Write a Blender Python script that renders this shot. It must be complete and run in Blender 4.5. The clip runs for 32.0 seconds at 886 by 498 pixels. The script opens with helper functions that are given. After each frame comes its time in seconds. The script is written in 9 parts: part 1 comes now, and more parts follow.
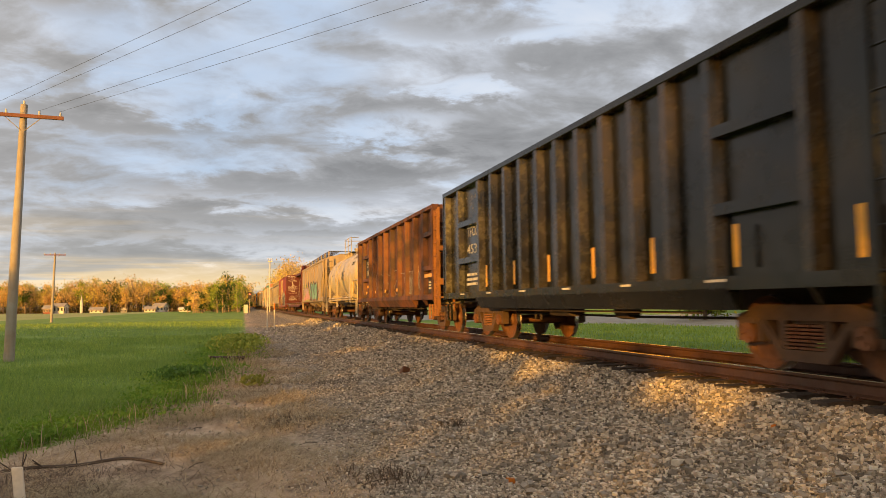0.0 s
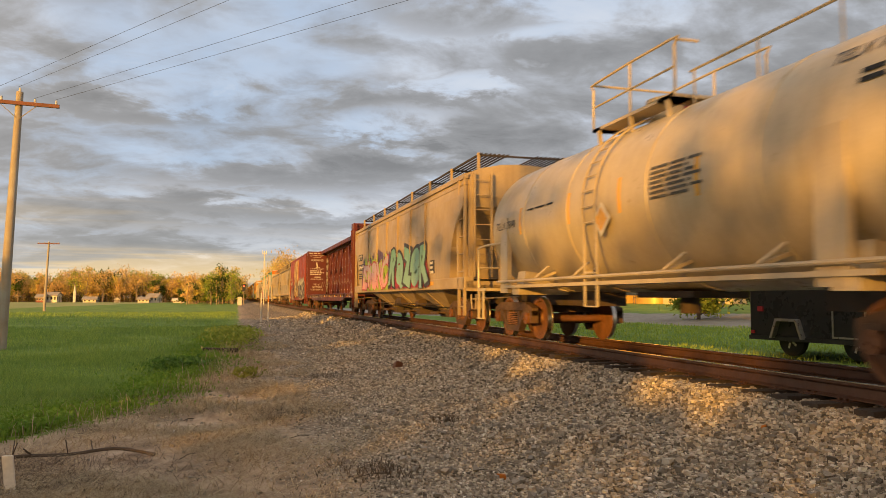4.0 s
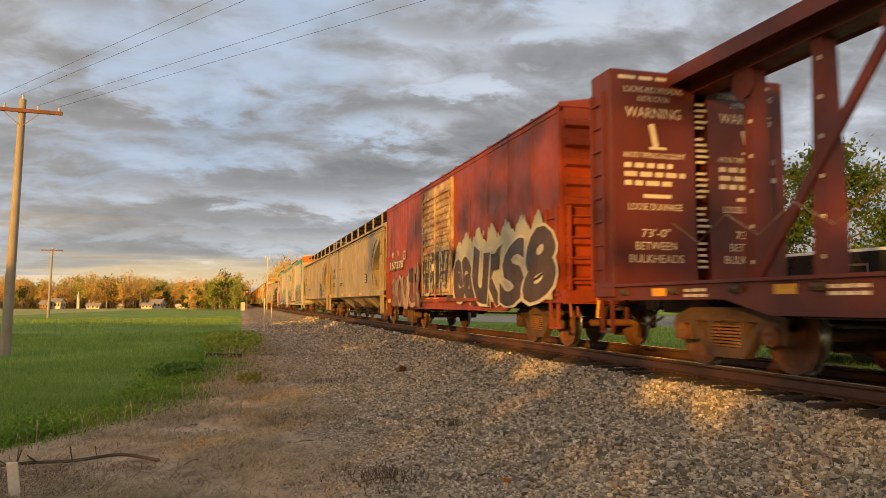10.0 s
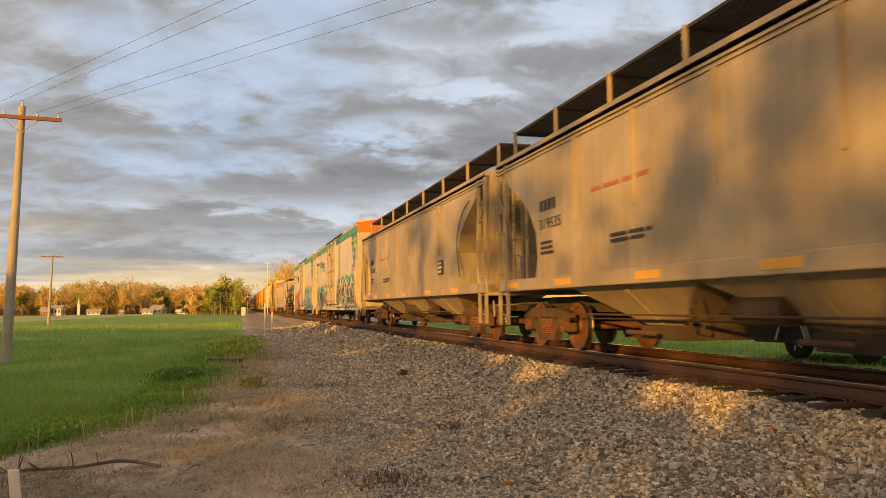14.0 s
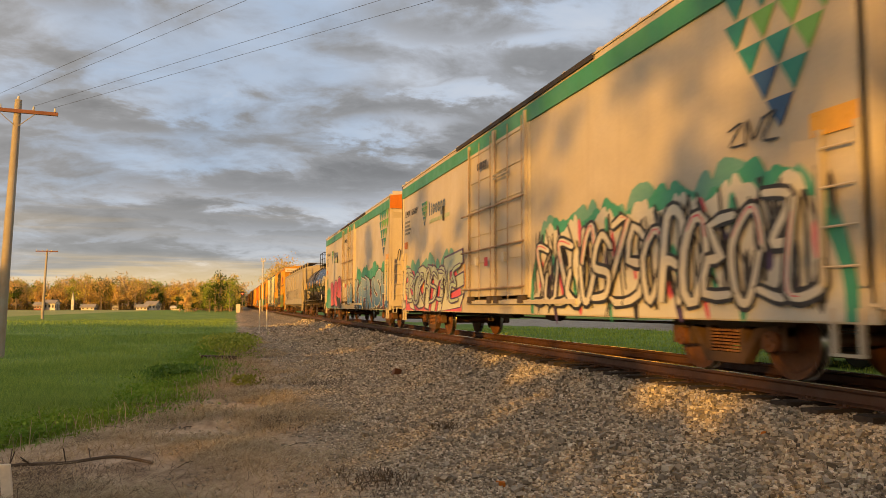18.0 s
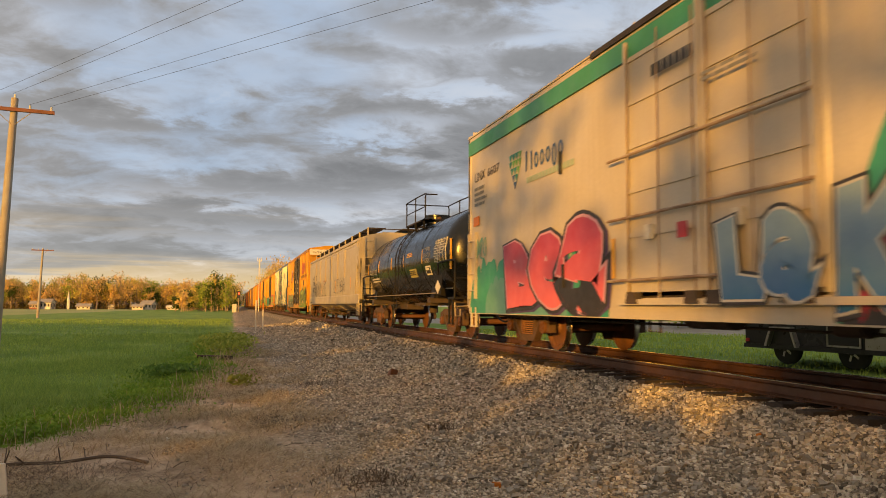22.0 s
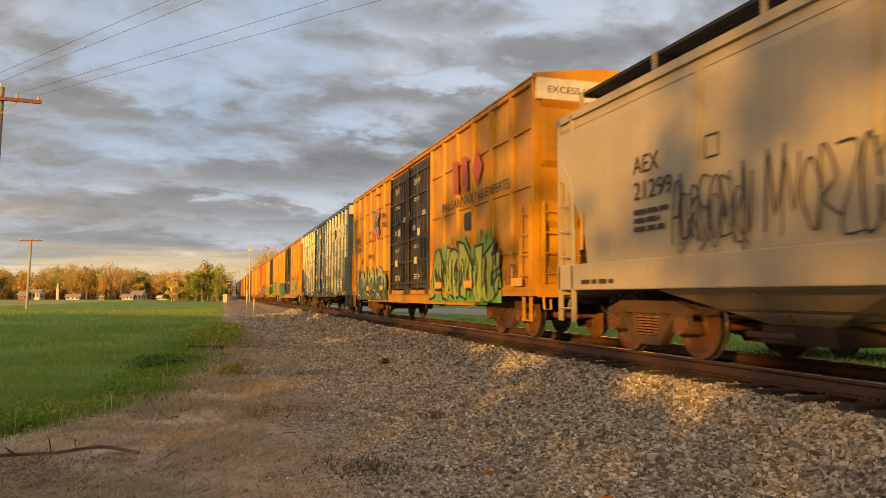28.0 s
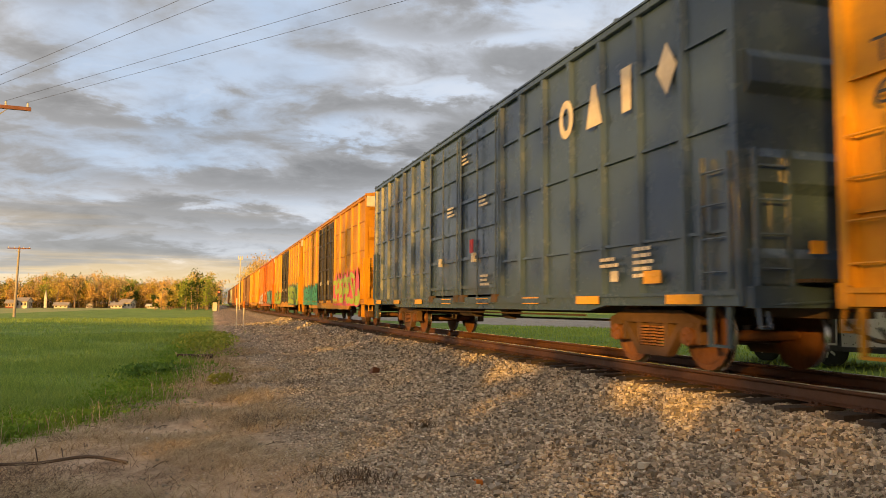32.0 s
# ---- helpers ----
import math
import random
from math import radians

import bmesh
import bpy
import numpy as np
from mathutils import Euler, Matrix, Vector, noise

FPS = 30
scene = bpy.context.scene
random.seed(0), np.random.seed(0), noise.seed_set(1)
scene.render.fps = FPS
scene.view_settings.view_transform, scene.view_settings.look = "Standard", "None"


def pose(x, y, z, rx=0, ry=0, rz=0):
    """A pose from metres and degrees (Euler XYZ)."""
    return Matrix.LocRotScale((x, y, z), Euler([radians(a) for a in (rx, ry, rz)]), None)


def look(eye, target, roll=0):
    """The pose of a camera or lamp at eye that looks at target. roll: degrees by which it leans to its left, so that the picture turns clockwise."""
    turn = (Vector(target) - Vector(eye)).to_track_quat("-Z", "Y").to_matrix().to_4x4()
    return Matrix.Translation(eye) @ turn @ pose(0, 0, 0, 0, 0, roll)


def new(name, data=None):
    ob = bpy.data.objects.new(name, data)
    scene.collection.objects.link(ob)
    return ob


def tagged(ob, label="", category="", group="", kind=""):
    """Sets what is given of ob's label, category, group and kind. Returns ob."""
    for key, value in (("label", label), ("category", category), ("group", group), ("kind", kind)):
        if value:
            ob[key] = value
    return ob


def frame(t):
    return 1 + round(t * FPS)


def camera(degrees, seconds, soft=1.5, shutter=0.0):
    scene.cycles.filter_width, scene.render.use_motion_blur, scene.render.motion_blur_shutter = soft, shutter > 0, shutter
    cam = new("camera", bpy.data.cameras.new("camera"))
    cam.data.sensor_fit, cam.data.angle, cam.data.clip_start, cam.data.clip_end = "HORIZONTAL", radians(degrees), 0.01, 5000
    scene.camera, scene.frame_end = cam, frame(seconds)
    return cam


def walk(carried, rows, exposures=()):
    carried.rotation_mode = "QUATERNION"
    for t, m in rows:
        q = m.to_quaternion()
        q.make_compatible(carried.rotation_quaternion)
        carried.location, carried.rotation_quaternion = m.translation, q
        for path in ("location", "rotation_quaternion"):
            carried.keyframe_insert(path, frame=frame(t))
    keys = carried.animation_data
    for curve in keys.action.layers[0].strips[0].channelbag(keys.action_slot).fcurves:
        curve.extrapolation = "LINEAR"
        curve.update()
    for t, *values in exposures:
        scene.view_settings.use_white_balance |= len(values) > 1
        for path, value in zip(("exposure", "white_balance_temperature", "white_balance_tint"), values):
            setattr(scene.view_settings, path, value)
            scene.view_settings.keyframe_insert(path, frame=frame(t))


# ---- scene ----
# ---- camera ----
EYE = 0.863          # eye above the rail tops, metres
cam = camera(61.8, 32.0, 0.6, 0.4)
TURNS = [
    (0, 94.206, 0.703, -15.34), (0.5, 94.111, 0.797, -15.56), (1, 94.086, 0.836, -15.784), (1.5, 94.082, 0.742, -15.933),
    (2, 93.938, 0.527, -15.969), (2.5, 93.784, 0.228, -15.947), (3, 93.751, -0.08, -15.916), (3.5, 93.796, -0.227, -15.866),
    (5.5, 94.123, -0.243, -15.548), (6, 94.239, -0.189, -15.488), (6.5, 94.347, -0.126, -15.473), (7, 94.394, 0.01, -15.452),
    (7.5, 94.343, 0.114, -15.406), (8, 94.211, 0.157, -15.315), (8.5, 94.129, 0.137, -15.28), (9, 94.17, -0.002, -15.327),
    (9.5, 94.183, -0.019, -15.438), (10, 94.163, 0.093, -15.547), (10.5, 94.168, 0.193, -15.622), (11, 94.217, 0.303, -15.692),
    (11.5, 94.312, 0.413, -15.772), (12, 94.42, 0.481, -15.82), (12.5, 94.484, 0.519, -15.812), (13, 94.478, 0.55, -15.725),
    (13.5, 94.441, 0.561, -15.61), (14, 94.417, 0.577, -15.504), (14.5, 94.391, 0.529, -15.476), (16.5, 94.41, 0.183, -15.485),
    (17, 94.46, 0.029, -15.532), (17.5, 94.407, -0.015, -15.653), (18, 94.388, -0.145, -15.887), (18.5, 94.399, -0.278, -16.142),
    (19, 94.417, -0.406, -16.301), (19.5, 94.41, -0.305, -16.311), (20, 94.444, -0.184, -16.208), (20.5, 94.522, -0.104, -16.153),
    (21, 94.642, -0.222, -16.161), (21.5, 94.601, -0.313, -16.166), (22, 94.438, -0.378, -16.156), (22.5, 94.308, -0.397, -16.115),
    (23, 94.267, -0.331, -16.117), (23.5, 94.165, -0.217, -16.216), (24, 93.992, -0.214, -16.386), (24.5, 93.72, -0.144, -16.605),
    (25, 93.543, 0.008, -16.774), (25.5, 93.481, 0.023, -16.809), (27.5, 93.478, -0.172, -16.642), (28, 93.607, -0.173, -16.835),
    (28.5, 93.718, -0.123, -17.038), (29, 93.847, -0.171, -17.193), (29.5, 93.964, -0.117, -17.355), (30, 94.181, -0.051, -17.577),
    (30.5, 94.415, -0.028, -17.722), (31, 94.439, -0.01, -17.739), (31.5, 94.365, -0.099, -17.68), (32, 94.291, -0.256, -17.547),
]
walk(cam, [(t, pose(0, 0, EYE, rx, ry, rz)) for t, rx, ry, rz in TURNS],
     exposures=[(0, 0.2), (1.5, 0.22), (3, 0.08), (6, 0.05), (8, 0.0), (10, 0.0), (13, 0.12), (15, 0.05), (18, -0.1), (20, -0.12), (23, -0.03), (25, 0.05), (28, -0.05), (30, 0.05), (31.5, 0.18), (32, 0.18)])

D = 7.134            # middle of the track; it runs along +y
V, A = 7.499, -0.03224


def gone(t):
    """How far the train has come since the middle of the clip."""
    return V * (t - 16) + A * (t - 16) ** 2


# ---- world, sun ----
SUN_AZ, SUN_EL = 222.0, 8.0      # compass way to the sun, from +y towards +x
world = bpy.data.worlds.new("sky")
scene.world = world
world.use_nodes = True
sun_way = Vector((math.sin(radians(SUN_AZ)) * math.cos(radians(SUN_EL)), math.cos(radians(SUN_AZ)) * math.cos(radians(SUN_EL)), math.sin(radians(SUN_EL))))


def build_sky():
    nt = world.node_tree
    N, L = nt.nodes.new, nt.links.new
    bg = nt.nodes["Background"]
    sky = N("ShaderNodeTexSky")
    sky.sky_type, sky.sun_disc = "NISHITA", False
    sky.sun_elevation, sky.sun_rotation = radians(SUN_EL), radians(SUN_AZ)
    co = N("ShaderNodeTexCoord")
    sep = N("ShaderNodeSeparateXYZ")
    L(co.outputs["Generated"], sep.inputs[0])

    def m(op, a, b=None, clamp=False):
        n = N("ShaderNodeMath")
        n.operation, n.use_clamp = op, clamp
        for i, v in enumerate((a, b)):
            if v is None:
                continue
            if isinstance(v, (int, float)):
                n.inputs[i].default_value = v
            else:
                L(v, n.inputs[i])
        return n.outputs[0]

    up = m("MAXIMUM", sep.outputs[2], 0.0)
    deep = m("ADD", up, 0.24)
    comb = N("ShaderNodeCombineXYZ")
    L(m("DIVIDE", sep.outputs[0], deep), comb.inputs[0])
    L(m("DIVIDE", sep.outputs[1], deep), comb.inputs[1])

    def noise_at(scale, detail, rough, warp, seed):
        n = N("ShaderNodeTexNoise")
        n.inputs["Scale"].default_value, n.inputs["Detail"].default_value = scale, detail
        n.inputs["Roughness"].default_value, n.inputs["Distortion"].default_value = rough, warp
        mp = N("ShaderNodeMapping")
        mp.inputs["Location"].default_value = (seed, seed * 0.7, 0)
        mp.inputs["Rotation"].default_value = (0, 0, 0.5)
        mp.inputs["Scale"].default_value = (0.85, 1.1, 1)
        L(comb.outputs[0], mp.inputs[0])
        L(mp.outputs[0], n.inputs["Vector"])
        return n.outputs[0]

    def ramp(fac, stops):
        r = N("ShaderNodeValToRGB")
        while len(r.color_ramp.elements) < len(stops):
            r.color_ramp.elements.new(0.5)
        for e, (p, c) in zip(r.color_ramp.elements, stops):
            e.position, e.color = p, (*c, 1)
        L(fac, r.inputs[0])
        return r.outputs[0]

    def mix(fac, a, b, kind="MIX"):
        n = N("ShaderNodeMix")
        n.data_type, n.blend_type = "RGBA", kind
        for i, v in ((0, fac), (6, a), (7, b)):
            if isinstance(v, (int, float)):
                n.inputs[i].default_value = v
            elif isinstance(v, tuple):
                n.inputs[i].default_value = (*v, 1)
            else:
                L(v, n.inputs[i])
        return n.outputs[2]

    # clear blue seen through the gaps
    clear = mix(1.0, sky.outputs[0], (0.10, 0.11, 0.13), "MULTIPLY")
    clear = mix(0.75, clear, (0.34, 0.50, 0.74))
    big = noise_at(1.25, 6, 0.52, 0.2, 3.1)
    fine = noise_at(4.6, 10, 0.60, 0.25, 8.7)
    # large cloud masses and the gaps between them: compass way, height, half widths in degrees, thickness
    az = m("MULTIPLY", m("ARCTAN2", sep.outputs[0], sep.outputs[1]), 57.3)
    el = m("MULTIPLY", m("ARCSINE", sep.outputs[2]), 57.3)
    az = m("ADD", az, m("MULTIPLY", m("SUBTRACT", fine, 0.5), 18))
    el = m("ADD", el, m("ADD", m("MULTIPLY", m("SUBTRACT", big, 0.5), 5), m("MULTIPLY", m("SUBTRACT", fine, 0.5), 6)))
    masses = None
    for a0, e0, wa, we, k in ((18, 23, 10, 2.6, -0.13), (-12, 22.5, 10, 2.2, -0.11), (-6, 17.6, 11, 2.6, 0.06), (-8, 13.6, 9, 1.3, -0.12), (6, 16.8, 9, 2.2, 0.05), (12.5, 13.2, 6, 1.4, 0.13), (18, 16.3, 6, 1.3, 0.15),
                              (12, 10.5, 6, 1.3, -0.10), (2, 9.6, 14, 1.3, -0.07), (2, 7.8, 16, 0.7, 0.03), (4, 6.6, 14, 0.8, -0.05), (2, 4.3, 16, 0.9, 0.06), (27, 18, 8, 3, -0.05), (32, 23, 9, 3, 0.06), (25, 20.3, 5, 1.2, 0.08)):
        p = m("POWER", m("MULTIPLY", m("SUBTRACT", az, a0), 1.0 / wa), 2.0)
        q = m("POWER", m("MULTIPLY", m("SUBTRACT", el, e0), 1.0 / we), 2.0)
        w = m("MULTIPLY", m("SUBTRACT", 1.0, m("ADD", p, q), True), k)
        masses = w if masses is None else m("ADD", masses, w)
    cover = m("ADD", m("ADD", m("MULTIPLY", big, 0.42), m("MULTIPLY", fine, 0.52)), m("ADD", m("MULTIPLY", masses, 1.0), -0.005))
    body = ramp(cover, [(0.33, (0.235, 0.24, 0.25)), (0.43, (0.325, 0.332, 0.348)), (0.50, (0.45, 0.475, 0.525)), (0.57, (0.66, 0.70, 0.77)), (0.66, (0.98, 0.93, 0.88))])
    gap = ramp(m("ADD", m("MULTIPLY", noise_at(0.8, 5, 0.55, 0.3, 5.3), 0.4), m("MULTIPLY", cover, 0.6)), [(0.50, (0, 0, 0)), (0.60, (1, 1, 1))])
    clouds = mix(m("MULTIPLY", gap, 0.6), body, clear)
    # low bands of warm light towards the horizon
    low = m("SUBTRACT", 1.0, m("MULTIPLY", up, 6.0), True)
    strip = N("ShaderNodeTexNoise")
    strip.inputs["Scale"].default_value, strip.inputs["Detail"].default_value = 2.2, 5
    mp = N("ShaderNodeMapping")
    mp.inputs["Scale"].default_value = (1, 1, 22)
    L(co.outputs["Generated"], mp.inputs[0])
    L(mp.outputs[0], strip.inputs["Vector"])
    warm = ramp(strip.outputs[0], [(0.38, (0.40, 0.40, 0.38)), (0.48, (0.56, 0.50, 0.40)), (0.56, (1.05, 0.76, 0.36))])
    clouds = mix(m("MULTIPLY", m("MULTIPLY", low, low), 1.0), clouds, warm)
    # the sunset half behind is brighter and warmer
    d = N("ShaderNodeVectorMath")
    d.operation = "DOT_PRODUCT"
    L(co.outputs["Generated"], d.inputs[0])
    d.inputs[1].default_value = sun_way
    west = m("POWER", m("MULTIPLY", m("ADD", d.outputs["Value"], 0.75), 0.57, True), 1.25)
    clouds = mix(m("MULTIPLY", west, 0.48, True), clouds, (1.16, 0.90, 0.60))
    # bright haze round the low sun
    halo = m("POWER", m("MAXIMUM", d.outputs["Value"], 0.0), 90)
    clouds = mix(halo, clouds, (7.0, 3.6, 1.1))
    L(clouds, bg.inputs[0])
    bg.inputs[1].default_value = 1.0


build_sky()
sun_data = bpy.data.lights.new("sun", "SUN")
sun_data.energy, sun_data.angle, sun_data.color = 6.4, radians(0.53), (1.0, 0.48, 0.068)
new("sun", sun_data).matrix_basis = look(sun_way * 100, (0, 0, 0))

# ---- materials ----
MATS = {}


def mat(name, base, rough=0.6, metal=0.0, dirt=None, amount=0.45, scale=0.9, streak=0.0, bump=0.12, fine=24.0, rand=0.0, spec=0.5, edge=0.14):
    """A weathered surface: two scales of variation, streaks down the sides, fine relief."""
    if name in MATS:
        return MATS[name]
    mt = bpy.data.materials.new(name)
    mt.use_nodes = True
    MATS[name] = mt
    nt = mt.node_tree
    N, L = nt.nodes.new, nt.links.new
    p = nt.nodes["Principled BSDF"]
    co = N("ShaderNodeTexCoord")
    dirt = dirt or tuple(c * 0.45 for c in base)

    def nz(sc, det, vec=None, stretch=None):
        n = N("ShaderNodeTexNoise")
        n.inputs["Scale"].default_value, n.inputs["Detail"].default_value, n.inputs["Roughness"].default_value = sc, det, 0.62
        src = co.outputs["Object"]
        if stretch:
            mp = N("ShaderNodeMapping")
            mp.inputs["Scale"].default_value = stretch
            L(src, mp.inputs[0])
            src = mp.outputs[0]
        L(src, n.inputs["Vector"])
        return n.outputs[0]

    def rng(v, a, b, c=0.0, d=1.0):
        n = N("ShaderNodeMapRange")
        L(v, n.inputs[0])
        for i, x in enumerate((a, b, c, d)):
            n.inputs[i + 1].default_value = x
        return n.outputs[0]

    def mix(fac, a, b, kind="MIX"):
        n = N("ShaderNodeMix")
        n.data_type, n.blend_type = "RGBA", kind
        for i, v in ((0, fac), (6, a), (7, b)):
            if isinstance(v, (int, float)):
                n.inputs[i].default_value = v
            elif isinstance(v, tuple):
                n.inputs[i].default_value = (*v, 1)
            else:
                L(v, n.inputs[i])
        return n.outputs[2]

    f1 = rng(nz(scale, 6), 0.5 - edge, 0.5 + edge, 0.0, amount)
    col = mix(f1, base, dirt)
    if streak:
        f2 = rng(nz(1.0, 5, None, (7.0, 7.0, 0.35)), 0.48, 0.72, 0.0, streak)
        col = mix(f2, col, dirt)
    g = nz(fine, 4)
    col = mix(rng(g, 0.3, 0.75, 0.0, 0.35), col, tuple(c * 0.62 for c in base))
    if rand:
        oi = N("ShaderNodeObjectInfo")
        col = mix(rng(oi.outputs["Random"], 0, 1, 0.0, rand), col, tuple(c * 0.4 for c in base))
    L(col, p.inputs["Base Color"])
    L(rng(nz(scale * 3.1, 4), 0.3, 0.7, max(0.05, rough - 0.12), min(1.0, rough + 0.14)), p.inputs["Roughness"])
    p.inputs["Metallic"].default_value = metal
    p.inputs["Specular IOR Level"].default_value = spec
    b = N("ShaderNodeBump")
    b.inputs["Strength"].default_value, b.inputs["Distance"].default_value = bump, 0.02
    L(g, b.inputs["Height"])
    L(b.outputs[0], p.inputs["Normal"])
    return mt


def leafy(name, a, b, trans=0.35):
    """Foliage, each leaf or blade with its own tint."""
    mt = bpy.data.materials.new(name)
    mt.use_nodes = True
    nt = mt.node_tree
    N, L = nt.nodes.new, nt.links.new
    p = nt.nodes["Principled BSDF"]
    g = N("ShaderNodeNewGeometry")
    mx = N("ShaderNodeMix")
    mx.data_type = "RGBA"
    L(g.outputs["Random Per Island"], mx.inputs[0])
    mx.inputs[6].default_value, mx.inputs[7].default_value = (*a, 1), (*b, 1)
    co, nz, rg, tone = N("ShaderNodeTexCoord"), N("ShaderNodeTexNoise"), N("ShaderNodeMapRange"), N("ShaderNodeMix")
    L(co.outputs["Object"], nz.inputs["Vector"])
    nz.inputs["Scale"].default_value, nz.inputs["Detail"].default_value = 0.45, 4
    L(nz.outputs[0], rg.inputs[0])
    for k, v in enumerate((0.35, 0.65, 0.0, 1.0)):
        rg.inputs[k + 1].default_value = v
    tone.data_type, tone.blend_type = "RGBA", "MULTIPLY"
    tone.inputs[0].default_value = 1.0
    shade = N("ShaderNodeMix")
    shade.data_type = "RGBA"
    L(rg.outputs[0], shade.inputs[0])
    shade.inputs[6].default_value, shade.inputs[7].default_value = (0.70, 0.76, 0.72, 1), (1.0, 0.98, 0.9, 1)
    L(mx.outputs[2], tone.inputs[6])
    L(shade.outputs[2], tone.inputs[7])
    L(tone.outputs[2], p.inputs["Base Color"])
    p.inputs["Roughness"].default_value = 0.65
    p.inputs["Specular IOR Level"].default_value = 0.25
    t = N("ShaderNodeBsdfTranslucent")
    L(tone.outputs[2], t.inputs[0])
    ms = N("ShaderNodeMixShader")
    ms.inputs[0].default_value = trans
    L(p.outputs[0], ms.inputs[1])
    L(t.outputs[0], ms.inputs[2])
    L(ms.outputs[0], nt.nodes["Material Output"].inputs[0])
    return mt


def glow(name, color, strength):
    mt = bpy.data.materials.new(name)
    mt.use_nodes = True
    p = mt.node_tree.nodes["Principled BSDF"]
    p.inputs["Base Color"].default_value = (*color, 1)
    p.inputs["Emission Color"].default_value = (*color, 1)
    p.inputs["Emission Strength"].default_value = strength
    return mt


RUST = (0.13, 0.055, 0.025)
GRIME = (0.06, 0.045, 0.035)
M_steel = mat("truck_steel", (0.15, 0.085, 0.05), 0.75, 0.15, (0.045, 0.032, 0.026), 0.7, 2.5, 0.0, 0.25, 40, 0.3)
M_wheel = mat("wheel_rust", (0.25, 0.105, 0.045), 0.65, 0.2, (0.07, 0.04, 0.025), 0.6, 3.0, 0.0, 0.2, 40, 0.4)
M_tread = mat("polished_tread", (0.55, 0.53, 0.50), 0.28, 1.0, (0.35, 0.30, 0.26), 0.3)
M_under = mat("underframe_grime", (0.05, 0.04, 0.034), 0.8, 0.0, (0.11, 0.06, 0.035), 0.6, 1.6, 0.2, 0.2)
M_black = mat("black_gloss_paint", (0.006, 0.008, 0.009), 0.2, 0.0, (0.02, 0.016, 0.012), 0.45, 0.8, 0.35, 0.05, spec=0.4)
# tan on the black ribs: dust, and gold sun glints put into the colour
M_ribglint = mat("dusty_gold_lit_black_paint", (0.009, 0.009, 0.009), 0.24, 0.0, (0.075, 0.052, 0.024), 0.45, 1.6, 0.4, 0.05)
M_blackrail = mat("black_rail_paint", (0.012, 0.012, 0.012), 0.6, 0.0, (0.04, 0.03, 0.022), 0.4, 3.0, spec=0.15)
M_gonrust = mat("rusted_gondola_steel", (0.185, 0.066, 0.022), 0.7, 0.1, (0.045, 0.024, 0.018), 1.0, 1.1, 0.75, 0.25, edge=0.09)
M_whitetank = mat("stained_white_tank", (0.54, 0.46, 0.33), 0.38, 0.0, (0.36, 0.27, 0.16), 0.6, 0.7, 0.45, 0.05)
M_tan = mat("tan_hopper_paint", (0.44, 0.34, 0.21), 0.5, 0.0, (0.25, 0.18, 0.11), 0.6, 0.6, 0.5, 0.06)
M_greytan = mat("dusty_grey_hopper_paint", (0.42, 0.345, 0.235), 0.52, 0.0, (0.22, 0.17, 0.11), 0.75, 0.6, 0.55, 0.06)
M_cream = mat("cream_hopper_paint", (0.45, 0.39, 0.29), 0.45, 0.0, (0.36, 0.29, 0.20), 0.5, 0.6, 0.45, 0.05)
M_cbred = mat("oxide_red_paint", (0.125, 0.021, 0.014), 0.5, 0.0, (0.075, 0.02, 0.015), 0.65, 1.0, 0.4, 0.1)
M_boxred = mat("faded_boxcar_red", (0.33, 0.050, 0.009), 0.5, 0.0, (0.12, 0.022, 0.012), 0.75, 0.8, 0.6, 0.1)
M_cream_door = mat("peeling_cream_door", (0.60, 0.46, 0.27), 0.6, 0.0, (0.20, 0.075, 0.03), 0.95, 2.2, 0.75, 0.2, edge=0.09)
M_white = mat("white_reefer_paint", (0.58, 0.51, 0.41), 0.42, 0.0, (0.44, 0.36, 0.25), 0.6, 0.5, 0.4, 0.04)
M_yellow = mat("rail_yellow_paint", (0.62, 0.32, 0.012), 0.5, 0.0, (0.33, 0.13, 0.014), 0.7, 0.7, 0.5, 0.07, spec=0.3)
M_orange = mat("orange_paint", (0.56, 0.17, 0.010), 0.5, 0.0, (0.30, 0.085, 0.01), 0.6, 0.8, 0.4, 0.06, spec=0.3)
M_brown = mat("brown_boxcar_paint", (0.17, 0.07, 0.035), 0.55, 0.0, (0.09, 0.04, 0.025), 0.6, 0.8, 0.4, 0.08)
M_blue = mat("slate_blue_paint", (0.046, 0.083, 0.165), 0.22, 0.0, (0.045, 0.075, 0.115), 0.4, 0.6, 0.45, 0.07)
M_doordark = mat("dark_door_paint", (0.022, 0.022, 0.024), 0.5, 0.0, (0.07, 0.05, 0.035), 0.6, 1.2, 0.4, 0.1)
M_green = mat("green_stripe_paint", (0.04, 0.27, 0.14), 0.45, 0.0, (0.10, 0.25, 0.13), 0.4, 0.6, 0.3, 0.04)
M_roof = mat("galvanised_roof", (0.30, 0.28, 0.25), 0.55, 0.5, (0.20, 0.12, 0.07), 0.6, 0.7, 0.0, 0.1)
M_grate = mat("dark_grating", (0.05, 0.045, 0.042), 0.7, 0.4, (0.09, 0.05, 0.03), 0.5)
M_rustrod = mat("rust_stained_rod", (0.44, 0.34, 0.24), 0.65, 0.1, (0.18, 0.09, 0.05), 0.8, 3.0)
M_ink = mat("black_stencil", (0.025, 0.025, 0.027), 0.6, 0.0, (0.08, 0.07, 0.06), 0.35, 4.0)
M_letter = mat("white_stencil", (0.70, 0.66, 0.58), 0.6, 0.0, (0.40, 0.33, 0.25), 0.5, 4.0)
M_reflect = mat("yellow_reflective_tape", (0.78, 0.40, 0.02), 0.35, 0.0, (0.5, 0.26, 0.03), 0.4, 4.0)
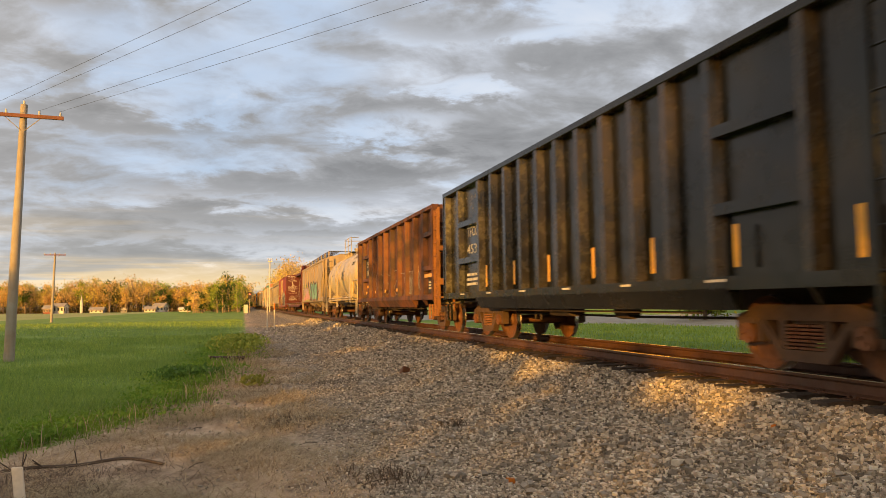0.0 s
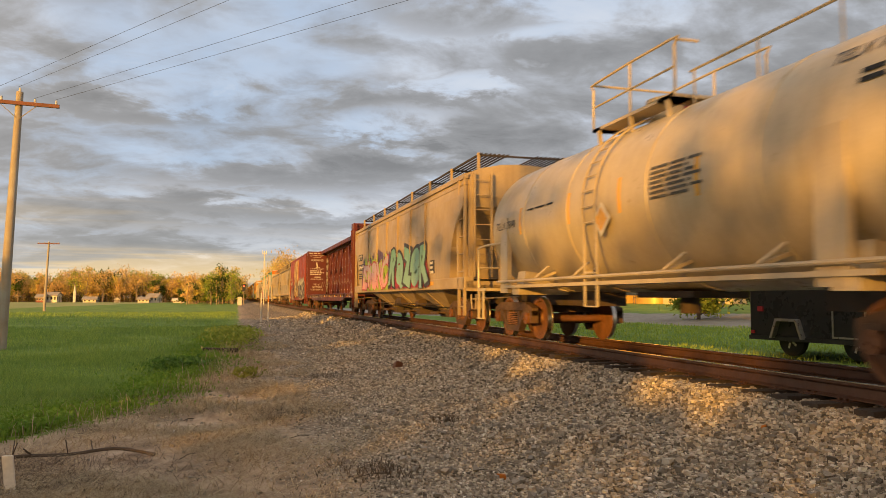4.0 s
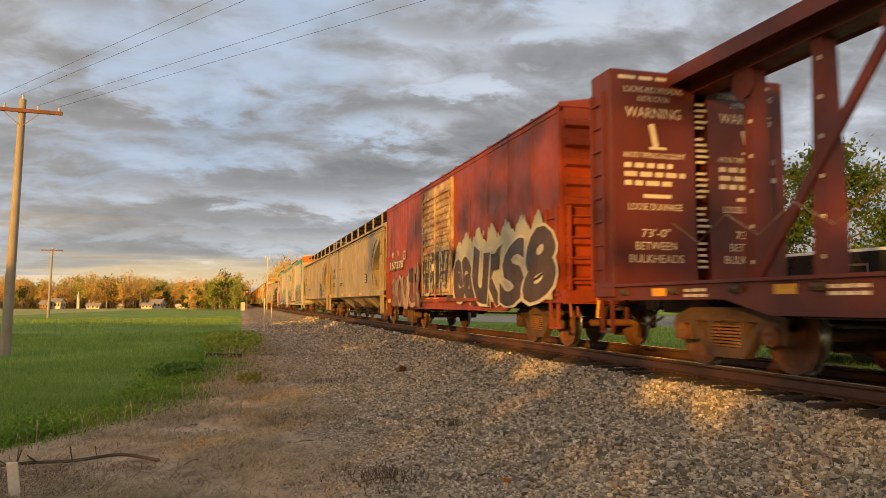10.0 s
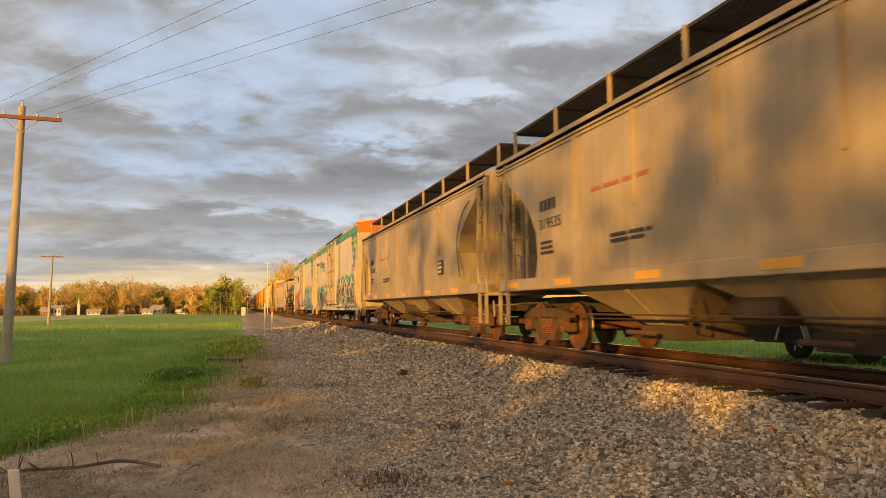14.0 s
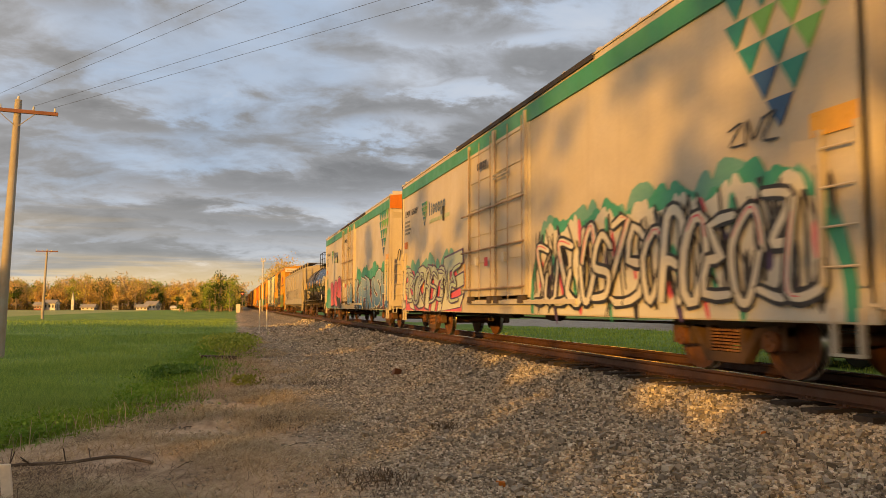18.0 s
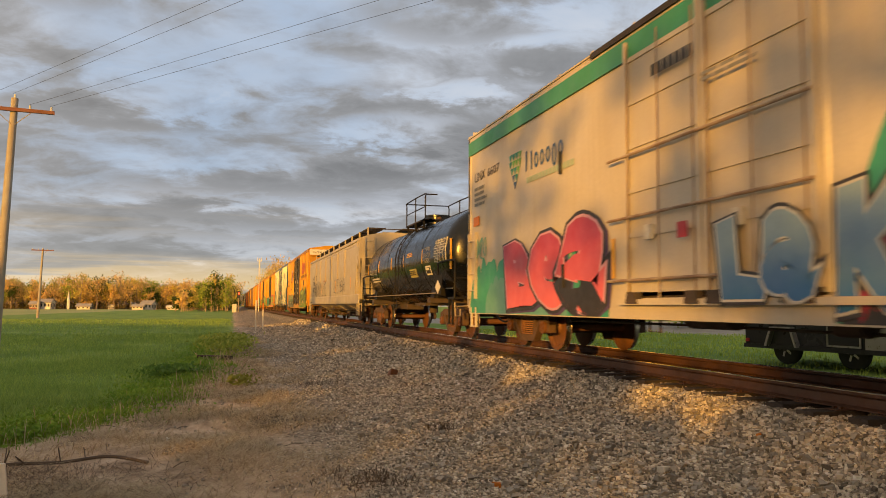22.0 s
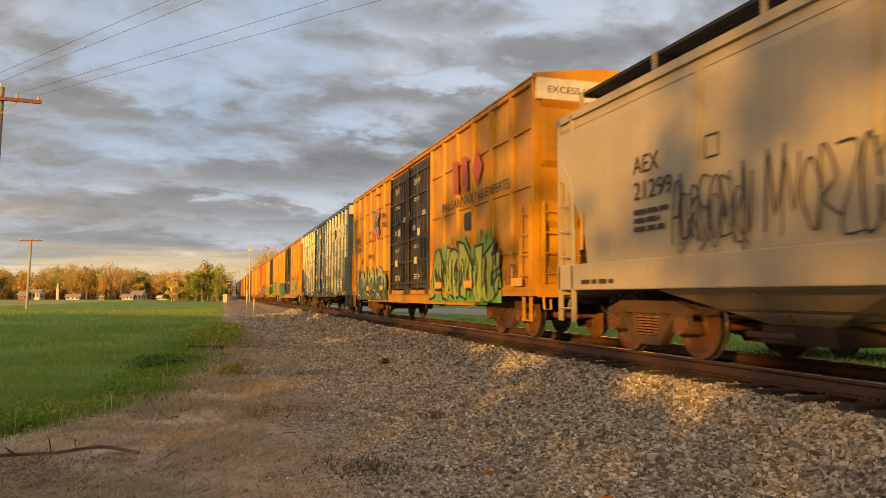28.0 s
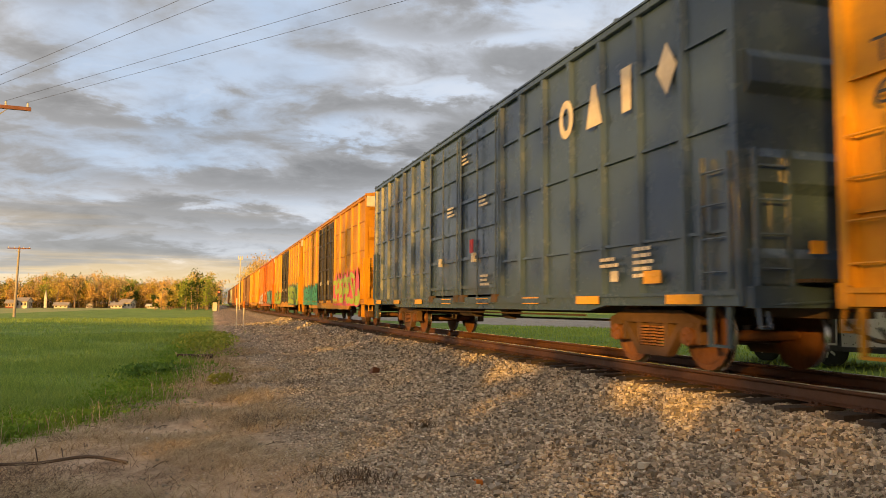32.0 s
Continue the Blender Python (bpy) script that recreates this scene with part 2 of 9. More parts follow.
M_navy = mat("navy_logo_blue", (0.035, 0.11, 0.28), 0.5)
M_teal = mat("teal_logo", (0.03, 0.27, 0.24), 0.5)
M_leafgreen = mat("leaf_green_logo", (0.16, 0.42, 0.10), 0.5)
M_signred = mat("sign_red", (0.50, 0.03, 0.04), 0.5)
M_handrail = mat("weathered_handrail", (0.36, 0.30, 0.22), 0.6, 0.3, (0.16, 0.09, 0.05), 0.6, 4.0)
M_hose = mat("black_rubber_hose", (0.02, 0.02, 0.02), 0.7)


# ---- building blocks ----
class Build:
    """Collects the faces of one part."""

    def __init__(self):
        self.v, self.f = [], []

    def add(self, verts, faces):
        n = len(self.v)
        self.v += [tuple(q) for q in verts]
        self.f += [tuple(n + i for i in q) for q in faces]
        return self

    def box(self, x0, x1, y0, y1, z0, z1):
        return self.add([(x0, y0, z0), (x1, y0, z0), (x1, y1, z0), (x0, y1, z0), (x0, y0, z1), (x1, y0, z1), (x1, y1, z1), (x0, y1, z1)],
                        [(0, 3, 2, 1), (4, 5, 6, 7), (0, 1, 5, 4), (1, 2, 6, 5), (2, 3, 7, 6), (3, 0, 4, 7)])

    def bar(self, a, b, w, d, side=(1, 0, 0)):
        """A square bar from a to b, w wide along side and d deep."""
        a, b, s = Vector(a), Vector(b), Vector(side).normalized()
        u = (b - a).normalized().cross(s).normalized()
        pts = [q + s * i * w / 2 + u * j * d / 2 for q in (a, b) for i, j in ((-1, -1), (1, -1), (1, 1), (-1, 1))]
        return self.add(pts, [(0, 1, 2, 3), (7, 6, 5, 4), (0, 4, 5, 1), (1, 5, 6, 2), (2, 6, 7, 3), (3, 7, 4, 0)])

    def prism(self, poly, axis, lo, hi):
        n = len(poly)
        place = {"x": lambda a, b, t: (t, a, b), "y": lambda a, b, t: (a, t, b), "z": lambda a, b, t: (a, b, t)}[axis]
        pts = [place(a, b, t) for t in (lo, hi) for a, b in poly]
        return self.add(pts, [tuple(range(n)), tuple(range(2 * n - 1, n - 1, -1))] + [(i, (i + 1) % n, n + (i + 1) % n, n + i) for i in range(n)])

    def cyl(self, a, b, r, n=10, r2=None):
        a, b = Vector(a), Vector(b)
        w = (b - a).normalized()
        s = w.cross(Vector((0, 0, 1)) if abs(w.z) < 0.9 else Vector((1, 0, 0))).normalized()
        u = s.cross(w)
        r2 = r if r2 is None else r2
        pts = [q + (s * math.cos(k * 2 * math.pi / n) + u * math.sin(k * 2 * math.pi / n)) * rr for q, rr in ((a, r), (b, r2)) for k in range(n)]
        return self.add(pts, [tuple(range(n)), tuple(range(2 * n - 1, n - 1, -1))] + [(i, n + i, n + (i + 1) % n, (i + 1) % n) for i in range(n)])

    def tube(self, pts, r, n=6):
        """A bent rod through the points, one skin."""
        p = [Vector(q) for q in pts]
        rings, s = [], None
        for i, q in enumerate(p):
            w = (p[min(i + 1, len(p) - 1)] - p[max(i - 1, 0)]).normalized()
            if s is None:
                s = w.cross(Vector((0, 0, 1)) if abs(w.z) < 0.9 else Vector((1, 0, 0)))
            s = (s - w * s.dot(w)).normalized()
            u = w.cross(s)
            rings.append([q + (s * math.cos(k * 2 * math.pi / n) + u * math.sin(k * 2 * math.pi / n)) * r for k in range(n)])
        return self.loft(rings)

    def loft(self, rings, close=True):
        """Skins rings of equal length, one after the other."""
        n = len(rings[0])
        pts = [q for ring in rings for q in ring]
        fs = [(k * n + i, k * n + (i + 1) % n, (k + 1) * n + (i + 1) % n, (k + 1) * n + i) for k in range(len(rings) - 1) for i in range(n)]
        if close:
            fs += [tuple(range(n - 1, -1, -1)), tuple((len(rings) - 1) * n + i for i in range(n))]
        return self.add(pts, fs)

    def mesh(self, name, material, smooth=False):
        me = bpy.data.meshes.new(name)
        me.from_pydata(self.v, [], self.f)
        bm = bmesh.new()
        bm.from_mesh(me)
        bmesh.ops.recalc_face_normals(bm, faces=bm.faces)
        bm.to_mesh(me)
        bm.free()
        me.materials.append(material)
        if smooth:
            me.shade_smooth()
            me.set_sharp_from_angle(angle=radians(38))
        return me


def part(name, b, material, parent, label="", smooth=False, loc=None, bev=0.0):
    """Links one part under its thing."""
    me = b if isinstance(b, bpy.types.Mesh) else b.mesh(name, material, smooth)
    ob = new(name, me)
    ob.parent = parent
    if loc:
        ob.location = loc
    if bev:
        md = ob.modifiers.new("bevel", "BEVEL")
        md.width, md.segments, md.limit_method, md.angle_limit = bev, 2, "ANGLE", radians(40)
    if label:
        tagged(ob, label)
    return ob


def thing(name, label, category, group="", at=(0, 0, 0), kind=""):
    ob = new(name)
    ob.location = at
    ob.empty_display_size = 0.3
    return tagged(ob, label, category, group, kind)


SIDE = Matrix(((0, 0, -1, 0), (-1, 0, 0, 0), (0, 1, 0, 0), (0, 0, 0, 1)))      # writing on a flank that faces -x
FRONT = Matrix(((1, 0, 0, 0), (0, 0, -1, 0), (0, 1, 0, 0), (0, 0, 0, 1)))      # writing on an end that faces -y


def lettering(parent, words, place, height, material, turn=SIDE, width=None, name="lettering", align="LEFT"):
    """Real words in the built-in font, as a thin mesh."""
    cu = bpy.data.curves.new("words", "FONT")
    cu.body, cu.size, cu.extrude, cu.resolution_u, cu.align_x = words, height * 1.38, 0.0015, 3, align
    tmp = bpy.data.objects.new("words", cu)
    me = bpy.data.meshes.new_from_object(tmp)
    bpy.data.objects.remove(tmp)
    bpy.data.curves.remove(cu)
    xs = [q.co.x for q in me.vertices]
    k = width / (max(xs) - min(xs)) if width else 1.0
    me.transform(Matrix.Translation(place) @ turn @ Matrix.Diagonal((k, 1, 1, 1)))
    me.materials.clear()
    me.materials.append(material)
    ob = tagged(new(name, me), kind="stuff")
    ob.parent = parent
    return ob


def bars(parent, x, y, z, w, h, rows, material, seed=1, words=3, name="stencil_block", axis="x"):
    """Writing too small to read: short bars in rows. y is the end farther up the train."""
    rnd = random.Random(seed)
    b = Build()
    step = h / rows
    for r in range(rows):
        a = 0.0
        length = w * rnd.uniform(0.7, 1.0)
        while a < length:
            e = min(length, a + w / words * rnd.uniform(0.5, 1.1))
            zz = z - r * step
            if axis == "x":
                b.box(x - 0.004, x, y - e, y - a, zz - step * 0.55, zz)
            else:
                b.box(x + a, x + e, y - 0.004, y, zz - step * 0.55, zz)
            a = e + w * 0.05
    return tagged(part(name, b, material, parent), kind="stuff")


def glyphs(parent, x, y, z, sizes, material, gap, name="brand_shape"):
    """Plain bars and rings of several heights in the place of an owner's name."""
    for w, lo, hi in sizes:
        t = 0.26 * w
        if w < 0.195:
            b = Build().box(x - 0.004, x, y - max(t, 0.06), y, z + lo, z + hi)
        else:
            turn = [k * math.pi / 9 for k in range(18)]
            v = [(d, y - w / 2 + (w / 2 - q) * math.cos(a), z + (lo + hi) / 2 + ((hi - lo) / 2 - q) * math.sin(a)) for d in (x - 0.004, x) for q in (0.0, t) for a in turn]
            f = []
            for k in range(18):
                n = (k + 1) % 18
                f += [(k, n, 18 + n, 18 + k), (36 + k, 54 + k, 54 + n, 36 + n), (k, 36 + k, 36 + n, n), (18 + k, 18 + n, 54 + n, 54 + k)]
            b = Build().add(v, f)
        part(name, b, material, parent)
        y -= w + gap


def blocks(parent, x, y, z, h, n, material, w=None, name="mark_block", wrap=None):
    """A row of upright blocks in the place of an owner's mark."""
    w = w or h * 0.72
    for i in range(n):
        ya = y - i * w
        b = Build().box(x - 0.004, x, ya - w * 0.74, ya, z, z + h)
        if wrap:
            b.v = [(on_shell(wrap[0], wrap[1], q[2], 0.012 if q[0] < x - 0.001 else -0.01), q[1], q[2]) for q in b.v]
        part(name, b, material, parent)


STROKES = [
    [(0.12, 0.0), (0.2, 0.95), (0.7, 0.78), (0.2, 0.48), (0.92, 0.02)],
    [(0.05, 0.9), (0.9, 0.95), (0.1, 0.1), (0.98, 0.0)],
    [(0.85, 0.85), (0.3, 1.0), (0.08, 0.6), (0.85, 0.45), (0.8, 0.1), (0.05, 0.02)],
    [(0.05, 0.0), (0.25, 1.0), (0.6, 0.15), (0.95, 1.05)],
    [(0.9, 0.5), (0.72, 0.9), (0.35, 0.95), (0.1, 0.55), (0.3, 0.08), (0.7, 0.05), (0.9, 0.5)],
    [(0.1, 1.0), (0.15, 0.08), (0.9, 0.1), (0.8, 0.4)],
    [(0.9, 0.95), (0.15, 0.85), (0.55, 0.5), (0.15, 0.45), (0.2, 0.05), (0.95, 0.1)],
    [(0.1, 0.0), (0.3, 0.9), (0.75, 0.95), (0.85, 0.0), (0.8, 0.5), (0.2, 0.4)],
]


def ribbon(pts, r, x, taper=0.55):
    """One flat painted stroke on a flank: a strip with chisel ends."""
    b = Build()
    n = len(pts)
    v = []
    for i, (y, z) in enumerate(pts):
        (ya, za), (yb, zb) = pts[max(i - 1, 0)], pts[min(i + 1, n - 1)]
        d = math.hypot(yb - ya, zb - za) or 1e-6
        ny, nz = -(zb - za) / d, (yb - ya) / d
        k = r * (taper + (1 - taper) * math.sin(math.pi * (0.15 + 0.7 * i / (n - 1))))
        v += [(x - 0.0001 * i, y + ny * k, z + nz * k), (x - 0.0001 * i, y - ny * k, z - nz * k)]
    (ya, za), (yb, zb) = pts[0], pts[1]
    (yc, zc), (yd, zd) = pts[-1], pts[-2]
    la, lc = math.hypot(ya - yb, za - zb) or 1e-6, math.hypot(yc - yd, zc - zd) or 1e-6
    v += [(x, ya + (ya - yb) / la * r * 0.8, za + (za - zb) / la * r * 0.8), (x - 0.0001 * n, yc + (yc - yd) / lc * r * 0.8, zc + (zc - zd) / lc * r * 0.8)]
    f = [(2 * i, 2 * i + 1, 2 * i + 3, 2 * i + 2) for i in range(n - 1)] + [(0, 2 * n, 1), (2 * n - 2, 2 * n - 1, 2 * n + 1)]
    return b.add(v, f)


def curve_through(pts, n=4):
    """Rounds a polyline (Catmull-Rom)."""
    out = []
    for i in range(len(pts) - 1):
        p0, p1, p2, p3 = pts[max(i - 1, 0)], pts[i], pts[i + 1], pts[min(i + 2, len(pts) - 1)]
        for k in range(n):
            t = k / n
            out.append(tuple(0.5 * (2 * b + (c - a) * t + (2 * a - 5 * b + 4 * c - d) * t * t + (3 * b - a - 3 * c + d) * t ** 3) for a, b, c, d in zip(p0, p1, p2, p3)))
    return out + [pts[-1]]


def graffiti(parent, x, y0, y1, z0, z1, n, fill, outline, back, shine=None, seed=1, fat=0.17, tilt=0.0, grow=0.0):
    """Sprayed figures that read as no word: a cloud, dark outlines, coloured strokes, light glints."""
    rnd = random.Random(seed)
    n = int(n * 1.5)
    w, h = (y0 - y1) / n, z1 - z0
    if back:
        top = [(y0 + 0.1 - (y0 - y1 + 0.2) * k / 60, z1 - h * 0.14 + h * 0.13 * math.sin(k * 0.9 + seed) + h * rnd.uniform(-0.05, 0.05)) for k in range(61)]
        top[0] = (top[0][0], z0 + h * 0.3)
        top[-1] = (top[-1][0], z0 + h * 0.3)
        v, f = [], []
        for y, z in top:
            v += [(x - 0.002, y, z0), (x - 0.002, y, z)]
        f = [(2 * k, 2 * k + 1, 2 * k + 3, 2 * k + 2) for k in range(60)]
        part("sprayed_cloud", Build().add(v, f), back, parent)
    for i in range(n):
        hh = h * (0.82 + 0.18 * rnd.random()) * (1 + grow * (i / n - 0.5))
        st = rnd.choice(STROKES)
        if rnd.random() < 0.5:
            st = [(1 - a, q) for a, q in st]
        raw = [(y0 - w * (i - 0.12 + 1.24 * (a + rnd.uniform(-0.07, 0.07) + tilt * (q - 0.5))), z0 + h * 0.12 + hh * 0.74 * min(1, max(0, q + rnd.uniform(-0.05, 0.05)))) for a, q in st]
        pts = curve_through(raw, 5 if rnd.random() < 0.65 else 2)
        r = fat * h * rnd.uniform(0.6, 1.0) * 0.6
        d = x - 0.008 - 0.0045 * (i % 6) - 0.0004 * i
        fig = part("sprayed_figure", ribbon(pts, r, d - 0.0025), fill, parent)
        part("sprayed_outline", ribbon(pts, r + 0.028 * h + 0.01, d), outline, fig)
        if shine and i % 2 == 0:
            part("sprayed_glint", ribbon([(a + r * 0.3, q + r * 0.25) for a, q in pts[1:max(4, len(pts) // 2)]], r * 0.2, d - 0.0042), shine, fig)


def scrawl(parent, x, y0, y1, z0, z1, n, material, seed=1, r=0.022):
    """Thin spray-can scribble, stroke by stroke."""
    rnd = random.Random(seed)
    n = int(n * 1.6)
    w, h = (y0 - y1) / n, z1 - z0
    for i in range(n):
        st = rnd.choice(STROKES)
        pts = curve_through([(y0 - w * (i + a * 1.25 + rnd.uniform(-0.15, 0.15)), z0 + h * (q + rnd.uniform(-0.15, 0.15))) for a, q in st])
        part("sprayed_stroke", ribbon(pts, r * rnd.uniform(0.6, 1.1), x - 0.004 - 0.003 * (i % 3), 0.8), material, parent)


def drips(parent, x, y0, y1, z0, z1, n, material, seed=3):
    rnd = random.Random(seed)
    b = Build()
    for i in range(n):
        y, z, r = rnd.uniform(y1, y0), rnd.uniform(z0, z1), rnd.uniform(0.05, 0.13)
        b.add([(x - 0.003 - i * 0.0002, y + math.cos(k * 0.7) * r * 0.8, z + math.sin(k * 0.7) * r * 1.3) for k in range(9)], [tuple(range(9))])
    tagged(part("spray_mist", b, material, parent), kind="stuff")


def cloud(parent, x, y0, y1, z0, z1, material, seed, name="sprayed_cloud", humps=14, rough=0.13):
    """A flat sprayed field with a lumpy upper edge."""
    rnd, h, n = random.Random(seed), z1 - z0, humps * 12
    tops = [z1 - h * rough * (1 - abs(math.sin(math.pi * humps * (k / n + 0.02 * math.sin(k * 0.37 + seed)) + seed)) ** 0.5) - h * rnd.uniform(0, 0.012) - h * 0.08 * math.sin(k * 0.21 + seed) for k in range(n + 1)]
    tops = [z0 + (q - z0) * min(1.0, 0.2 + 0.8 * (min(k, n - k) / (0.09 * n)) ** 0.6) for k, q in enumerate(tops)]
    v = []
    for k in range(n + 1):
        y = y0 - (y0 - y1) * k / n
        v += [(x, y, z0), (x, y, tops[k])]
    part(name, Build().add(v, [(2 * k, 2 * k + 1, 2 * k + 3, 2 * k + 2) for k in range(n)]), material, parent)


def wild(parent, x, y0, y1, z0, z1, n, back, fill, counters, line, seed, lw=0.014):
    """An interlocked sprayed piece: lumpy field, coloured counters, thin dark contour lines."""
    rnd = random.Random(seed)
    h, w = z1 - z0, (y0 - y1) / n
    if back:
        cloud(parent, x - 0.002, y0 + 0.15, y1 - 0.15, z0, z1 + 0.08 * h, back, seed, humps=n + 3, rough=0.15)
    if fill:
        cloud(parent, x - 0.006, y0, y1, z0, z1, fill, seed + 1, "sprayed_field", humps=2 * n, rough=0.12)
    for i in range(n):
        yc = y0 - w * (i + 0.5)
        lean = rnd.uniform(-0.35, 0.35)
        for q in range(5):
            zc = z0 + h * (0.12 + 0.17 * q + rnd.uniform(-0.05, 0.05))
            a, b = w * rnd.uniform(0.05, 0.11), h * rnd.uniform(0.10, 0.20)
            cy = yc + w * rnd.uniform(-0.42, 0.42)
            pts = [(a * math.cos(k * 0.785) * (1 - 0.6 * (k % 4 == 2)), b * math.sin(k * 0.785)) for k in range(8)]
            b2 = Build().add([(x - 0.010 - 0.0006 * q, cy + p + lean * r, zc + r) for p, r in pts], [tuple(range(8))])
            part("sprayed_patch", b2, counters[(i + q) % len(counters)], parent)
        for q in range(5):
            sy, sz = yc + w * rnd.uniform(-0.55, 0.55), z0 + h * rnd.uniform(0.02, 0.4)
            raw = [(sy + lean * h * 0.2 * k + w * rnd.uniform(-0.16, 0.16), sz + h * 0.24 * k + h * rnd.uniform(-0.05, 0.05)) for k in range(4)]
            raw = [(a, min(b, z1 - 0.03)) for a, b in raw]
            part("sprayed_line", ribbon(curve_through(raw, 4), lw * rnd.uniform(0.7, 1.5), x - 0.014 - 0.0006 * q), line, parent)


GLYPHS = {}


def glyph(ch, fat):
    """A fat letter of the built-in font as points and faces, in its own plane."""
    if (ch, fat) not in GLYPHS:
        cu = bpy.data.curves.new("letter", "FONT")
        cu.body, cu.size, cu.extrude, cu.offset, cu.resolution_u = ch, 1.0, 0.001, fat, 3
        tmp = bpy.data.objects.new("letter", cu)
        me = bpy.data.meshes.new_from_object(tmp)
        bpy.data.objects.remove(tmp)
        bpy.data.curves.remove(cu)
        co = np.array([q.co[:] for q in me.vertices])
        GLYPHS[ch, fat] = (co, [tuple(p.vertices) for p in me.polygons])
        bpy.data.meshes.remove(me)
    return GLYPHS[ch, fat]


def piece(parent, x, words, y0, y1, z0, z1, fill, outline, inner=None, seed=1, fat=0.05, rim=0.045, lean=0.0, rise=0.0, weights=None, shadow=None, overlap=1.22):
    """A sprayed name in fat interlocked letters: dark rim, pale inner line, filled face, drop shadow.
    y0 is the first letter's edge, y1 the last one's; rise: by how much the last letter is taller than the first."""
    rnd = random.Random(seed)
    weights = weights or [1.0] * len(words)
    unit = (y0 - y1) / sum(weights)
    ya = y0
    for i, ch in enumerate(words):
        w = unit * weights[i]
        f = (i + 0.5) / len(words) - 0.5
        hh = (z1 - z0) * (1 + rise * f) * rnd.uniform(0.92, 1.05)
        zb = z0 + rnd.uniform(-0.01, 0.02)
        ref, _ = glyph(ch, fat + rim)
        lo, hi = ref[:, :2].min(0), ref[:, :2].max(0)
        tilt, bulge, tw, kick, bend = lean + rnd.uniform(-0.2, 0.2), rnd.uniform(-0.05, 0.22), rnd.uniform(-0.3, 0.3), rnd.uniform(-0.12, 0.12), rnd.uniform(0.04, 0.09)

        def laid(extra, d, dy=0.0, dz=0.0):
            co, fs = glyph(ch, fat + extra)
            n = (co[:, :2] - lo) / (hi - lo)
            px = 0.5 + (n[:, 0] - 0.5) * (1 + bulge * np.sin(np.pi * np.clip(n[:, 1], 0, 1)) + tw * (n[:, 1] - 0.5)) + tilt * (n[:, 1] - 0.5) + bend * np.sin(5 * n[:, 1] + seed + i)
            pz = n[:, 1] + 0.06 * np.sin(4 * n[:, 0] + i) + kick * (n[:, 0] - 0.5)
            v = np.stack([np.where(co[:, 2] > 0, d - 0.0006, d), ya - w / 2 - (px - 0.5) * w * overlap + dy, np.maximum(zb + pz * hh + dz, z0 - 0.02)], 1)
            return Build().add(v.tolist(), fs)

        d = x - 0.004 - 0.0026 * (i % 3)
        fig = part("sprayed_letter", laid(0.0, d - 0.0016), fill, parent)
        if shadow:
            part("sprayed_shadow", laid(rim, x - 0.002 - 0.0001 * i, -0.07, -0.04), shadow, fig)
        part("sprayed_outline", laid(rim, d), outline, fig)
        if inner:
            part("sprayed_glint", laid(rim * 0.42, d - 0.0008), inner, fig)
        ya -= w


def blade(parent, x, pts, widths, fill, outline, inner=None, rim=0.05, level=0):
    """A sprayed letter stroke that swells and tapers, with a rim and a broken pale line along one edge."""
    path = curve_through(pts, 7)
    n = len(path)
    wide = np.interp(np.linspace(0, 1, n), np.linspace(0, 1, len(widths)), widths)

    def side(k):
        (a, b), (c, d) = path[max(k - 1, 0)], path[min(k + 1, n - 1)]
        q = math.hypot(c - a, d - b) or 1.0
        return -(d - b) / q, (c - a) / q

    def strip(extra, d, lo=-1.0, hi=1.0, first=0, last=n - 1):
        v = []
        for k in range(first, last + 1):
            sy, sz = side(k)
            for e in (lo, hi):
                r = e * (wide[k] + extra)
                v.append((d, path[k][0] + sy * r, max(path[k][1] + sz * r, 0.66)))
        return Build().add(v, [(2 * k, 2 * k + 1, 2 * k + 3, 2 * k + 2) for k in range(last - first)])

    d = x - 0.004 - 0.0024 * level
    fig = part("sprayed_letter", strip(0.0, d - 0.0008), fill, parent)
    part("sprayed_outline", strip(rim, d), outline, fig)
    if inner:
        for a, b in ((0.05, 0.38), (0.5, 0.72), (0.8, 0.95)):
            part("sprayed_glint", strip(0.0, d - 0.0016, 0.62, 1.0, int(a * (n - 1)), max(int(b * (n - 1)), int(a * (n - 1)) + 1)), inner, fig)


# ---- ground ----
PROFILE_X = [-4000, -60, -4, -1.5, 0.4, 2.8, 3.6, 4.3, 4.75, 5.45, 5.75, 8.6, 9.5, 11.2, 13.0, 22, 34, 60, 400, 4000]
PROFILE_Z = [-1.1, -0.95, -0.88, -0.82, -0.78, -0.70, -0.62, -0.60, -0.57, -0.285, -0.25, -0.25, -0.33, -0.56, -0.44, -0.36, 0.2, 0.5, 0.4, -0.6]


def ground_z(x, y):
    z = np.interp(x, PROFILE_X, PROFILE_Z)
    near = np.clip(1 - np.abs(x - 7.1) / 3.0, 0, 1)
    bump = 0.035 * np.sin(x * 0.9 + 0.4 * np.sin(y * 0.31)) * np.sin(y * 0.47 + 1.3) + 0.02 * np.sin(x * 2.3 + y * 1.7)
    return z + bump * (1 - near)


def grass_edge(y):
    """x of the verge where the grass begins, left of the track."""
    return np.interp(y, [-50, 6, 9.9, 11.7, 13.4, 15.6, 20, 43, 120, 174, 900], [-6, -4.9, -2.6, -1.65, -1.1, -0.7, -0.25, 0.3, 0.9, 1.1, 3.0]) + 0.12 * np.sin(y * 1.9) + 0.08 * np.sin(y * 4.3)


def spaced(stops):
    out = []
    for (a, b, step) in stops:
        out += list(np.arange(a, b, step))
    return np.array(out + [stops[-1][1]])


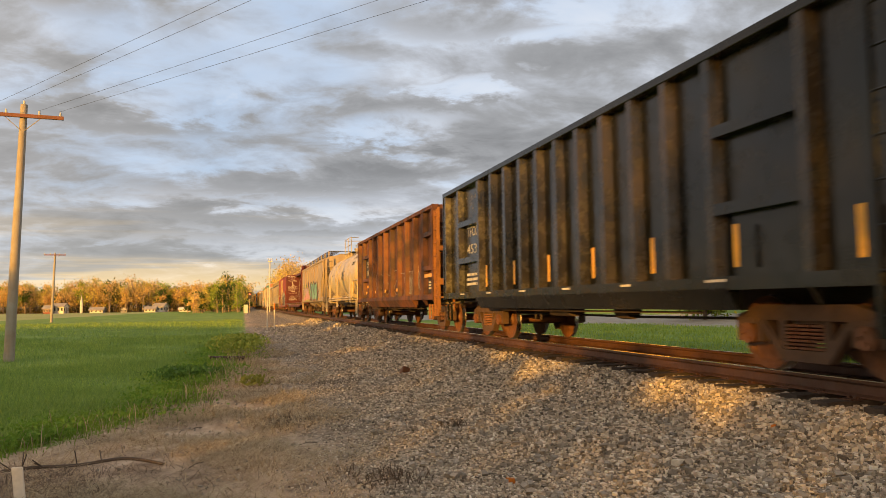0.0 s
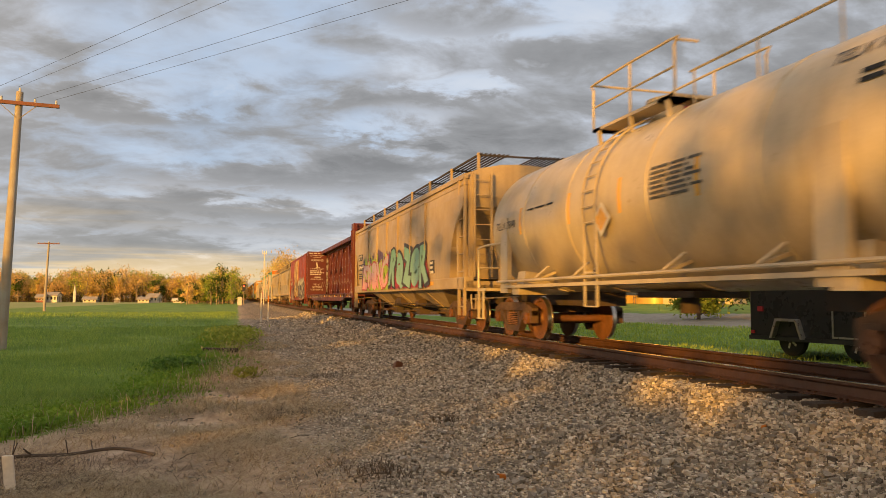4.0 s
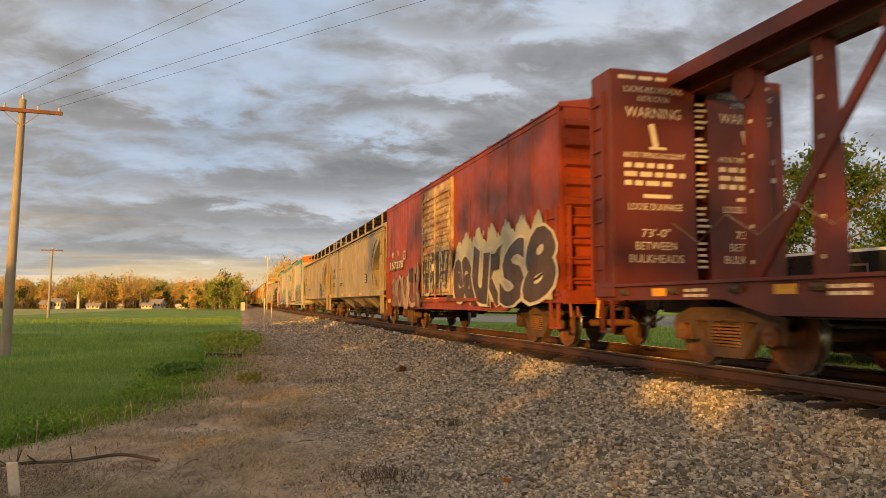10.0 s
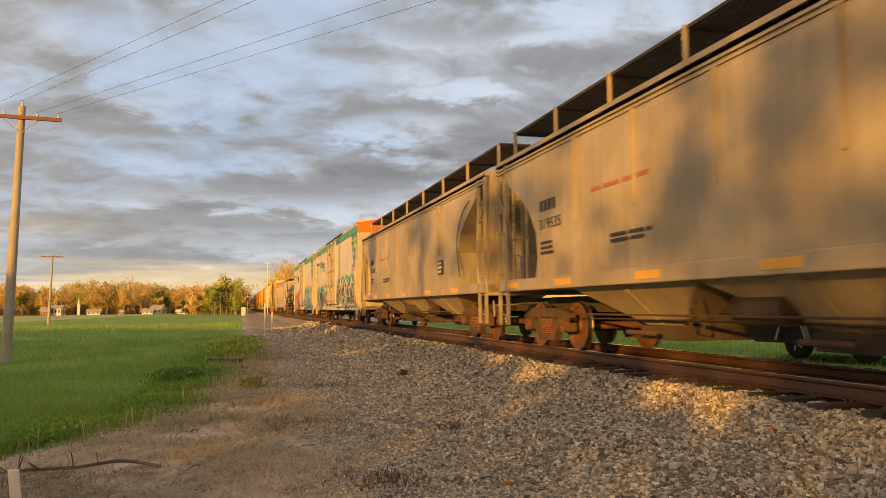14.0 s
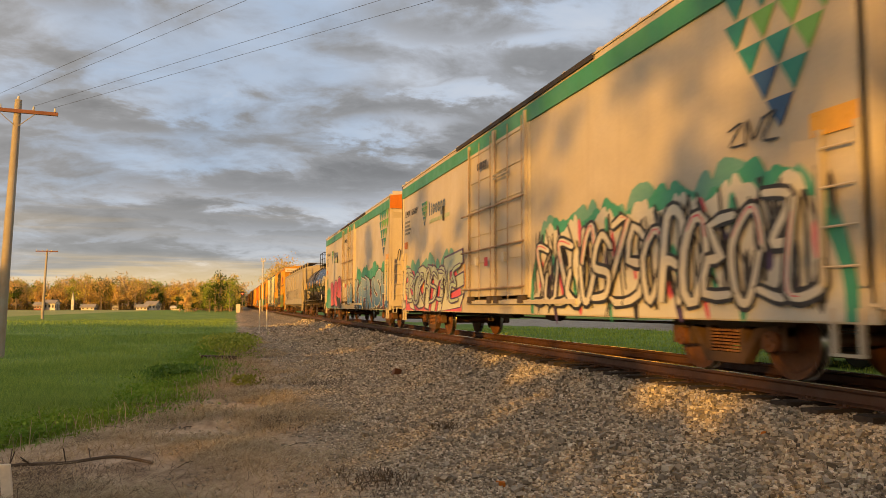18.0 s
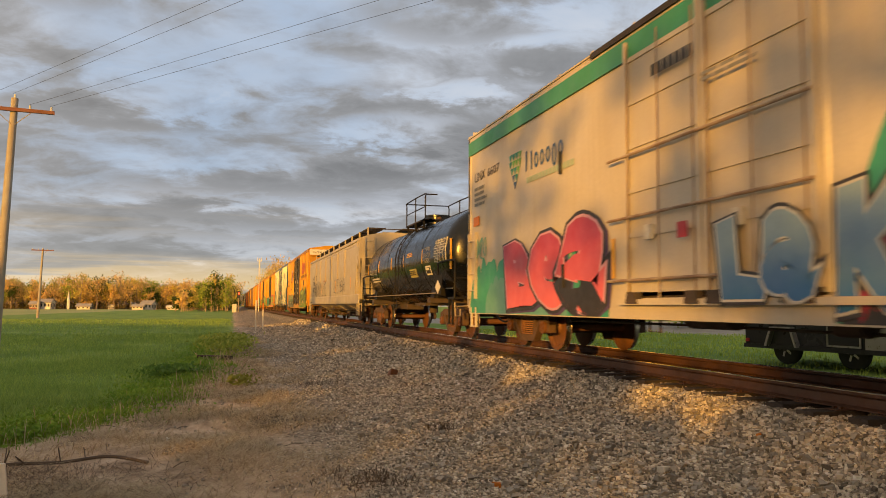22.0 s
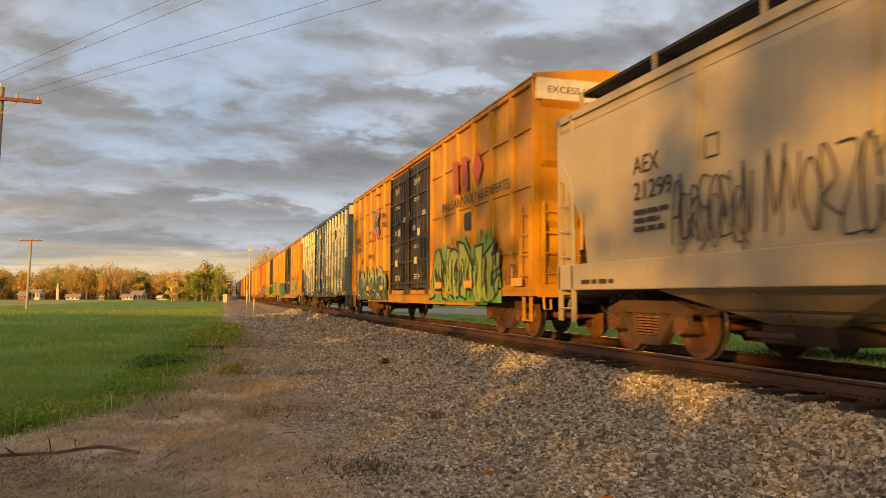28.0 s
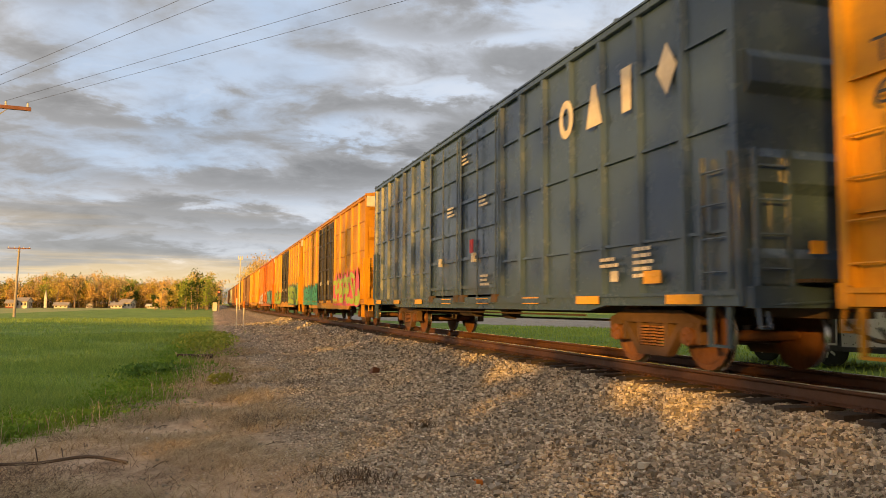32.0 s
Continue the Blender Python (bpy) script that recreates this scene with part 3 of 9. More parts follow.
GX = spaced([(-4000, -400, 600), (-400, -60, 40), (-60, -14, 3), (-14, 14, 0.25), (14, 60, 2.0), (60, 400, 40), (400, 4000, 600)])
GY = spaced([(-600, -60, 90), (-60, 0, 6), (0, 3, 0.6), (3, 32, 0.3), (32, 80, 1.5), (80, 400, 16), (400, 4000, 600)])


def ground_material():
    mt = bpy.data.materials.new("ground_cover")
    mt.use_nodes = True
    nt = mt.node_tree
    N, L = nt.nodes.new, nt.links.new
    p = nt.nodes["Principled BSDF"]
    co = N("ShaderNodeTexCoord")

    def nz(sc, det=5, stretch=None, kind="ShaderNodeTexNoise"):
        n = N(kind)
        n.inputs["Scale"].default_value = sc
        if kind == "ShaderNodeTexNoise":
            n.inputs["Detail"].default_value, n.inputs["Roughness"].default_value = det, 0.65
        src = co.outputs["Object"]
        if stretch:
            mp = N("ShaderNodeMapping")
            mp.inputs["Scale"].default_value = stretch
            L(src, mp.inputs[0])
            src = mp.outputs[0]
        L(src, n.inputs["Vector"])
        return n

    def ramp(fac, stops):
        r = N("ShaderNodeValToRGB")
        while len(r.color_ramp.elements) < len(stops):
            r.color_ramp.elements.new(0.5)
        for e, (q, c) in zip(r.color_ramp.elements, stops):
            e.position, e.color = q, (*c, 1)
        L(fac, r.inputs[0])
        return r.outputs[0]

    def mix(fac, a, b):
        n = N("ShaderNodeMix")
        n.data_type = "RGBA"
        L(fac, n.inputs[0])
        L(a, n.inputs[6])
        L(b, n.inputs[7])
        return n.outputs[2]

    def mask(name, sc=3.0, soft=0.12):
        a = N("ShaderNodeAttribute")
        a.attribute_name = name
        m = N("ShaderNodeMath")
        m.operation = "ADD"
        L(a.outputs["Fac"], m.inputs[0])
        s = N("ShaderNodeMapRange")
        L(nz(sc, 4).outputs[0], s.inputs[0])
        s.inputs[1].default_value, s.inputs[2].default_value, s.inputs[3].default_value, s.inputs[4].default_value = 0.25, 0.75, -0.45, 0.45
        L(s.outputs[0], m.inputs[1])
        r = N("ShaderNodeMapRange")
        L(m.outputs[0], r.inputs[0])
        r.inputs[1].default_value, r.inputs[2].default_value = 0.5 - soft, 0.5 + soft
        return r.outputs[0]

    cell = nz(24, kind="ShaderNodeTexVoronoi")
    cell.inputs["Randomness"].default_value = 1.0
    hue = ramp(cell.outputs["Color"], [(0.0, (0.09, 0.072, 0.055)), (0.35, (0.24, 0.197, 0.15)), (0.7, (0.42, 0.352, 0.275)), (1.0, (0.62, 0.54, 0.44))])
    patchy = ramp(nz(0.7, 5).outputs[0], [(0.3, (0.55, 0.52, 0.48)), (0.7, (1.0, 1.0, 1.0))])
    st = N("ShaderNodeMix")
    st.data_type, st.blend_type = "RGBA", "MULTIPLY"
    st.inputs[0].default_value = 0.8
    L(hue, st.inputs[6])
    L(patchy, st.inputs[7])
    stone = st.outputs[2]
    dirt = ramp(nz(1.3, 8).outputs[0], [(0.34, (0.15, 0.11, 0.08)), (0.45, (0.35, 0.26, 0.185)), (0.57, (0.55, 0.42, 0.305)), (0.70, (0.70, 0.57, 0.44))])
    straw = ramp(nz(6, 6, (1.0, 0.35, 1)).outputs[0], [(0.35, (0.20, 0.138, 0.092)), (0.5, (0.48, 0.35, 0.24)), (0.66, (0.70, 0.54, 0.38))])
    grass = ramp(nz(0.35, 8).outputs[0], [(0.3, (0.12, 0.20, 0.045)), (0.5, (0.19, 0.29, 0.062)), (0.7, (0.28, 0.37, 0.08))])
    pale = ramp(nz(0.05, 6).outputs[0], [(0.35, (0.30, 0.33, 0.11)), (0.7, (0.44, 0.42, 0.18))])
    road = ramp(nz(2.0, 6).outputs[0], [(0.3, (0.30, 0.275, 0.24)), (0.7, (0.46, 0.43, 0.38))])
    col = mix(mask("dirt", 2.6, 0.3), stone, dirt)
    col = mix(mask("straw", 1.2, 0.3), col, straw)
    col = mix(mask("grass", 2.2), col, grass)
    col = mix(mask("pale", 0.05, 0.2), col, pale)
    col = mix(mask("road", 1.0, 0.1), col, road)
    L(col, p.inputs["Base Color"])
    p.inputs["Roughness"].default_value = 0.95
    p.inputs["Specular IOR Level"].default_value = 0.2
    b = N("ShaderNodeBump")
    b.inputs["Strength"].default_value, b.inputs["Distance"].default_value = 0.7, 0.03
    L(cell.outputs["Distance"], b.inputs["Height"])
    b2 = N("ShaderNodeBump")
    b2.inputs["Strength"].default_value, b2.inputs["Distance"].default_value = 0.5, 0.04
    L(nz(9, 8).outputs[0], b2.inputs["Height"])
    L(b.outputs[0], b2.inputs["Normal"])
    L(b2.outputs[0], p.inputs["Normal"])
    return mt


def build_ground():
    X, Y = np.meshgrid(GX, GY)
    Z = ground_z(X, Y)
    nx, ny = len(GX), len(GY)
    idx = np.arange(nx * ny).reshape(ny, nx)
    faces = np.stack([idx[:-1, :-1], idx[:-1, 1:], idx[1:, 1:], idx[1:, :-1]], -1).reshape(-1, 4)
    me = bpy.data.meshes.new("ground")
    me.from_pydata(np.stack([X, Y, Z], -1).reshape(-1, 3).tolist(), [], faces.tolist())
    edge = grass_edge(Y)
    far = np.clip(Y / 60, 0, 1)
    masks = {
        "grass": np.maximum(np.clip(0.5 + (edge - X) * 1.1, 0, 1), np.clip(0.5 + (X - 10.6) * 1.2, 0, 1)),
        "dirt": np.clip(0.5 + (0.9 + 0.4 * np.sin(Y * 0.4) - X) * 0.55, 0, 1),
        "straw": np.clip(0.62 - np.abs(X + 0.1 - 0.3 * np.sin(Y * 0.23)) * 0.45, 0, 1) * np.clip((Y - 5) / 3, 0, 1),
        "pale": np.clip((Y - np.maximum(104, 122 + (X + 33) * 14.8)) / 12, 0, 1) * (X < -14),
        "road": np.clip(3.0 - np.abs(X - (27.6 - 0.277 * (Y - 28))) / 2.2, 0, 1) * (X > 11.5),
    }
    for k, v in masks.items():
        a = me.attributes.new(k, "FLOAT", "POINT")
        a.data.foreach_set("value", v.reshape(-1).astype(np.float32))
    me.materials.append(ground_material())
    me.shade_smooth()
    tagged(new("ground", me), "gravel, straw-littered dirt and green field beside the railway", "ground", kind="structure")


build_ground()


def rail_profile(x):
    return [(x - 0.075, -0.185), (x + 0.075, -0.185), (x + 0.075, -0.172), (x + 0.015, -0.150), (x + 0.009, -0.06), (x + 0.036, -0.035), (x + 0.036, -0.006), (x + 0.026, 0.0), (x - 0.026, 0.0), (x - 0.036, -0.006), (x - 0.036, -0.035), (x - 0.009, -0.06), (x - 0.015, -0.150), (x - 0.075, -0.172)]


M_rail = mat("rusty_rail", (0.12, 0.055, 0.030), 0.6, 0.2, (0.08, 0.038, 0.022), 0.5, 2.0, 0.0, 0.15)
M_railtop = mat("polished_rail_head", (0.85, 0.83, 0.80), 0.13, 1.0, (0.45, 0.40, 0.35), 0.3, 2.0, 0.0, 0.02)
M_tie = mat("weathered_creosote_timber", (0.085, 0.062, 0.048), 0.85, 0.0, (0.035, 0.026, 0.02), 0.7, 4.0, 0.0, 0.4, 60, 0.6)
track = thing("railway_track", "rusty steel rails spiked to weathered timber ties", "railway track", kind="structure")
for k in (-0.755, 0.755):
    r = part("rail", Build().prism(rail_profile(D + k), "y", -80, 760), M_rail, track)
    part("rail_head", Build().box(D + k - 0.034, D + k + 0.034, -80, 760, -0.012, 0.003), M_railtop, r)


def ties():
    rnd = random.Random(4)
    meshes = []
    for k in range(4):
        j = [rnd.uniform(-0.03, 0.03) for _ in range(8)]
        b = Build().prism([(-1.30 + j[0], -0.115 + j[1] * 0.3), (-1.31 + j[2], 0.11), (0, 0.115 + j[3] * 0.3), (1.3 + j[4], 0.112), (1.31 + j[5], -0.11), (0, -0.115)], "z", -0.36, -0.187)
        meshes.append(b.mesh("tie", M_tie))
    plate = Build()
    for k in (-0.755, 0.755):
        plate.box(k - 0.19, k + 0.19, -0.09, 0.09, -0.187, -0.176)
        for s in (-1, 1):
            plate.box(k + s * 0.095 - 0.02, k + s * 0.095 + 0.02, -0.06, -0.03, -0.176, -0.15).box(k + s * 0.095 - 0.02, k + s * 0.095 + 0.02, 0.03, 0.06, -0.176, -0.15)
    pm = plate.mesh("tie_plate", M_rail)
    for i in range(200):
        y = 1.5 + i * 0.55 + rnd.uniform(-0.04, 0.04)
        t = part("tie", rnd.choice(meshes), None, track, loc=(D + rnd.uniform(-0.06, 0.06), y, rnd.uniform(-0.012, 0.0)))
        t.rotation_euler = (0, 0, rnd.uniform(-0.012, 0.012))
        if i < 90:
            part("tie_plate", pm, None, t)


ties()


# ---- the train ----
WHEELSETS = []


def truck_meshes():
    """Meshes shared by every two-axle truck."""
    w = Build()
    for s in (-1, 1):
        rings = []
        for x, r in ((0.66, 0.06), (0.66, 0.40), (0.69, 0.475), (0.70, 0.475), (0.705, 0.455), (0.80, 0.452), (0.80, 0.38), (0.765, 0.34), (0.765, 0.15), (0.82, 0.12), (0.82, 0.02)):
            rings.append([(s * x, r * math.cos(k * math.pi / 14), r * math.sin(k * math.pi / 14)) for k in range(28)])
        w.loft(rings)
    w.cyl((-1.05, 0, 0), (1.05, 0, 0), 0.075, 12)
    for s in (-1, 1):                              # bearing ends with three cap bolts
        w.cyl((s * 0.92, 0, 0), (s * 1.12, 0, 0), 0.125, 14)
        for k in range(3):
            a = k * 2.094
            w.cyl((s * 1.12, 0.065 * math.cos(a), 0.065 * math.sin(a)), (s * 1.145, 0.065 * math.cos(a), 0.065 * math.sin(a)), 0.022, 6)
    f = Build()
    top = [(-1.12, 0.52), (-1.12, 0.68), (-0.72, 0.80), (0.72, 0.80), (1.12, 0.68), (1.12, 0.52), (0.66, 0.62), (-0.66, 0.62)]
    low = [(-0.74, 0.62), (-0.36, 0.16), (0.36, 0.16), (0.74, 0.62), (0.62, 0.62), (0.30, 0.29), (-0.30, 0.29), (-0.62, 0.62)]
    f.prism(top, "x", -0.07, 0.07).prism(low, "x", -0.075, 0.075)
    for s in (-1, 1):
        f.box(-0.06, 0.06, s * 0.34 - 0.05, s * 0.34 + 0.05, 0.28, 0.64)
        f.box(-0.08, 0.08, s * 0.72 - 0.05, s * 0.72 + 0.03, 0.36, 0.62).box(-0.08, 0.08, s * 1.08 - 0.04, s * 1.08 + 0.04, 0.36, 0.62)
        f.box(-0.1, 0.1, s * 0.89 - 0.14, s * 0.89 + 0.14, 0.575, 0.64)
    c = Build()
    for k, y in enumerate((-0.2, 0.0, 0.2)):
        for j in range(7):
            z = 0.30 + j * 0.042
            c.loft([[(0.085 * math.cos(i * math.pi / 5), y + 0.085 * math.sin(i * math.pi / 5), z + dz) for i in range(10)] for dz in (0, 0.026)])
    bo = Build().box(-1.0, 1.0, -0.2, 0.2, 0.58, 0.78).box(-0.25, 0.25, -0.25, 0.25, 0.78, 0.90)
    bo.bar((-0.9, -0.55, 0.42), (0.9, -0.55, 0.42), 0.08, 0.16, (0, 1, 0)).bar((-0.9, 0.55, 0.42), (0.9, 0.55, 0.42), 0.08, 0.16, (0, 1, 0))
    sh = Build().box(-0.05, 0.05, -0.03, 0.03, 0.30, 0.60)
    wm = w.mesh("wheelset", M_wheel, True)
    wm.materials.append(M_tread)
    for q in wm.polygons:
        if abs(q.center.x) > 0.695 and abs(q.center.x) < 0.80 and math.hypot(q.center.y, q.center.z) > 0.43:
            q.material_index = 1
    return {"wheels": wm, "frame": f.mesh("side_frame", M_steel),
            "coil": c.mesh("spring_nest", M_wheel), "bolster": bo.mesh("truck", M_steel), "shoe": sh.mesh("brake_shoe", M_under)}


TRUCK = truck_meshes()


def add_truck(car, y):
    t = part("truck", TRUCK["bolster"], None, car, "rust-brown two-axle truck", loc=(0, y, 0))
    for s in (-1, 1):
        for q in (-1, 1):
            part("brake_shoe", TRUCK["shoe"], None, t, loc=(s * 0.74, q * 0.42, 0))
        part("side_frame", TRUCK["frame"], None, t, loc=(s * 1.0, 0, 0))
        tagged(part("spring_nest", TRUCK["coil"], None, t, loc=(s * 1.02, 0, 0)), kind="stuff")
        ws = part("wheelset", TRUCK["wheels"], None, t, loc=(0, s * 0.89, 0.46))
        WHEELSETS.append((ws, s))
    return t


def coupler(car, y, s):
    """The draft gear and knuckle that stick out at one end; s is +1 at the rear."""
    b = Build().box(-0.09, 0.09, min(y, y + s * 0.62), max(y, y + s * 0.62), 0.80, 0.95)
    b.prism([(-0.17, y + s * 0.55), (-0.13, y + s * 0.86), (0.03, y + s * 0.80), (0.20, y + s * 0.90), (0.21, y + s * 0.60)], "z", 0.74, 1.02)
    part("coupler", b, M_steel, car)
    h = Build().tube(curve_through([(-0.32, y, 0.92), (-0.34, y + s * 0.3, 0.62), (-0.25, y + s * 0.65, 0.48), (-0.12, y + s * 0.95, 0.62)], 3), 0.025)
    part("air_hose", h, M_hose, car)


def lift_lever(car, y, s, material):
    b = Build().tube([(-1.45, y + s * 0.1, 0.86), (-0.3, y + s * 0.22, 0.93)], 0.02)
    b.tube([(-1.45, y + s * 0.1, 0.98), (-1.45, y + s * 0.16, 0.62), (-1.32, y + s * 0.16, 0.62), (-1.30, y + s * 0.1, 0.80)], 0.022)
    part("uncoupling_lever", b, material, car)


def ladder(car, x, ya, yb, z0, z1, n, material, label="", face="x"):
    b = Build()
    if face == "x":
        for y in (ya, yb):
            b.box(x - 0.05, x + 0.02, y - 0.025, y + 0.025, z0, z1)
        for k in range(n):
            z = z0 + (z1 - z0) * (k + 0.5) / n
            b.cyl((x - 0.03, ya, z), (x - 0.03, yb, z), 0.014, 6)
    else:
        for xx in (ya, yb):
            b.box(xx - 0.025, xx + 0.025, x - 0.05, x + 0.02, z0, z1)
        for k in range(n):
            z = z0 + (z1 - z0) * (k + 0.5) / n
            b.cyl((ya, x - 0.03, z), (yb, x - 0.03, z), 0.014, 6)
    part("ladder", b, material, car, label)


def stirrup(car, x, y, material, w=0.38, z0=0.42, z1=0.85):
    b = Build().box(x - 0.02, x + 0.03, y - w / 2, y - w / 2 + 0.05, z0, z1).box(x - 0.02, x + 0.03, y + w / 2 - 0.05, y + w / 2, z0, z1).box(x - 0.03, x + 0.04, y - w / 2, y + w / 2, z0 - 0.03, z0)
    part("stirrup_step", b, material, car)


def running_gear(car, half, ta, tb, sill=(0.72, 1.04), ext=0.0):
    """Centre sill, couplers, trucks, brake rigging."""
    part("centre_sill", Build().box(-0.33, 0.33, -half - ext, half, sill[0], sill[1]), M_under, car)
    for y, s in ((-half - ext, -1), (half, 1)):
        coupler(car, y, s)
    add_truck(car, ta)
    add_truck(car, tb)
    part("air_reservoir", Build().cyl((-0.95, 0.6, 0.78), (-0.95, 1.5, 0.78), 0.2, 14), M_under, car, smooth=True)
    part("brake_cylinder", Build().cyl((-0.8, -1.3, 0.72), (-0.8, -0.9, 0.72), 0.16, 12), M_under, car, smooth=True)
    r = Build().tube([(-0.7, ta + 1.4, 0.62), (-0.75, -1.2, 0.60), (-0.75, 1.6, 0.62), (-0.7, tb - 1.4, 0.60)], 0.022).tube([(-1.25, ta + 1.6, 0.70), (-1.25, tb - 1.6, 0.70)], 0.018)
    r.tube([(-0.9, 2.4, 0.98), (-0.9, 2.4, 0.50), (-0.9, 2.7, 0.50), (-0.9, 2.7, 0.98)], 0.02)
    part("brake_rigging", r, M_under, car)


def brake_wheel(car, x, y, z, material):
    b = Build()
    for k in range(16):
        a, c = k * math.pi / 8, (k + 1) * math.pi / 8
        b.cyl((x + 0.28 * math.cos(a), y, z + 0.28 * math.sin(a)), (x + 0.28 * math.cos(c), y, z + 0.28 * math.sin(c)), 0.02, 5)
    for k in range(4):
        a = k * math.pi / 2
        b.cyl((x, y, z), (x + 0.27 * math.cos(a), y, z + 0.27 * math.sin(a)), 0.014, 5)
    b.box(x - 0.13, x + 0.13, y + 0.04, y + 0.2, z - 0.2, z + 0.2)
    part("brake_wheel", b, material, car, "round brake wheel with its gear box")


def tape(car, x, ys, z, w=0.6, h=0.11, up=False):
    """Reflective strips along the sill; each one a part."""
    me = Build().box(x - 0.006, x, -w / 2, w / 2, 0, h).mesh("reflector", M_reflect)
    for y in ys:
        part("reflector", me, None, car, loc=(0, y, z))


def gondola(y0, y1, top, body, label, ribs, black, ext=0.42, panels=(), bar_z=(1.9, 2.9)):
    """ribs: their places along the car."""
    half = (y1 - y0) / 2
    c = thing("gondola_car", label, "gondola car", "cars of the freight train")
    pan = 1.44
    for s in (-1, 1):
        part("side_wall", Build().box(min(s * pan, s * (pan - 0.05)), max(s * pan, s * (pan - 0.05)), -half + 0.1, half - 0.1, 1.02, top - 0.06), body, c)
        part("top_chord", Build().box(min(s * 1.34, s * 1.60), max(s * 1.34, s * 1.60), -half, half, top - 0.12, top), body, c, bev=0.012)
        sill = Build().prism([(s * 1.60, 1.0), (s * 1.60, 1.14), (s * 1.40, 1.14), (s * 1.40, 0.78), (s * 1.45, 0.74)], "y", -half + 2.8, half - 2.8)
        sill.box(min(s * 1.40, s * 1.59), max(s * 1.40, s * 1.59), -half, -half + 2.8, 0.98, 1.14).box(min(s * 1.40, s * 1.59), max(s * 1.40, s * 1.59), half - 2.8, half, 0.98, 1.14)
        part("side_sill", sill, body, c)
        for y in ribs:
            poly = [(s * pan, y - 0.13), (s * 1.585, y - 0.075), (s * 1.585, y + 0.075), (s * pan, y + 0.13)]
            part("rib", Build().prism(poly, "z", 1.14, top - 0.12), M_ribglint if black else body, c)
            part("gusset", Build().prism([(s * 1.44, 0.80), (s * 1.60, 1.0), (s * 1.44, 1.0)], "y", y - 0.02, y + 0.02), body, c)
    for ya, yb in panels:
        for z in bar_z:
            part("panel_bar", Build().box(-1.585, -1.44, ya + 0.08, yb - 0.08, z - 0.07, z + 0.07), body, c)
    for s in (-1, 1):
        yy = s * half
        e = Build().box(-1.44, 1.44, min(yy, yy - s * 0.06), max(yy, yy - s * 0.06), 1.0, top)
        part("end_wall", e, body, c)
        for z in (1.45, 2.1, 2.75, 3.35):
            part("end_rib", Build().box(-1.44, 1.44, min(yy, yy + s * 0.12), max(yy, yy + s * 0.12), z - 0.07, z + 0.07), body, c)
        for x in (-1.5, 1.5):
            part("corner_post", Build().box(x - 0.1, x + 0.1, min(yy, yy + s * 0.05), max(yy, yy + s * 0.05), 0.95, top), body, c)
    part("floor_sheet", Build().box(-1.40, 1.40, -half + 0.1, half - 0.1, 1.0, 1.06), M_under, c)
    platform = mat("orange_rust_steel", (0.40, 0.17, 0.045), 0.75, 0.0, (0.12, 0.05, 0.025), 0.7, 2.5, 0.3, 0.2) if not black else M_black
    part("end_platform", Build().box(-1.45, 1.45, -half - ext, -half, 1.02, 1.08), platform, c)
    ladder(c, -half - 0.12, -1.42, -0.98, 0.6, top - 0.1, 8, platform, face="y")
    side = -half + 0.15 if black else -half - 0.40
    ladder(c, -1.60 if black else -1.52, side, side + (0.45 if black else 0.34), 0.5, top - 0.2, 8, platform)
    if not black:
        part("end_step", Build().box(-1.5, -0.9, -half - 0.42, -half - 0.1, 2.42, 2.56), platform, c)
        part("end_step", Build().box(-1.5, -0.9, -half - 0.42, -half - 0.1, 1.42, 1.6), platform, c)
    brake_wheel(c, -0.35, -half - 0.2, 2.3, platform)
    for y in (-half + 0.4, half - 0.4):
        stirrup(c, -1.55, y, platform)
    for y, s in ((-half, -1), (half, 1)):
        lift_lever(c, y, s, M_handrail)
    return c, half


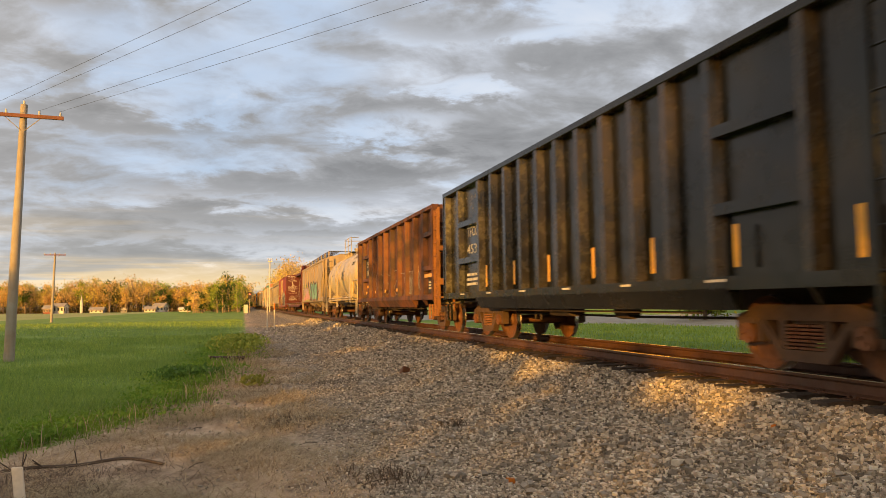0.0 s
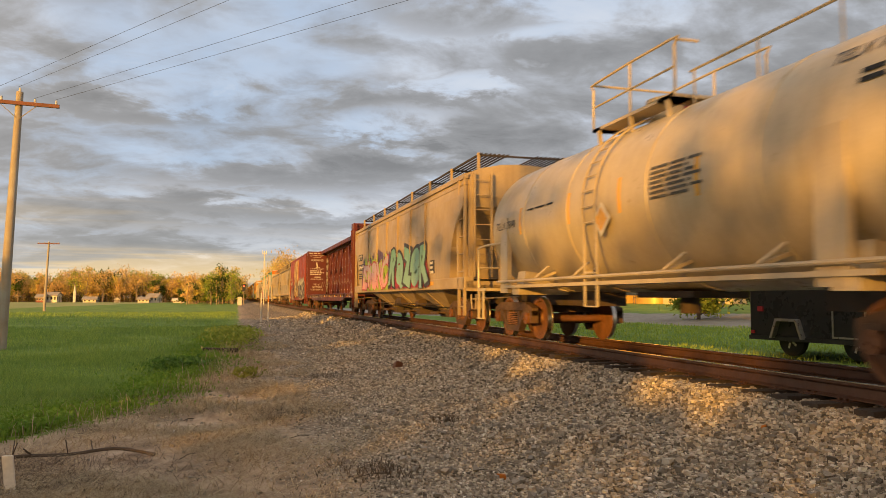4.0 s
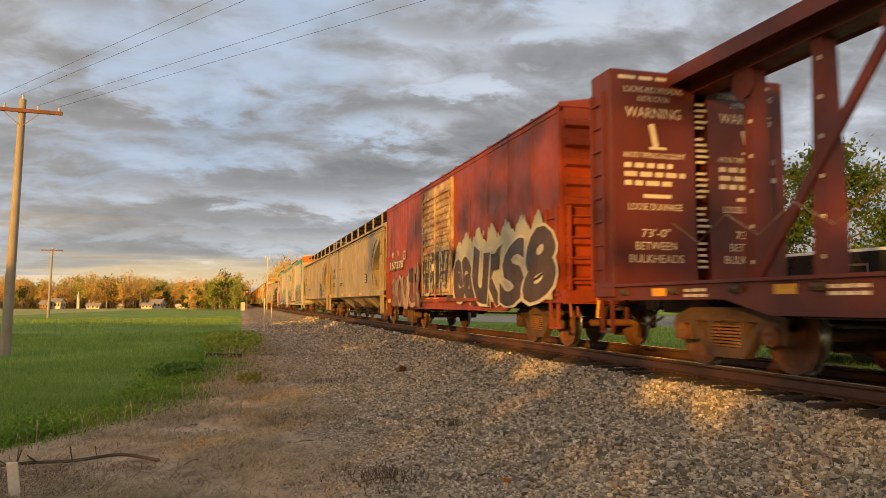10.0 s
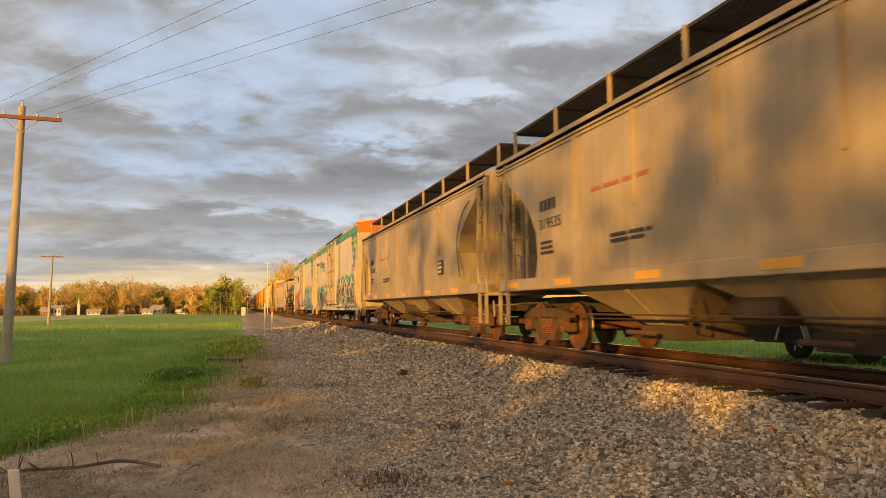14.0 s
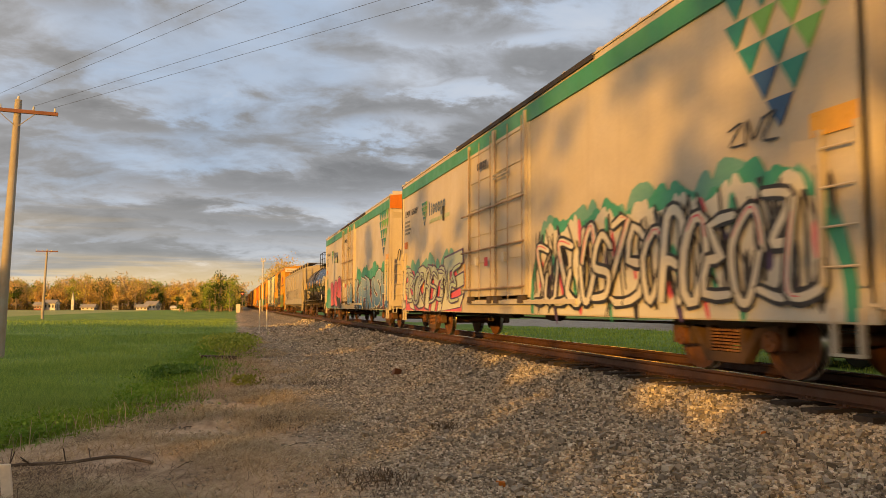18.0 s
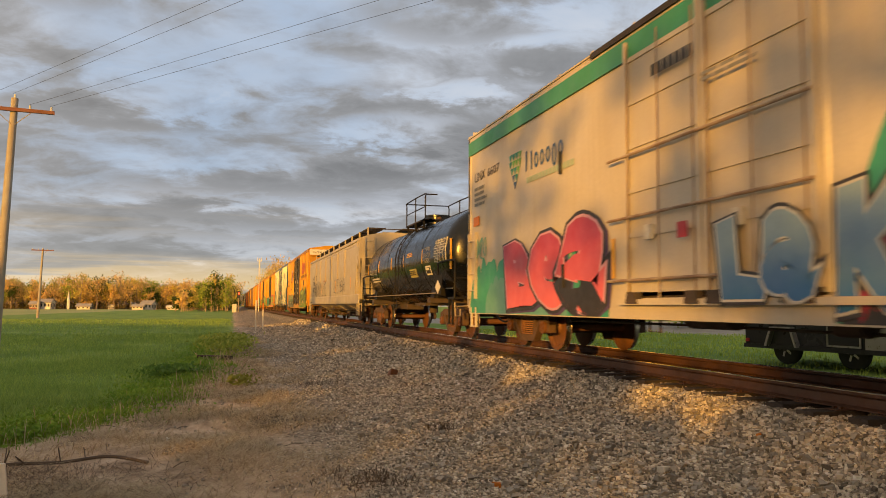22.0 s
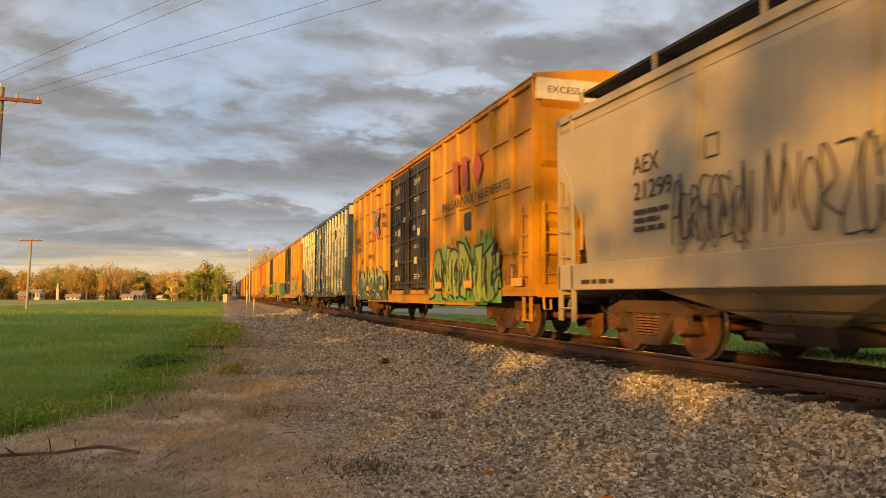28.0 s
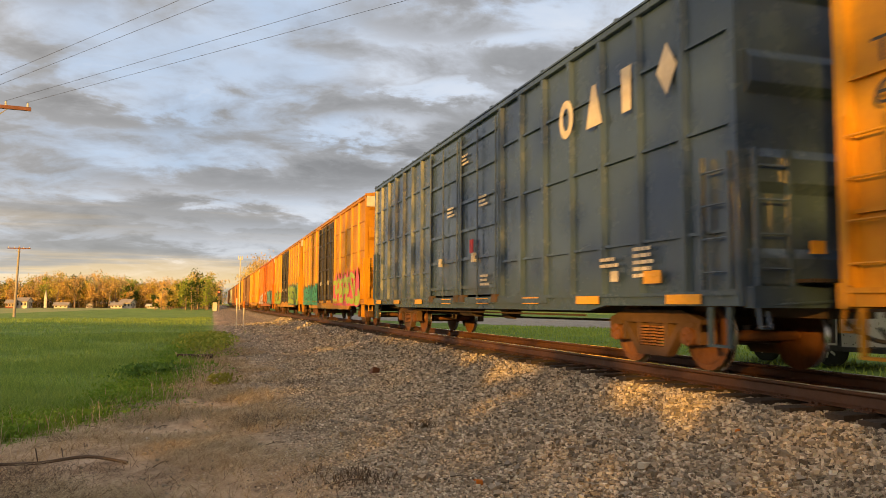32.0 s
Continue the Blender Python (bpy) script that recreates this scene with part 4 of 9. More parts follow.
def boxcar(y0, y1, eave, body, label, posts, levels, door, door_mat, sill=(0.64, 0.88), bays=None, end_band=None, ends=5, roof=None, w=1.52, out=0.075, proud=0.05):
    """A boxcar: flanks with posts and level bars, doors between y = door[0] and door[1] (from the middle)."""
    half = (y1 - y0) / 2
    c = thing("boxcar", label, "boxcar", "cars of the freight train")
    da, db = door
    for s in (-1, 1):
        x0, x1 = min(s * w, s * (w - 0.06)), max(s * w, s * (w - 0.06))
        for a, b in ((-half, da), (db, half)):
            part("side_wall", Build().box(x0, x1, a, b, 1.0, eave - 0.1), body, c)
        part("header", Build().box(x0, x1, da, db, eave - 0.19, eave - 0.1), body, c)
        part("eave_rail", Build().box(min(s * (w + out), s * (w - 0.06)), max(s * (w + out), s * (w - 0.06)), -half - 0.02, half + 0.02, eave - 0.1, eave), body, c, bev=0.012)
        so = w + out
        sb = Build()
        mid = 2.9 if bays is None else bays
        prof = [(-half, 0.86), (-half, 1.0), (half, 1.0), (half, 0.86), (half - mid, 0.86), (half - mid - 0.5, sill[0]), (-half + mid + 0.5, sill[0]), (-half + mid, 0.86)]
        if mid < 0:                  # straight sill from end to end
            prof = [(-half, sill[0]), (-half, 1.0), (half, 1.0), (half, sill[0])]
        sb.prism(prof, "x", min(s * (so - 0.02), s * (so - 0.1)), max(s * (so - 0.02), s * (so - 0.1)))
        part("side_sill", sb, body, c)
        if mid >= 0:
            part("sill_flange", Build().box(min(s * (so + 0.01), s * (so - 0.12)), max(s * (so + 0.01), s * (so - 0.12)), -half, half, 0.98, 1.03), body, c)
        for a, b, n in ((-half, da, posts), (db, half, posts)):
            for k in range(n + 1):
                y = a + (b - a) * k / n
                y = min(max(y, -half + 0.06), half - 0.06)
                poly = [(s * w, y - 0.075), (s * so, y - 0.045), (s * so, y + 0.045), (s * w, y + 0.075)]
                part("post", Build().prism(poly, "z", 1.03, eave - 0.1), body, c)
            if s < 0:
                for z in levels:
                    for k in range(n):
                        ya, yb = a + (b - a) * k / n, a + (b - a) * (k + 1) / n
                        part("level_bar", Build().box(s * w - 0.045, s * w, ya + 0.09, yb - 0.09, z - 0.02, z + 0.02), body, c)
    # doors
    for s in (-1, 1):
        leaves = 2 if db - da > 3.4 else 1
        wide = (db - da) / leaves
        for k in range(leaves):
            a, b = da + wide * k + 0.02, da + wide * (k + 1) - 0.02
            xo = s * (w + 0.03)
            d = part("door", Build().box(min(xo, xo - s * 0.08), max(xo, xo - s * 0.08), a, b, 1.08, eave - 0.17), door_mat, c, "sliding plug door")
            if s < 0:
                for z in np.linspace(1.25, eave - 0.45, 6):
                    part("door_rib", Build().box(xo - proud, xo, a + 0.05, b - 0.05, z - 0.035, z + 0.035), door_mat, d)
                for y in (a + 0.12, b - 0.12, (a + b) / 2):
                    part("lock_rod", Build().cyl((xo - 0.075, y, 1.0), (xo - 0.075, y, eave - 0.25), 0.018 if door_mat is not M_white else 0.012, 8), M_rustrod if door_mat is M_white else door_mat, d)
                if door_mat is M_doordark:
                    for f in (0.27, 0.42, 0.73, 0.87):
                        yr = a + (b - a) * f
                        part("door_channel", Build().box(xo - 0.03, xo, yr - 0.03, yr + 0.03, 1.2, eave - 0.25), door_mat, d)
                    part("lock_handle", Build().bar((xo - 0.09, a + 0.35, 1.45), (xo - 0.09, a + 1.0, 1.55), 0.04, 0.05).box(xo - 0.1, xo, a + 0.6, a + 0.72, 1.3, 1.7), door_mat, d)
                for y in (a, b - 0.06):
                    part("door_edge", Build().box(xo - 0.06, xo, y, y + 0.06, 1.08, eave - 0.17), door_mat, d)
                part("latch_plate", Build().box(xo - 0.09, xo - 0.02, (a + b) / 2 + 0.2, (a + b) / 2 + 0.34, 1.8, 2.0), M_letter, d)
                for y in (a + 0.2, b - 0.2):
                    part("roller_housing", Build().prism([(y - 0.14, 0.92), (y + 0.14, 0.92), (y + 0.10, 1.08), (y - 0.10, 1.08)], "x", xo - 0.10, xo + 0.02), M_under, d)
        part("door_track", Build().box(min(s * (w + 0.02), s * (w + 0.10)), max(s * (w + 0.02), s * (w + 0.10)), da - 2.2, db + 0.2, 0.90, 0.98), body, c)
    # roof
    rf = Build().prism([(-w - out - 0.02, eave), (-w - out - 0.02, eave + 0.03), (-0.3, eave + 0.22), (0.3, eave + 0.22), (w + out + 0.02, eave + 0.03), (w + out + 0.02, eave)], "y", -half - 0.03, half + 0.03)
    ro = part("roof", rf, roof or M_roof, c)
    n = int(2 * half / 1.25)
    for k in range(n + 1):
        y = -half + 2 * half * k / n
        part("roof_seam", Build().prism([(-w - out, eave + 0.03), (-0.3, eave + 0.22), (0.3, eave + 0.22), (w + out, eave + 0.03), (w + out, eave + 0.08), (0.3, eave + 0.27), (-0.3, eave + 0.27), (-w - out, eave + 0.08)], "y", y - 0.03, y + 0.03), roof or M_roof, ro)
    # ends
    for s in (-1, 1):
        yy = s * half
        part("end_wall", Build().prism([(-w - 0.03, 0.9), (w + 0.03, 0.9), (w + 0.03, eave), (0.3, eave + 0.2), (-0.3, eave + 0.2), (-w - 0.03, eave)], "y", min(yy, yy - s * 0.05), max(yy, yy - s * 0.05)), body, c)
        for k in range(ends):
            z = 1.25 + (eave - 1.55) * k / max(ends - 1, 1)
            hh = (eave - 1.55) / ends * 0.30
            part("end_corrugation", Build().prism([(yy, z - hh), (yy + s * 0.09, z - hh * 0.55), (yy + s * 0.09, z + hh * 0.55), (yy, z + hh)], "x", -w + 0.08, w - 0.08), body, c)
        if end_band:
            part("end_band", Build().box(-w - 0.035, w + 0.035, min(yy, yy + s * 0.11), max(yy, yy + s * 0.11), eave - 0.42, eave - 0.02), end_band, c)
        for x in (-1, 1):
            part("corner_post", Build().box(min(x * (w - 0.05), x * (w + out)), max(x * (w - 0.05), x * (w + out)), min(yy + s * 0.02, yy - s * 0.08), max(yy + s * 0.02, yy - s * 0.08), 0.86, eave), body, c)
        part("end_sill", Build().box(-w, w, min(yy, yy + s * 0.14), max(yy, yy + s * 0.14), 0.84, 1.08), body, c)
        ladder(c, -w - out, yy - s * 0.1, yy - s * 0.58, 1.05, 2.6, 4, body)
        stirrup(c, -w - out + 0.02, yy - s * 0.35, body)
        lift_lever(c, yy, s, body)
    ladder(c, -half - 0.12, -1.45, -1.0, 1.08, 2.6, 4, body, face="y")
    part("crossover_platform", Build().box(-0.95, 0.95, -half - 0.42, -half - 0.1, 1.12, 1.16), M_grate, c)
    brake_wheel(c, 0.15, -half - 0.22, 1.95, M_doordark)
    part("floor_sheet", Build().box(-1.45, 1.45, -half + 0.05, half - 0.05, 0.98, 1.03), M_under, c)
    return c, half


def hopper(y0, y1, eave, body, label, bays, sill_z, cut=1.9, walk_up=0.54, round_side=0.06, crown=0.28, edge=((1.40, 1.34), (1.79, 1.26), (2.24, 1.15), (2.55, 0.93), (2.80, 0.70), (3.02, 0.42), (3.2, 0.17), (3.5, 0.10))):
    """A covered hopper: tapered ends over open platforms, discharge bays, a roof walk."""
    half = (y1 - y0) / 2
    c = thing("covered_hopper_car", label, "hopper car", "cars of the freight train")
    s0, s1 = sill_z
    rings = []
    levels = [(max(z, s1 - 0.02), back, 1.56 + round_side * max(0.0, 1 - abs(z - 2.7) / 1.6) ** 0.5) for z, back in edge]
    lip = edge[-1][1] * 0.9
    levels += [(eave - 0.12, lip, 1.54), (eave, lip, 1.50), (eave + crown * 0.5, lip, 1.15), (eave + crown * 0.9, lip, 0.6), (eave + crown, lip, 0.2)]
    for z, back, w in levels:
        h = half - back
        rings.append([(-w, -h, z), (w, -h, z), (w, h, z), (-w, h, z)])
    bo = part("hopper_body", Build().loft(rings), body, c, smooth=False)
    for s in (-1, 1):
        part("eave_angle", Build().box(min(s * 1.50, s * 1.60), max(s * 1.50, s * 1.60), -half, half, eave - 0.14, eave - 0.02), body, c)
        part("eave_bead", Build().box(min(s * 1.55, s * 1.585), max(s * 1.55, s * 1.585), -half, half, eave - 0.30, eave - 0.26), body, c)
        part("side_sill", Build().box(min(s * 1.34, s * 1.60), max(s * 1.34, s * 1.60), -half, half, s0, s1), body, c, bev=0.02)
    # seams of the side sheets
    n = 7
    for k in range(1, n):
        y = -half + cut + (2 * half - 2 * cut) * k / n
        part("side_seam", Build().box(-1.60 - round_side, -1.52, y - 0.012, y + 0.012, s1 + 0.9, eave - 0.3), body, c)
    # bays
    span = (2 * half - 2 * (cut + 1.05)) / bays
    for k in range(bays):
        a = -half + cut + 1.05 + span * k
        m = a + span / 2
        lo = 0.42
        r = [[(-1.42, a, s1), (1.42, a, s1), (1.42, a + span, s1), (-1.42, a + span, s1)], [(-1.30, a + 0.06, s0 - 0.02), (1.30, a + 0.06, s0 - 0.02), (1.30, a + span - 0.06, s0 - 0.02), (-1.30, a + span - 0.06, s0 - 0.02)],
             [(-0.62, m - 0.5, lo + 0.1), (0.62, m - 0.5, lo + 0.1), (0.62, m + 0.5, lo + 0.1), (-0.62, m + 0.5, lo + 0.1)]]
        bay = part("discharge_bay", Build().loft(r), body, c, bev=0.015)
        part("outlet_gate", Build().box(-0.7, 0.7, m - 0.58, m + 0.58, lo - 0.12, lo + 0.1), M_under, bay)
        part("gate_rod", Build().cyl((-1.05, m - 0.4, lo), (-1.05, m + 0.4, lo), 0.04, 8).cyl((-1.05, m, lo), (-0.6, m, lo), 0.04, 8), M_steel, bay)
        part("bay_rib", Build().bar((-1.31, m, s0 - 0.05), (-0.66, m, lo + 0.12), 0.03, 0.02, (0, 1, 0)), body, bay)
    # ends: platform, posts, ladders, braces, slope stiffeners
    for s in (-1, 1):
        yy = s * half
        part("end_platform", Build().box(-1.5, 1.5, min(yy, yy - s * (cut + 0.8)), max(yy, yy - s * (cut + 0.8)), s0 + 0.02, s0 + 0.10), body, c)
        part("end_sill", Build().box(-1.55, 1.55, min(yy, yy - s * 0.1), max(yy, yy - s * 0.1), s0 - 0.06, s0 + 0.2), body, c)
        for x in (-1.40, 1.40):
            part("corner_post", Build().box(x - 0.06, x + 0.06, min(yy - s * 0.02, yy - s * 0.14), max(yy - s * 0.02, yy - s * 0.14), s1, eave - 0.1), body, c)
        for x in (-0.55, 0.55):
            part("slope_brace", Build().bar((x, yy - s * 0.15, s1 + 0.1), (x, yy - s * (cut * 0.5), s1 + 1.3), 0.09, 0.09), body, c)
            part("end_post", Build().box(x - 0.06, x + 0.06, min(yy - s * 0.1, yy - s * 0.25), max(yy - s * 0.1, yy - s * 0.25), s1 - 0.1, s1 + 2.2), body, c)
        ladder(c, -1.55, yy - s * 0.08, yy - s * 0.55, 0.45, eave - 0.05, 8, body)
        ladder(c, yy - s * 0.0 - 0.02, -1.35, -0.9, s1, eave, 7, body, face="y")
        lift_lever(c, yy, s, M_handrail)
        part("grab_hoop", Build().tube(curve_through([(-1.58, yy - s * 0.62, s1 + 0.05), (-1.60, yy - s * 0.60, s1 + 1.2), (-1.60, yy - s * 0.35, s1 + 1.6), (-1.58, yy - s * 0.1, s1 + 1.9)], 3), 0.018), body, c)
    # roof walk and hatches
    z = eave + walk_up - 0.03
    for x0 in (-1.12, 0.42):
        pitch, wide = (0.12, 0.035) if body is M_tan else (0.085, 0.06)
        for k in range(7 if body is M_tan else 9):
            part("roof_walk", Build().box(x0 + k * pitch, x0 + k * pitch + wide, -half + 0.1, half - 0.1, z, z + 0.03), M_grate, c)
    m = int(2 * half / 2.2)
    me = Build().box(-0.035, 0.035, -0.02, 0.02, 0, z - eave + 0.06).mesh("walk_post", body)
    me2 = Build().box(-1.15, 1.15, -0.03, 0.03, 0, 0.04).mesh("walk_bearer", M_grate)
    for k in range(m + 1):
        y = -half + 0.15 + (2 * half - 0.3) * k / m
        part("walk_post", me, None, c, loc=(-1.18, y, eave - 0.02))
        part("walk_post", me, None, c, loc=(1.18, y, eave - 0.02))
        part("walk_bearer", me2, None, c, loc=(0, y, z - 0.04))
    part("walk_fascia", Build().box(-1.16, -1.14, -half + 0.1, half - 0.1, z - 0.02, z + 0.03), M_grate, c)
    part("hatch_trough", Build().prism([(-0.45, eave + crown - 0.1), (-0.4, eave + crown + 0.06), (0.4, eave + crown + 0.06), (0.45, eave + crown - 0.1)], "y", -half + 0.6, half - 0.6), body, c)
    brake_wheel(c, 0.5, -half - 0.05, s1 + 0.75, M_doordark)
    return c, half


def tank(y0, y1, rad, mid, body, label, deck, rail_mat, dark):
    """A tank car: dished shell on a stub sill, saddles, a railed top platform."""
    half = (y1 - y0) / 2
    c = thing("tank_car", label, "tank car", "cars of the freight train")
    rings, n = [], 40
    ends = [(1.0, 0.03), (0.985, 0.25), (0.94, 0.45), (0.87, 0.62), (0.76, 0.78), (0.62, 0.89), (0.42, 0.965), (0.2, 0.992), (0.0, 1.0)]
    dish = 0.72
    prof = [(-half + dish * (1 - k), r) for k, r in ends] + [(half - dish * (1 - k), r) for k, r in reversed(ends)]
    for y, r in prof:
        rings.append([(rad * r * math.cos(k * 2 * math.pi / n), y, mid + rad * r * math.sin(k * 2 * math.pi / n)) for k in range(n)])
    part("tank_shell", Build().loft(rings), body, c, smooth=True)
    for y in (-half * 0.5, -half * 0.12, half * 0.3, half * 0.62):
        b = Build().loft([[((rad + e) * math.cos(k * 2 * math.pi / n), y + q, mid + (rad + e) * math.sin(k * 2 * math.pi / n)) for k in range(n)] for e, q in ((0, -0.03), (0.012, -0.02), (0.012, 0.02), (0, 0.03))], False)
        part("shell_seam", b, body, c, smooth=True)
    sx = half + 0.55
    for s in (-1, 1):
        part("draft_sill", Build().box(-0.32, 0.32, min(s * (half - 3.4), s * sx), max(s * (half - 3.4), s * sx), 0.74, 1.06), M_under, c)
        part("saddle", Build().prism([(-1.35, 1.10), (1.35, 1.10), (1.30, 1.45), (0.7, mid - rad * 0.75), (-0.7, mid - rad * 0.75), (-1.30, 1.45)], "y", min(s * (half - 1.75), s * (half - 2.15)), max(s * (half - 1.75), s * (half - 2.15))), body if not dark else M_blackrail, c)
        part("bolster", Build().box(-1.45, 1.45, s * (half - 1.95) - 0.18, s * (half - 1.95) + 0.18, 0.96, 1.12), body if not dark else M_under, c)
        part("end_platform", Build().box(-1.45, 1.45, min(s * sx, s * (sx - 0.55)), max(s * sx, s * (sx - 0.55)), 1.06, 1.12), rail_mat, c)
        for x in (-1.42, 1.42):
            rl = Build().tube(curve_through([(x, s * (half - 1.1), 1.1), (x, s * (half - 1.1), 1.95), (x, s * (half - 0.95), 2.1), (x, s * (sx - 0.1), 2.1), (x, s * sx, 1.95), (x, s * sx, 1.1)], 3), 0.028)
            part("end_rail", rl, rail_mat, c)
        part("grab_bar", Build().tube([(-1.42, s * sx, 1.62), (-0.5, s * sx, 1.62)], 0.022), rail_mat, c)
        stirrup(c, -1.45, s * (sx - 0.25), rail_mat, z1=1.06)
        lift_lever(c, s * sx, s, M_handrail)
    for x in (-1.50, 1.50):
        part("side_rail", Build().cyl((x, -half + 1.0, 1.24), (x, half - 1.0, 1.24), 0.016 if dark else 0.03, 8), M_handrail if dark else rail_mat, c)
    for y in (-half + 3.2, -1.2, 1.6, half - 3.0):
        part("rail_bracket", Build().bar((-1.49, y, 1.22), (-1.0, y, mid - rad * 0.72), 0.05, 0.05, (0, 1, 0)), rail_mat, c)
        part("rail_strut", Build().bar((-1.49, y, 1.24), (-1.30, y - 0.3, 1.5), 0.022 if dark else 0.035, 0.022 if dark else 0.035), rail_mat, c)
    # top platform with rails and the dome
    top = mid + rad
    a, b = deck
    part("top_platform", Build().box(-0.85, -0.48, a, b, top + 0.02, top + 0.07).box(0.48, 0.85, a, b, top + 0.02, top + 0.07).box(-0.85, 0.85, a, a + 0.45, top + 0.02, top + 0.07).box(-0.85, 0.85, b - 0.3, b, top + 0.02, top + 0.07), M_grate if dark else body, c)
    part("platform_bracket", Build().bar((-0.82, a + 0.2, top + 0.04), (-0.78, a + 0.2, top - 0.3), 0.06, 0.06, (0, 1, 0)).bar((-0.82, b - 0.2, top + 0.04), (-0.78, b - 0.2, top - 0.3), 0.06, 0.06, (0, 1, 0)).bar((-0.82, (a + b) / 2, top + 0.04), (-0.78, (a + b) / 2, top - 0.3), 0.06, 0.06, (0, 1, 0)), rail_mat, c)
    r = Build()
    for x in (-0.82, 0.82):
        r.tube(curve_through([(x, a, top + 0.04), (x, a, top + 0.80), (x, a + 0.12, top + 0.92), (x, b - 0.12, top + 0.92), (x, b, top + 0.80), (x, b, top + 0.04)], 2), 0.024)
        r.tube([(x, a, top + 0.48), (x, b, top + 0.48)], 0.018)
        r.tube([(x, (a + b) / 2, top + 0.04), (x, (a + b) / 2, top + 0.92)], 0.022)
    r.tube([(-0.82, b, top + 0.90), (0.82, b, top + 0.90)], 0.022).tube([(-0.82, a, top + 0.90), (-0.4, a, top + 0.90)], 0.022)
    part("platform_rail", r, rail_mat, c)
    m = (a + b) / 2
    part("dome", Build().cyl((0, m, top - 0.2), (0, m, top + 0.28), 0.42, 20).cyl((0, m, top + 0.28), (0, m, top + 0.34), 0.46, 20), body, c, smooth=True)
    part("valve", Build().cyl((-0.15, m - 0.7, top - 0.1), (-0.15, m - 0.7, top + 0.22), 0.1, 10).cyl((0.2, m + 0.75, top - 0.1), (0.2, m + 0.75, top + 0.26), 0.12, 10), M_signred if not dark else M_steel, c)
    # ladder that follows the shell
    lad = Build()
    arc = [(-(rad + 0.07) * math.cos(q), mid + (rad + 0.07) * math.sin(q)) for q in np.linspace(-0.55, 1.35, 12)]
    arc = [(-1.47, 0.75), (-1.47, 1.3)] + arc[2:]
    for y in (m - 0.22 + 0.2, m + 0.22 + 0.2):
        for (xa, za), (xb, zb) in zip(arc, arc[1:]):
            lad.bar((xa, y, za), (xb, y, zb), 0.04, 0.03, (0, 1, 0))
    for xa, za in arc:
        lad.cyl((xa, m - 0.02, za), (xa, m + 0.42, za), 0.014, 6)
    part("ladder", lad, rail_mat, c)
    part("bottom_outlet", Build().cyl((0, 0.3, mid - rad - 0.35), (0, 0.3, mid - rad + 0.1), 0.16, 12).box(-0.5, 0.5, -0.5, 1.1, mid - rad - 0.1, mid - rad), M_under, c)
    for y, s in ((-sx, -1), (sx, 1)):
        coupler(c, y, s)
    return c, half


def on_shell(rad, mid, z, off=0.006):
    """x of a cylinder's flank at height z."""
    return -math.sqrt(max(0.01, (rad + off) ** 2 - (z - mid) ** 2))


def patch(car, rad, mid, ya, yb, z0, z1, material, name):
    """A decal that follows the shell."""
    b = Build()
    zs = np.linspace(z0, z1, 7)
    b.loft([[(on_shell(rad, mid, z), ya, z), (on_shell(rad, mid, z), yb, z), (on_shell(rad, mid, z, -0.02), yb, z), (on_shell(rad, mid, z, -0.02), ya, z)] for z in zs])
    part(name, b, material, car)


def shell_words(car, words, y, z, h, rad, mid, material, width=None):
    ob = lettering(car, words, (-rad, y, z), h, material, width=width)
    for q in ob.data.vertices:
        q.co.x = on_shell(rad, mid, q.co.z, 0.012)
    return ob


def shell_bars(car, y, z, w, h, rows, rad, mid, material, seed):
    ob = bars(car, -rad, y, z, w, h, rows, material, seed)
    for q in ob.data.vertices:
        q.co.x = on_shell(rad, mid, q.co.z, 0.012 if q.co.x < -rad else -0.01)


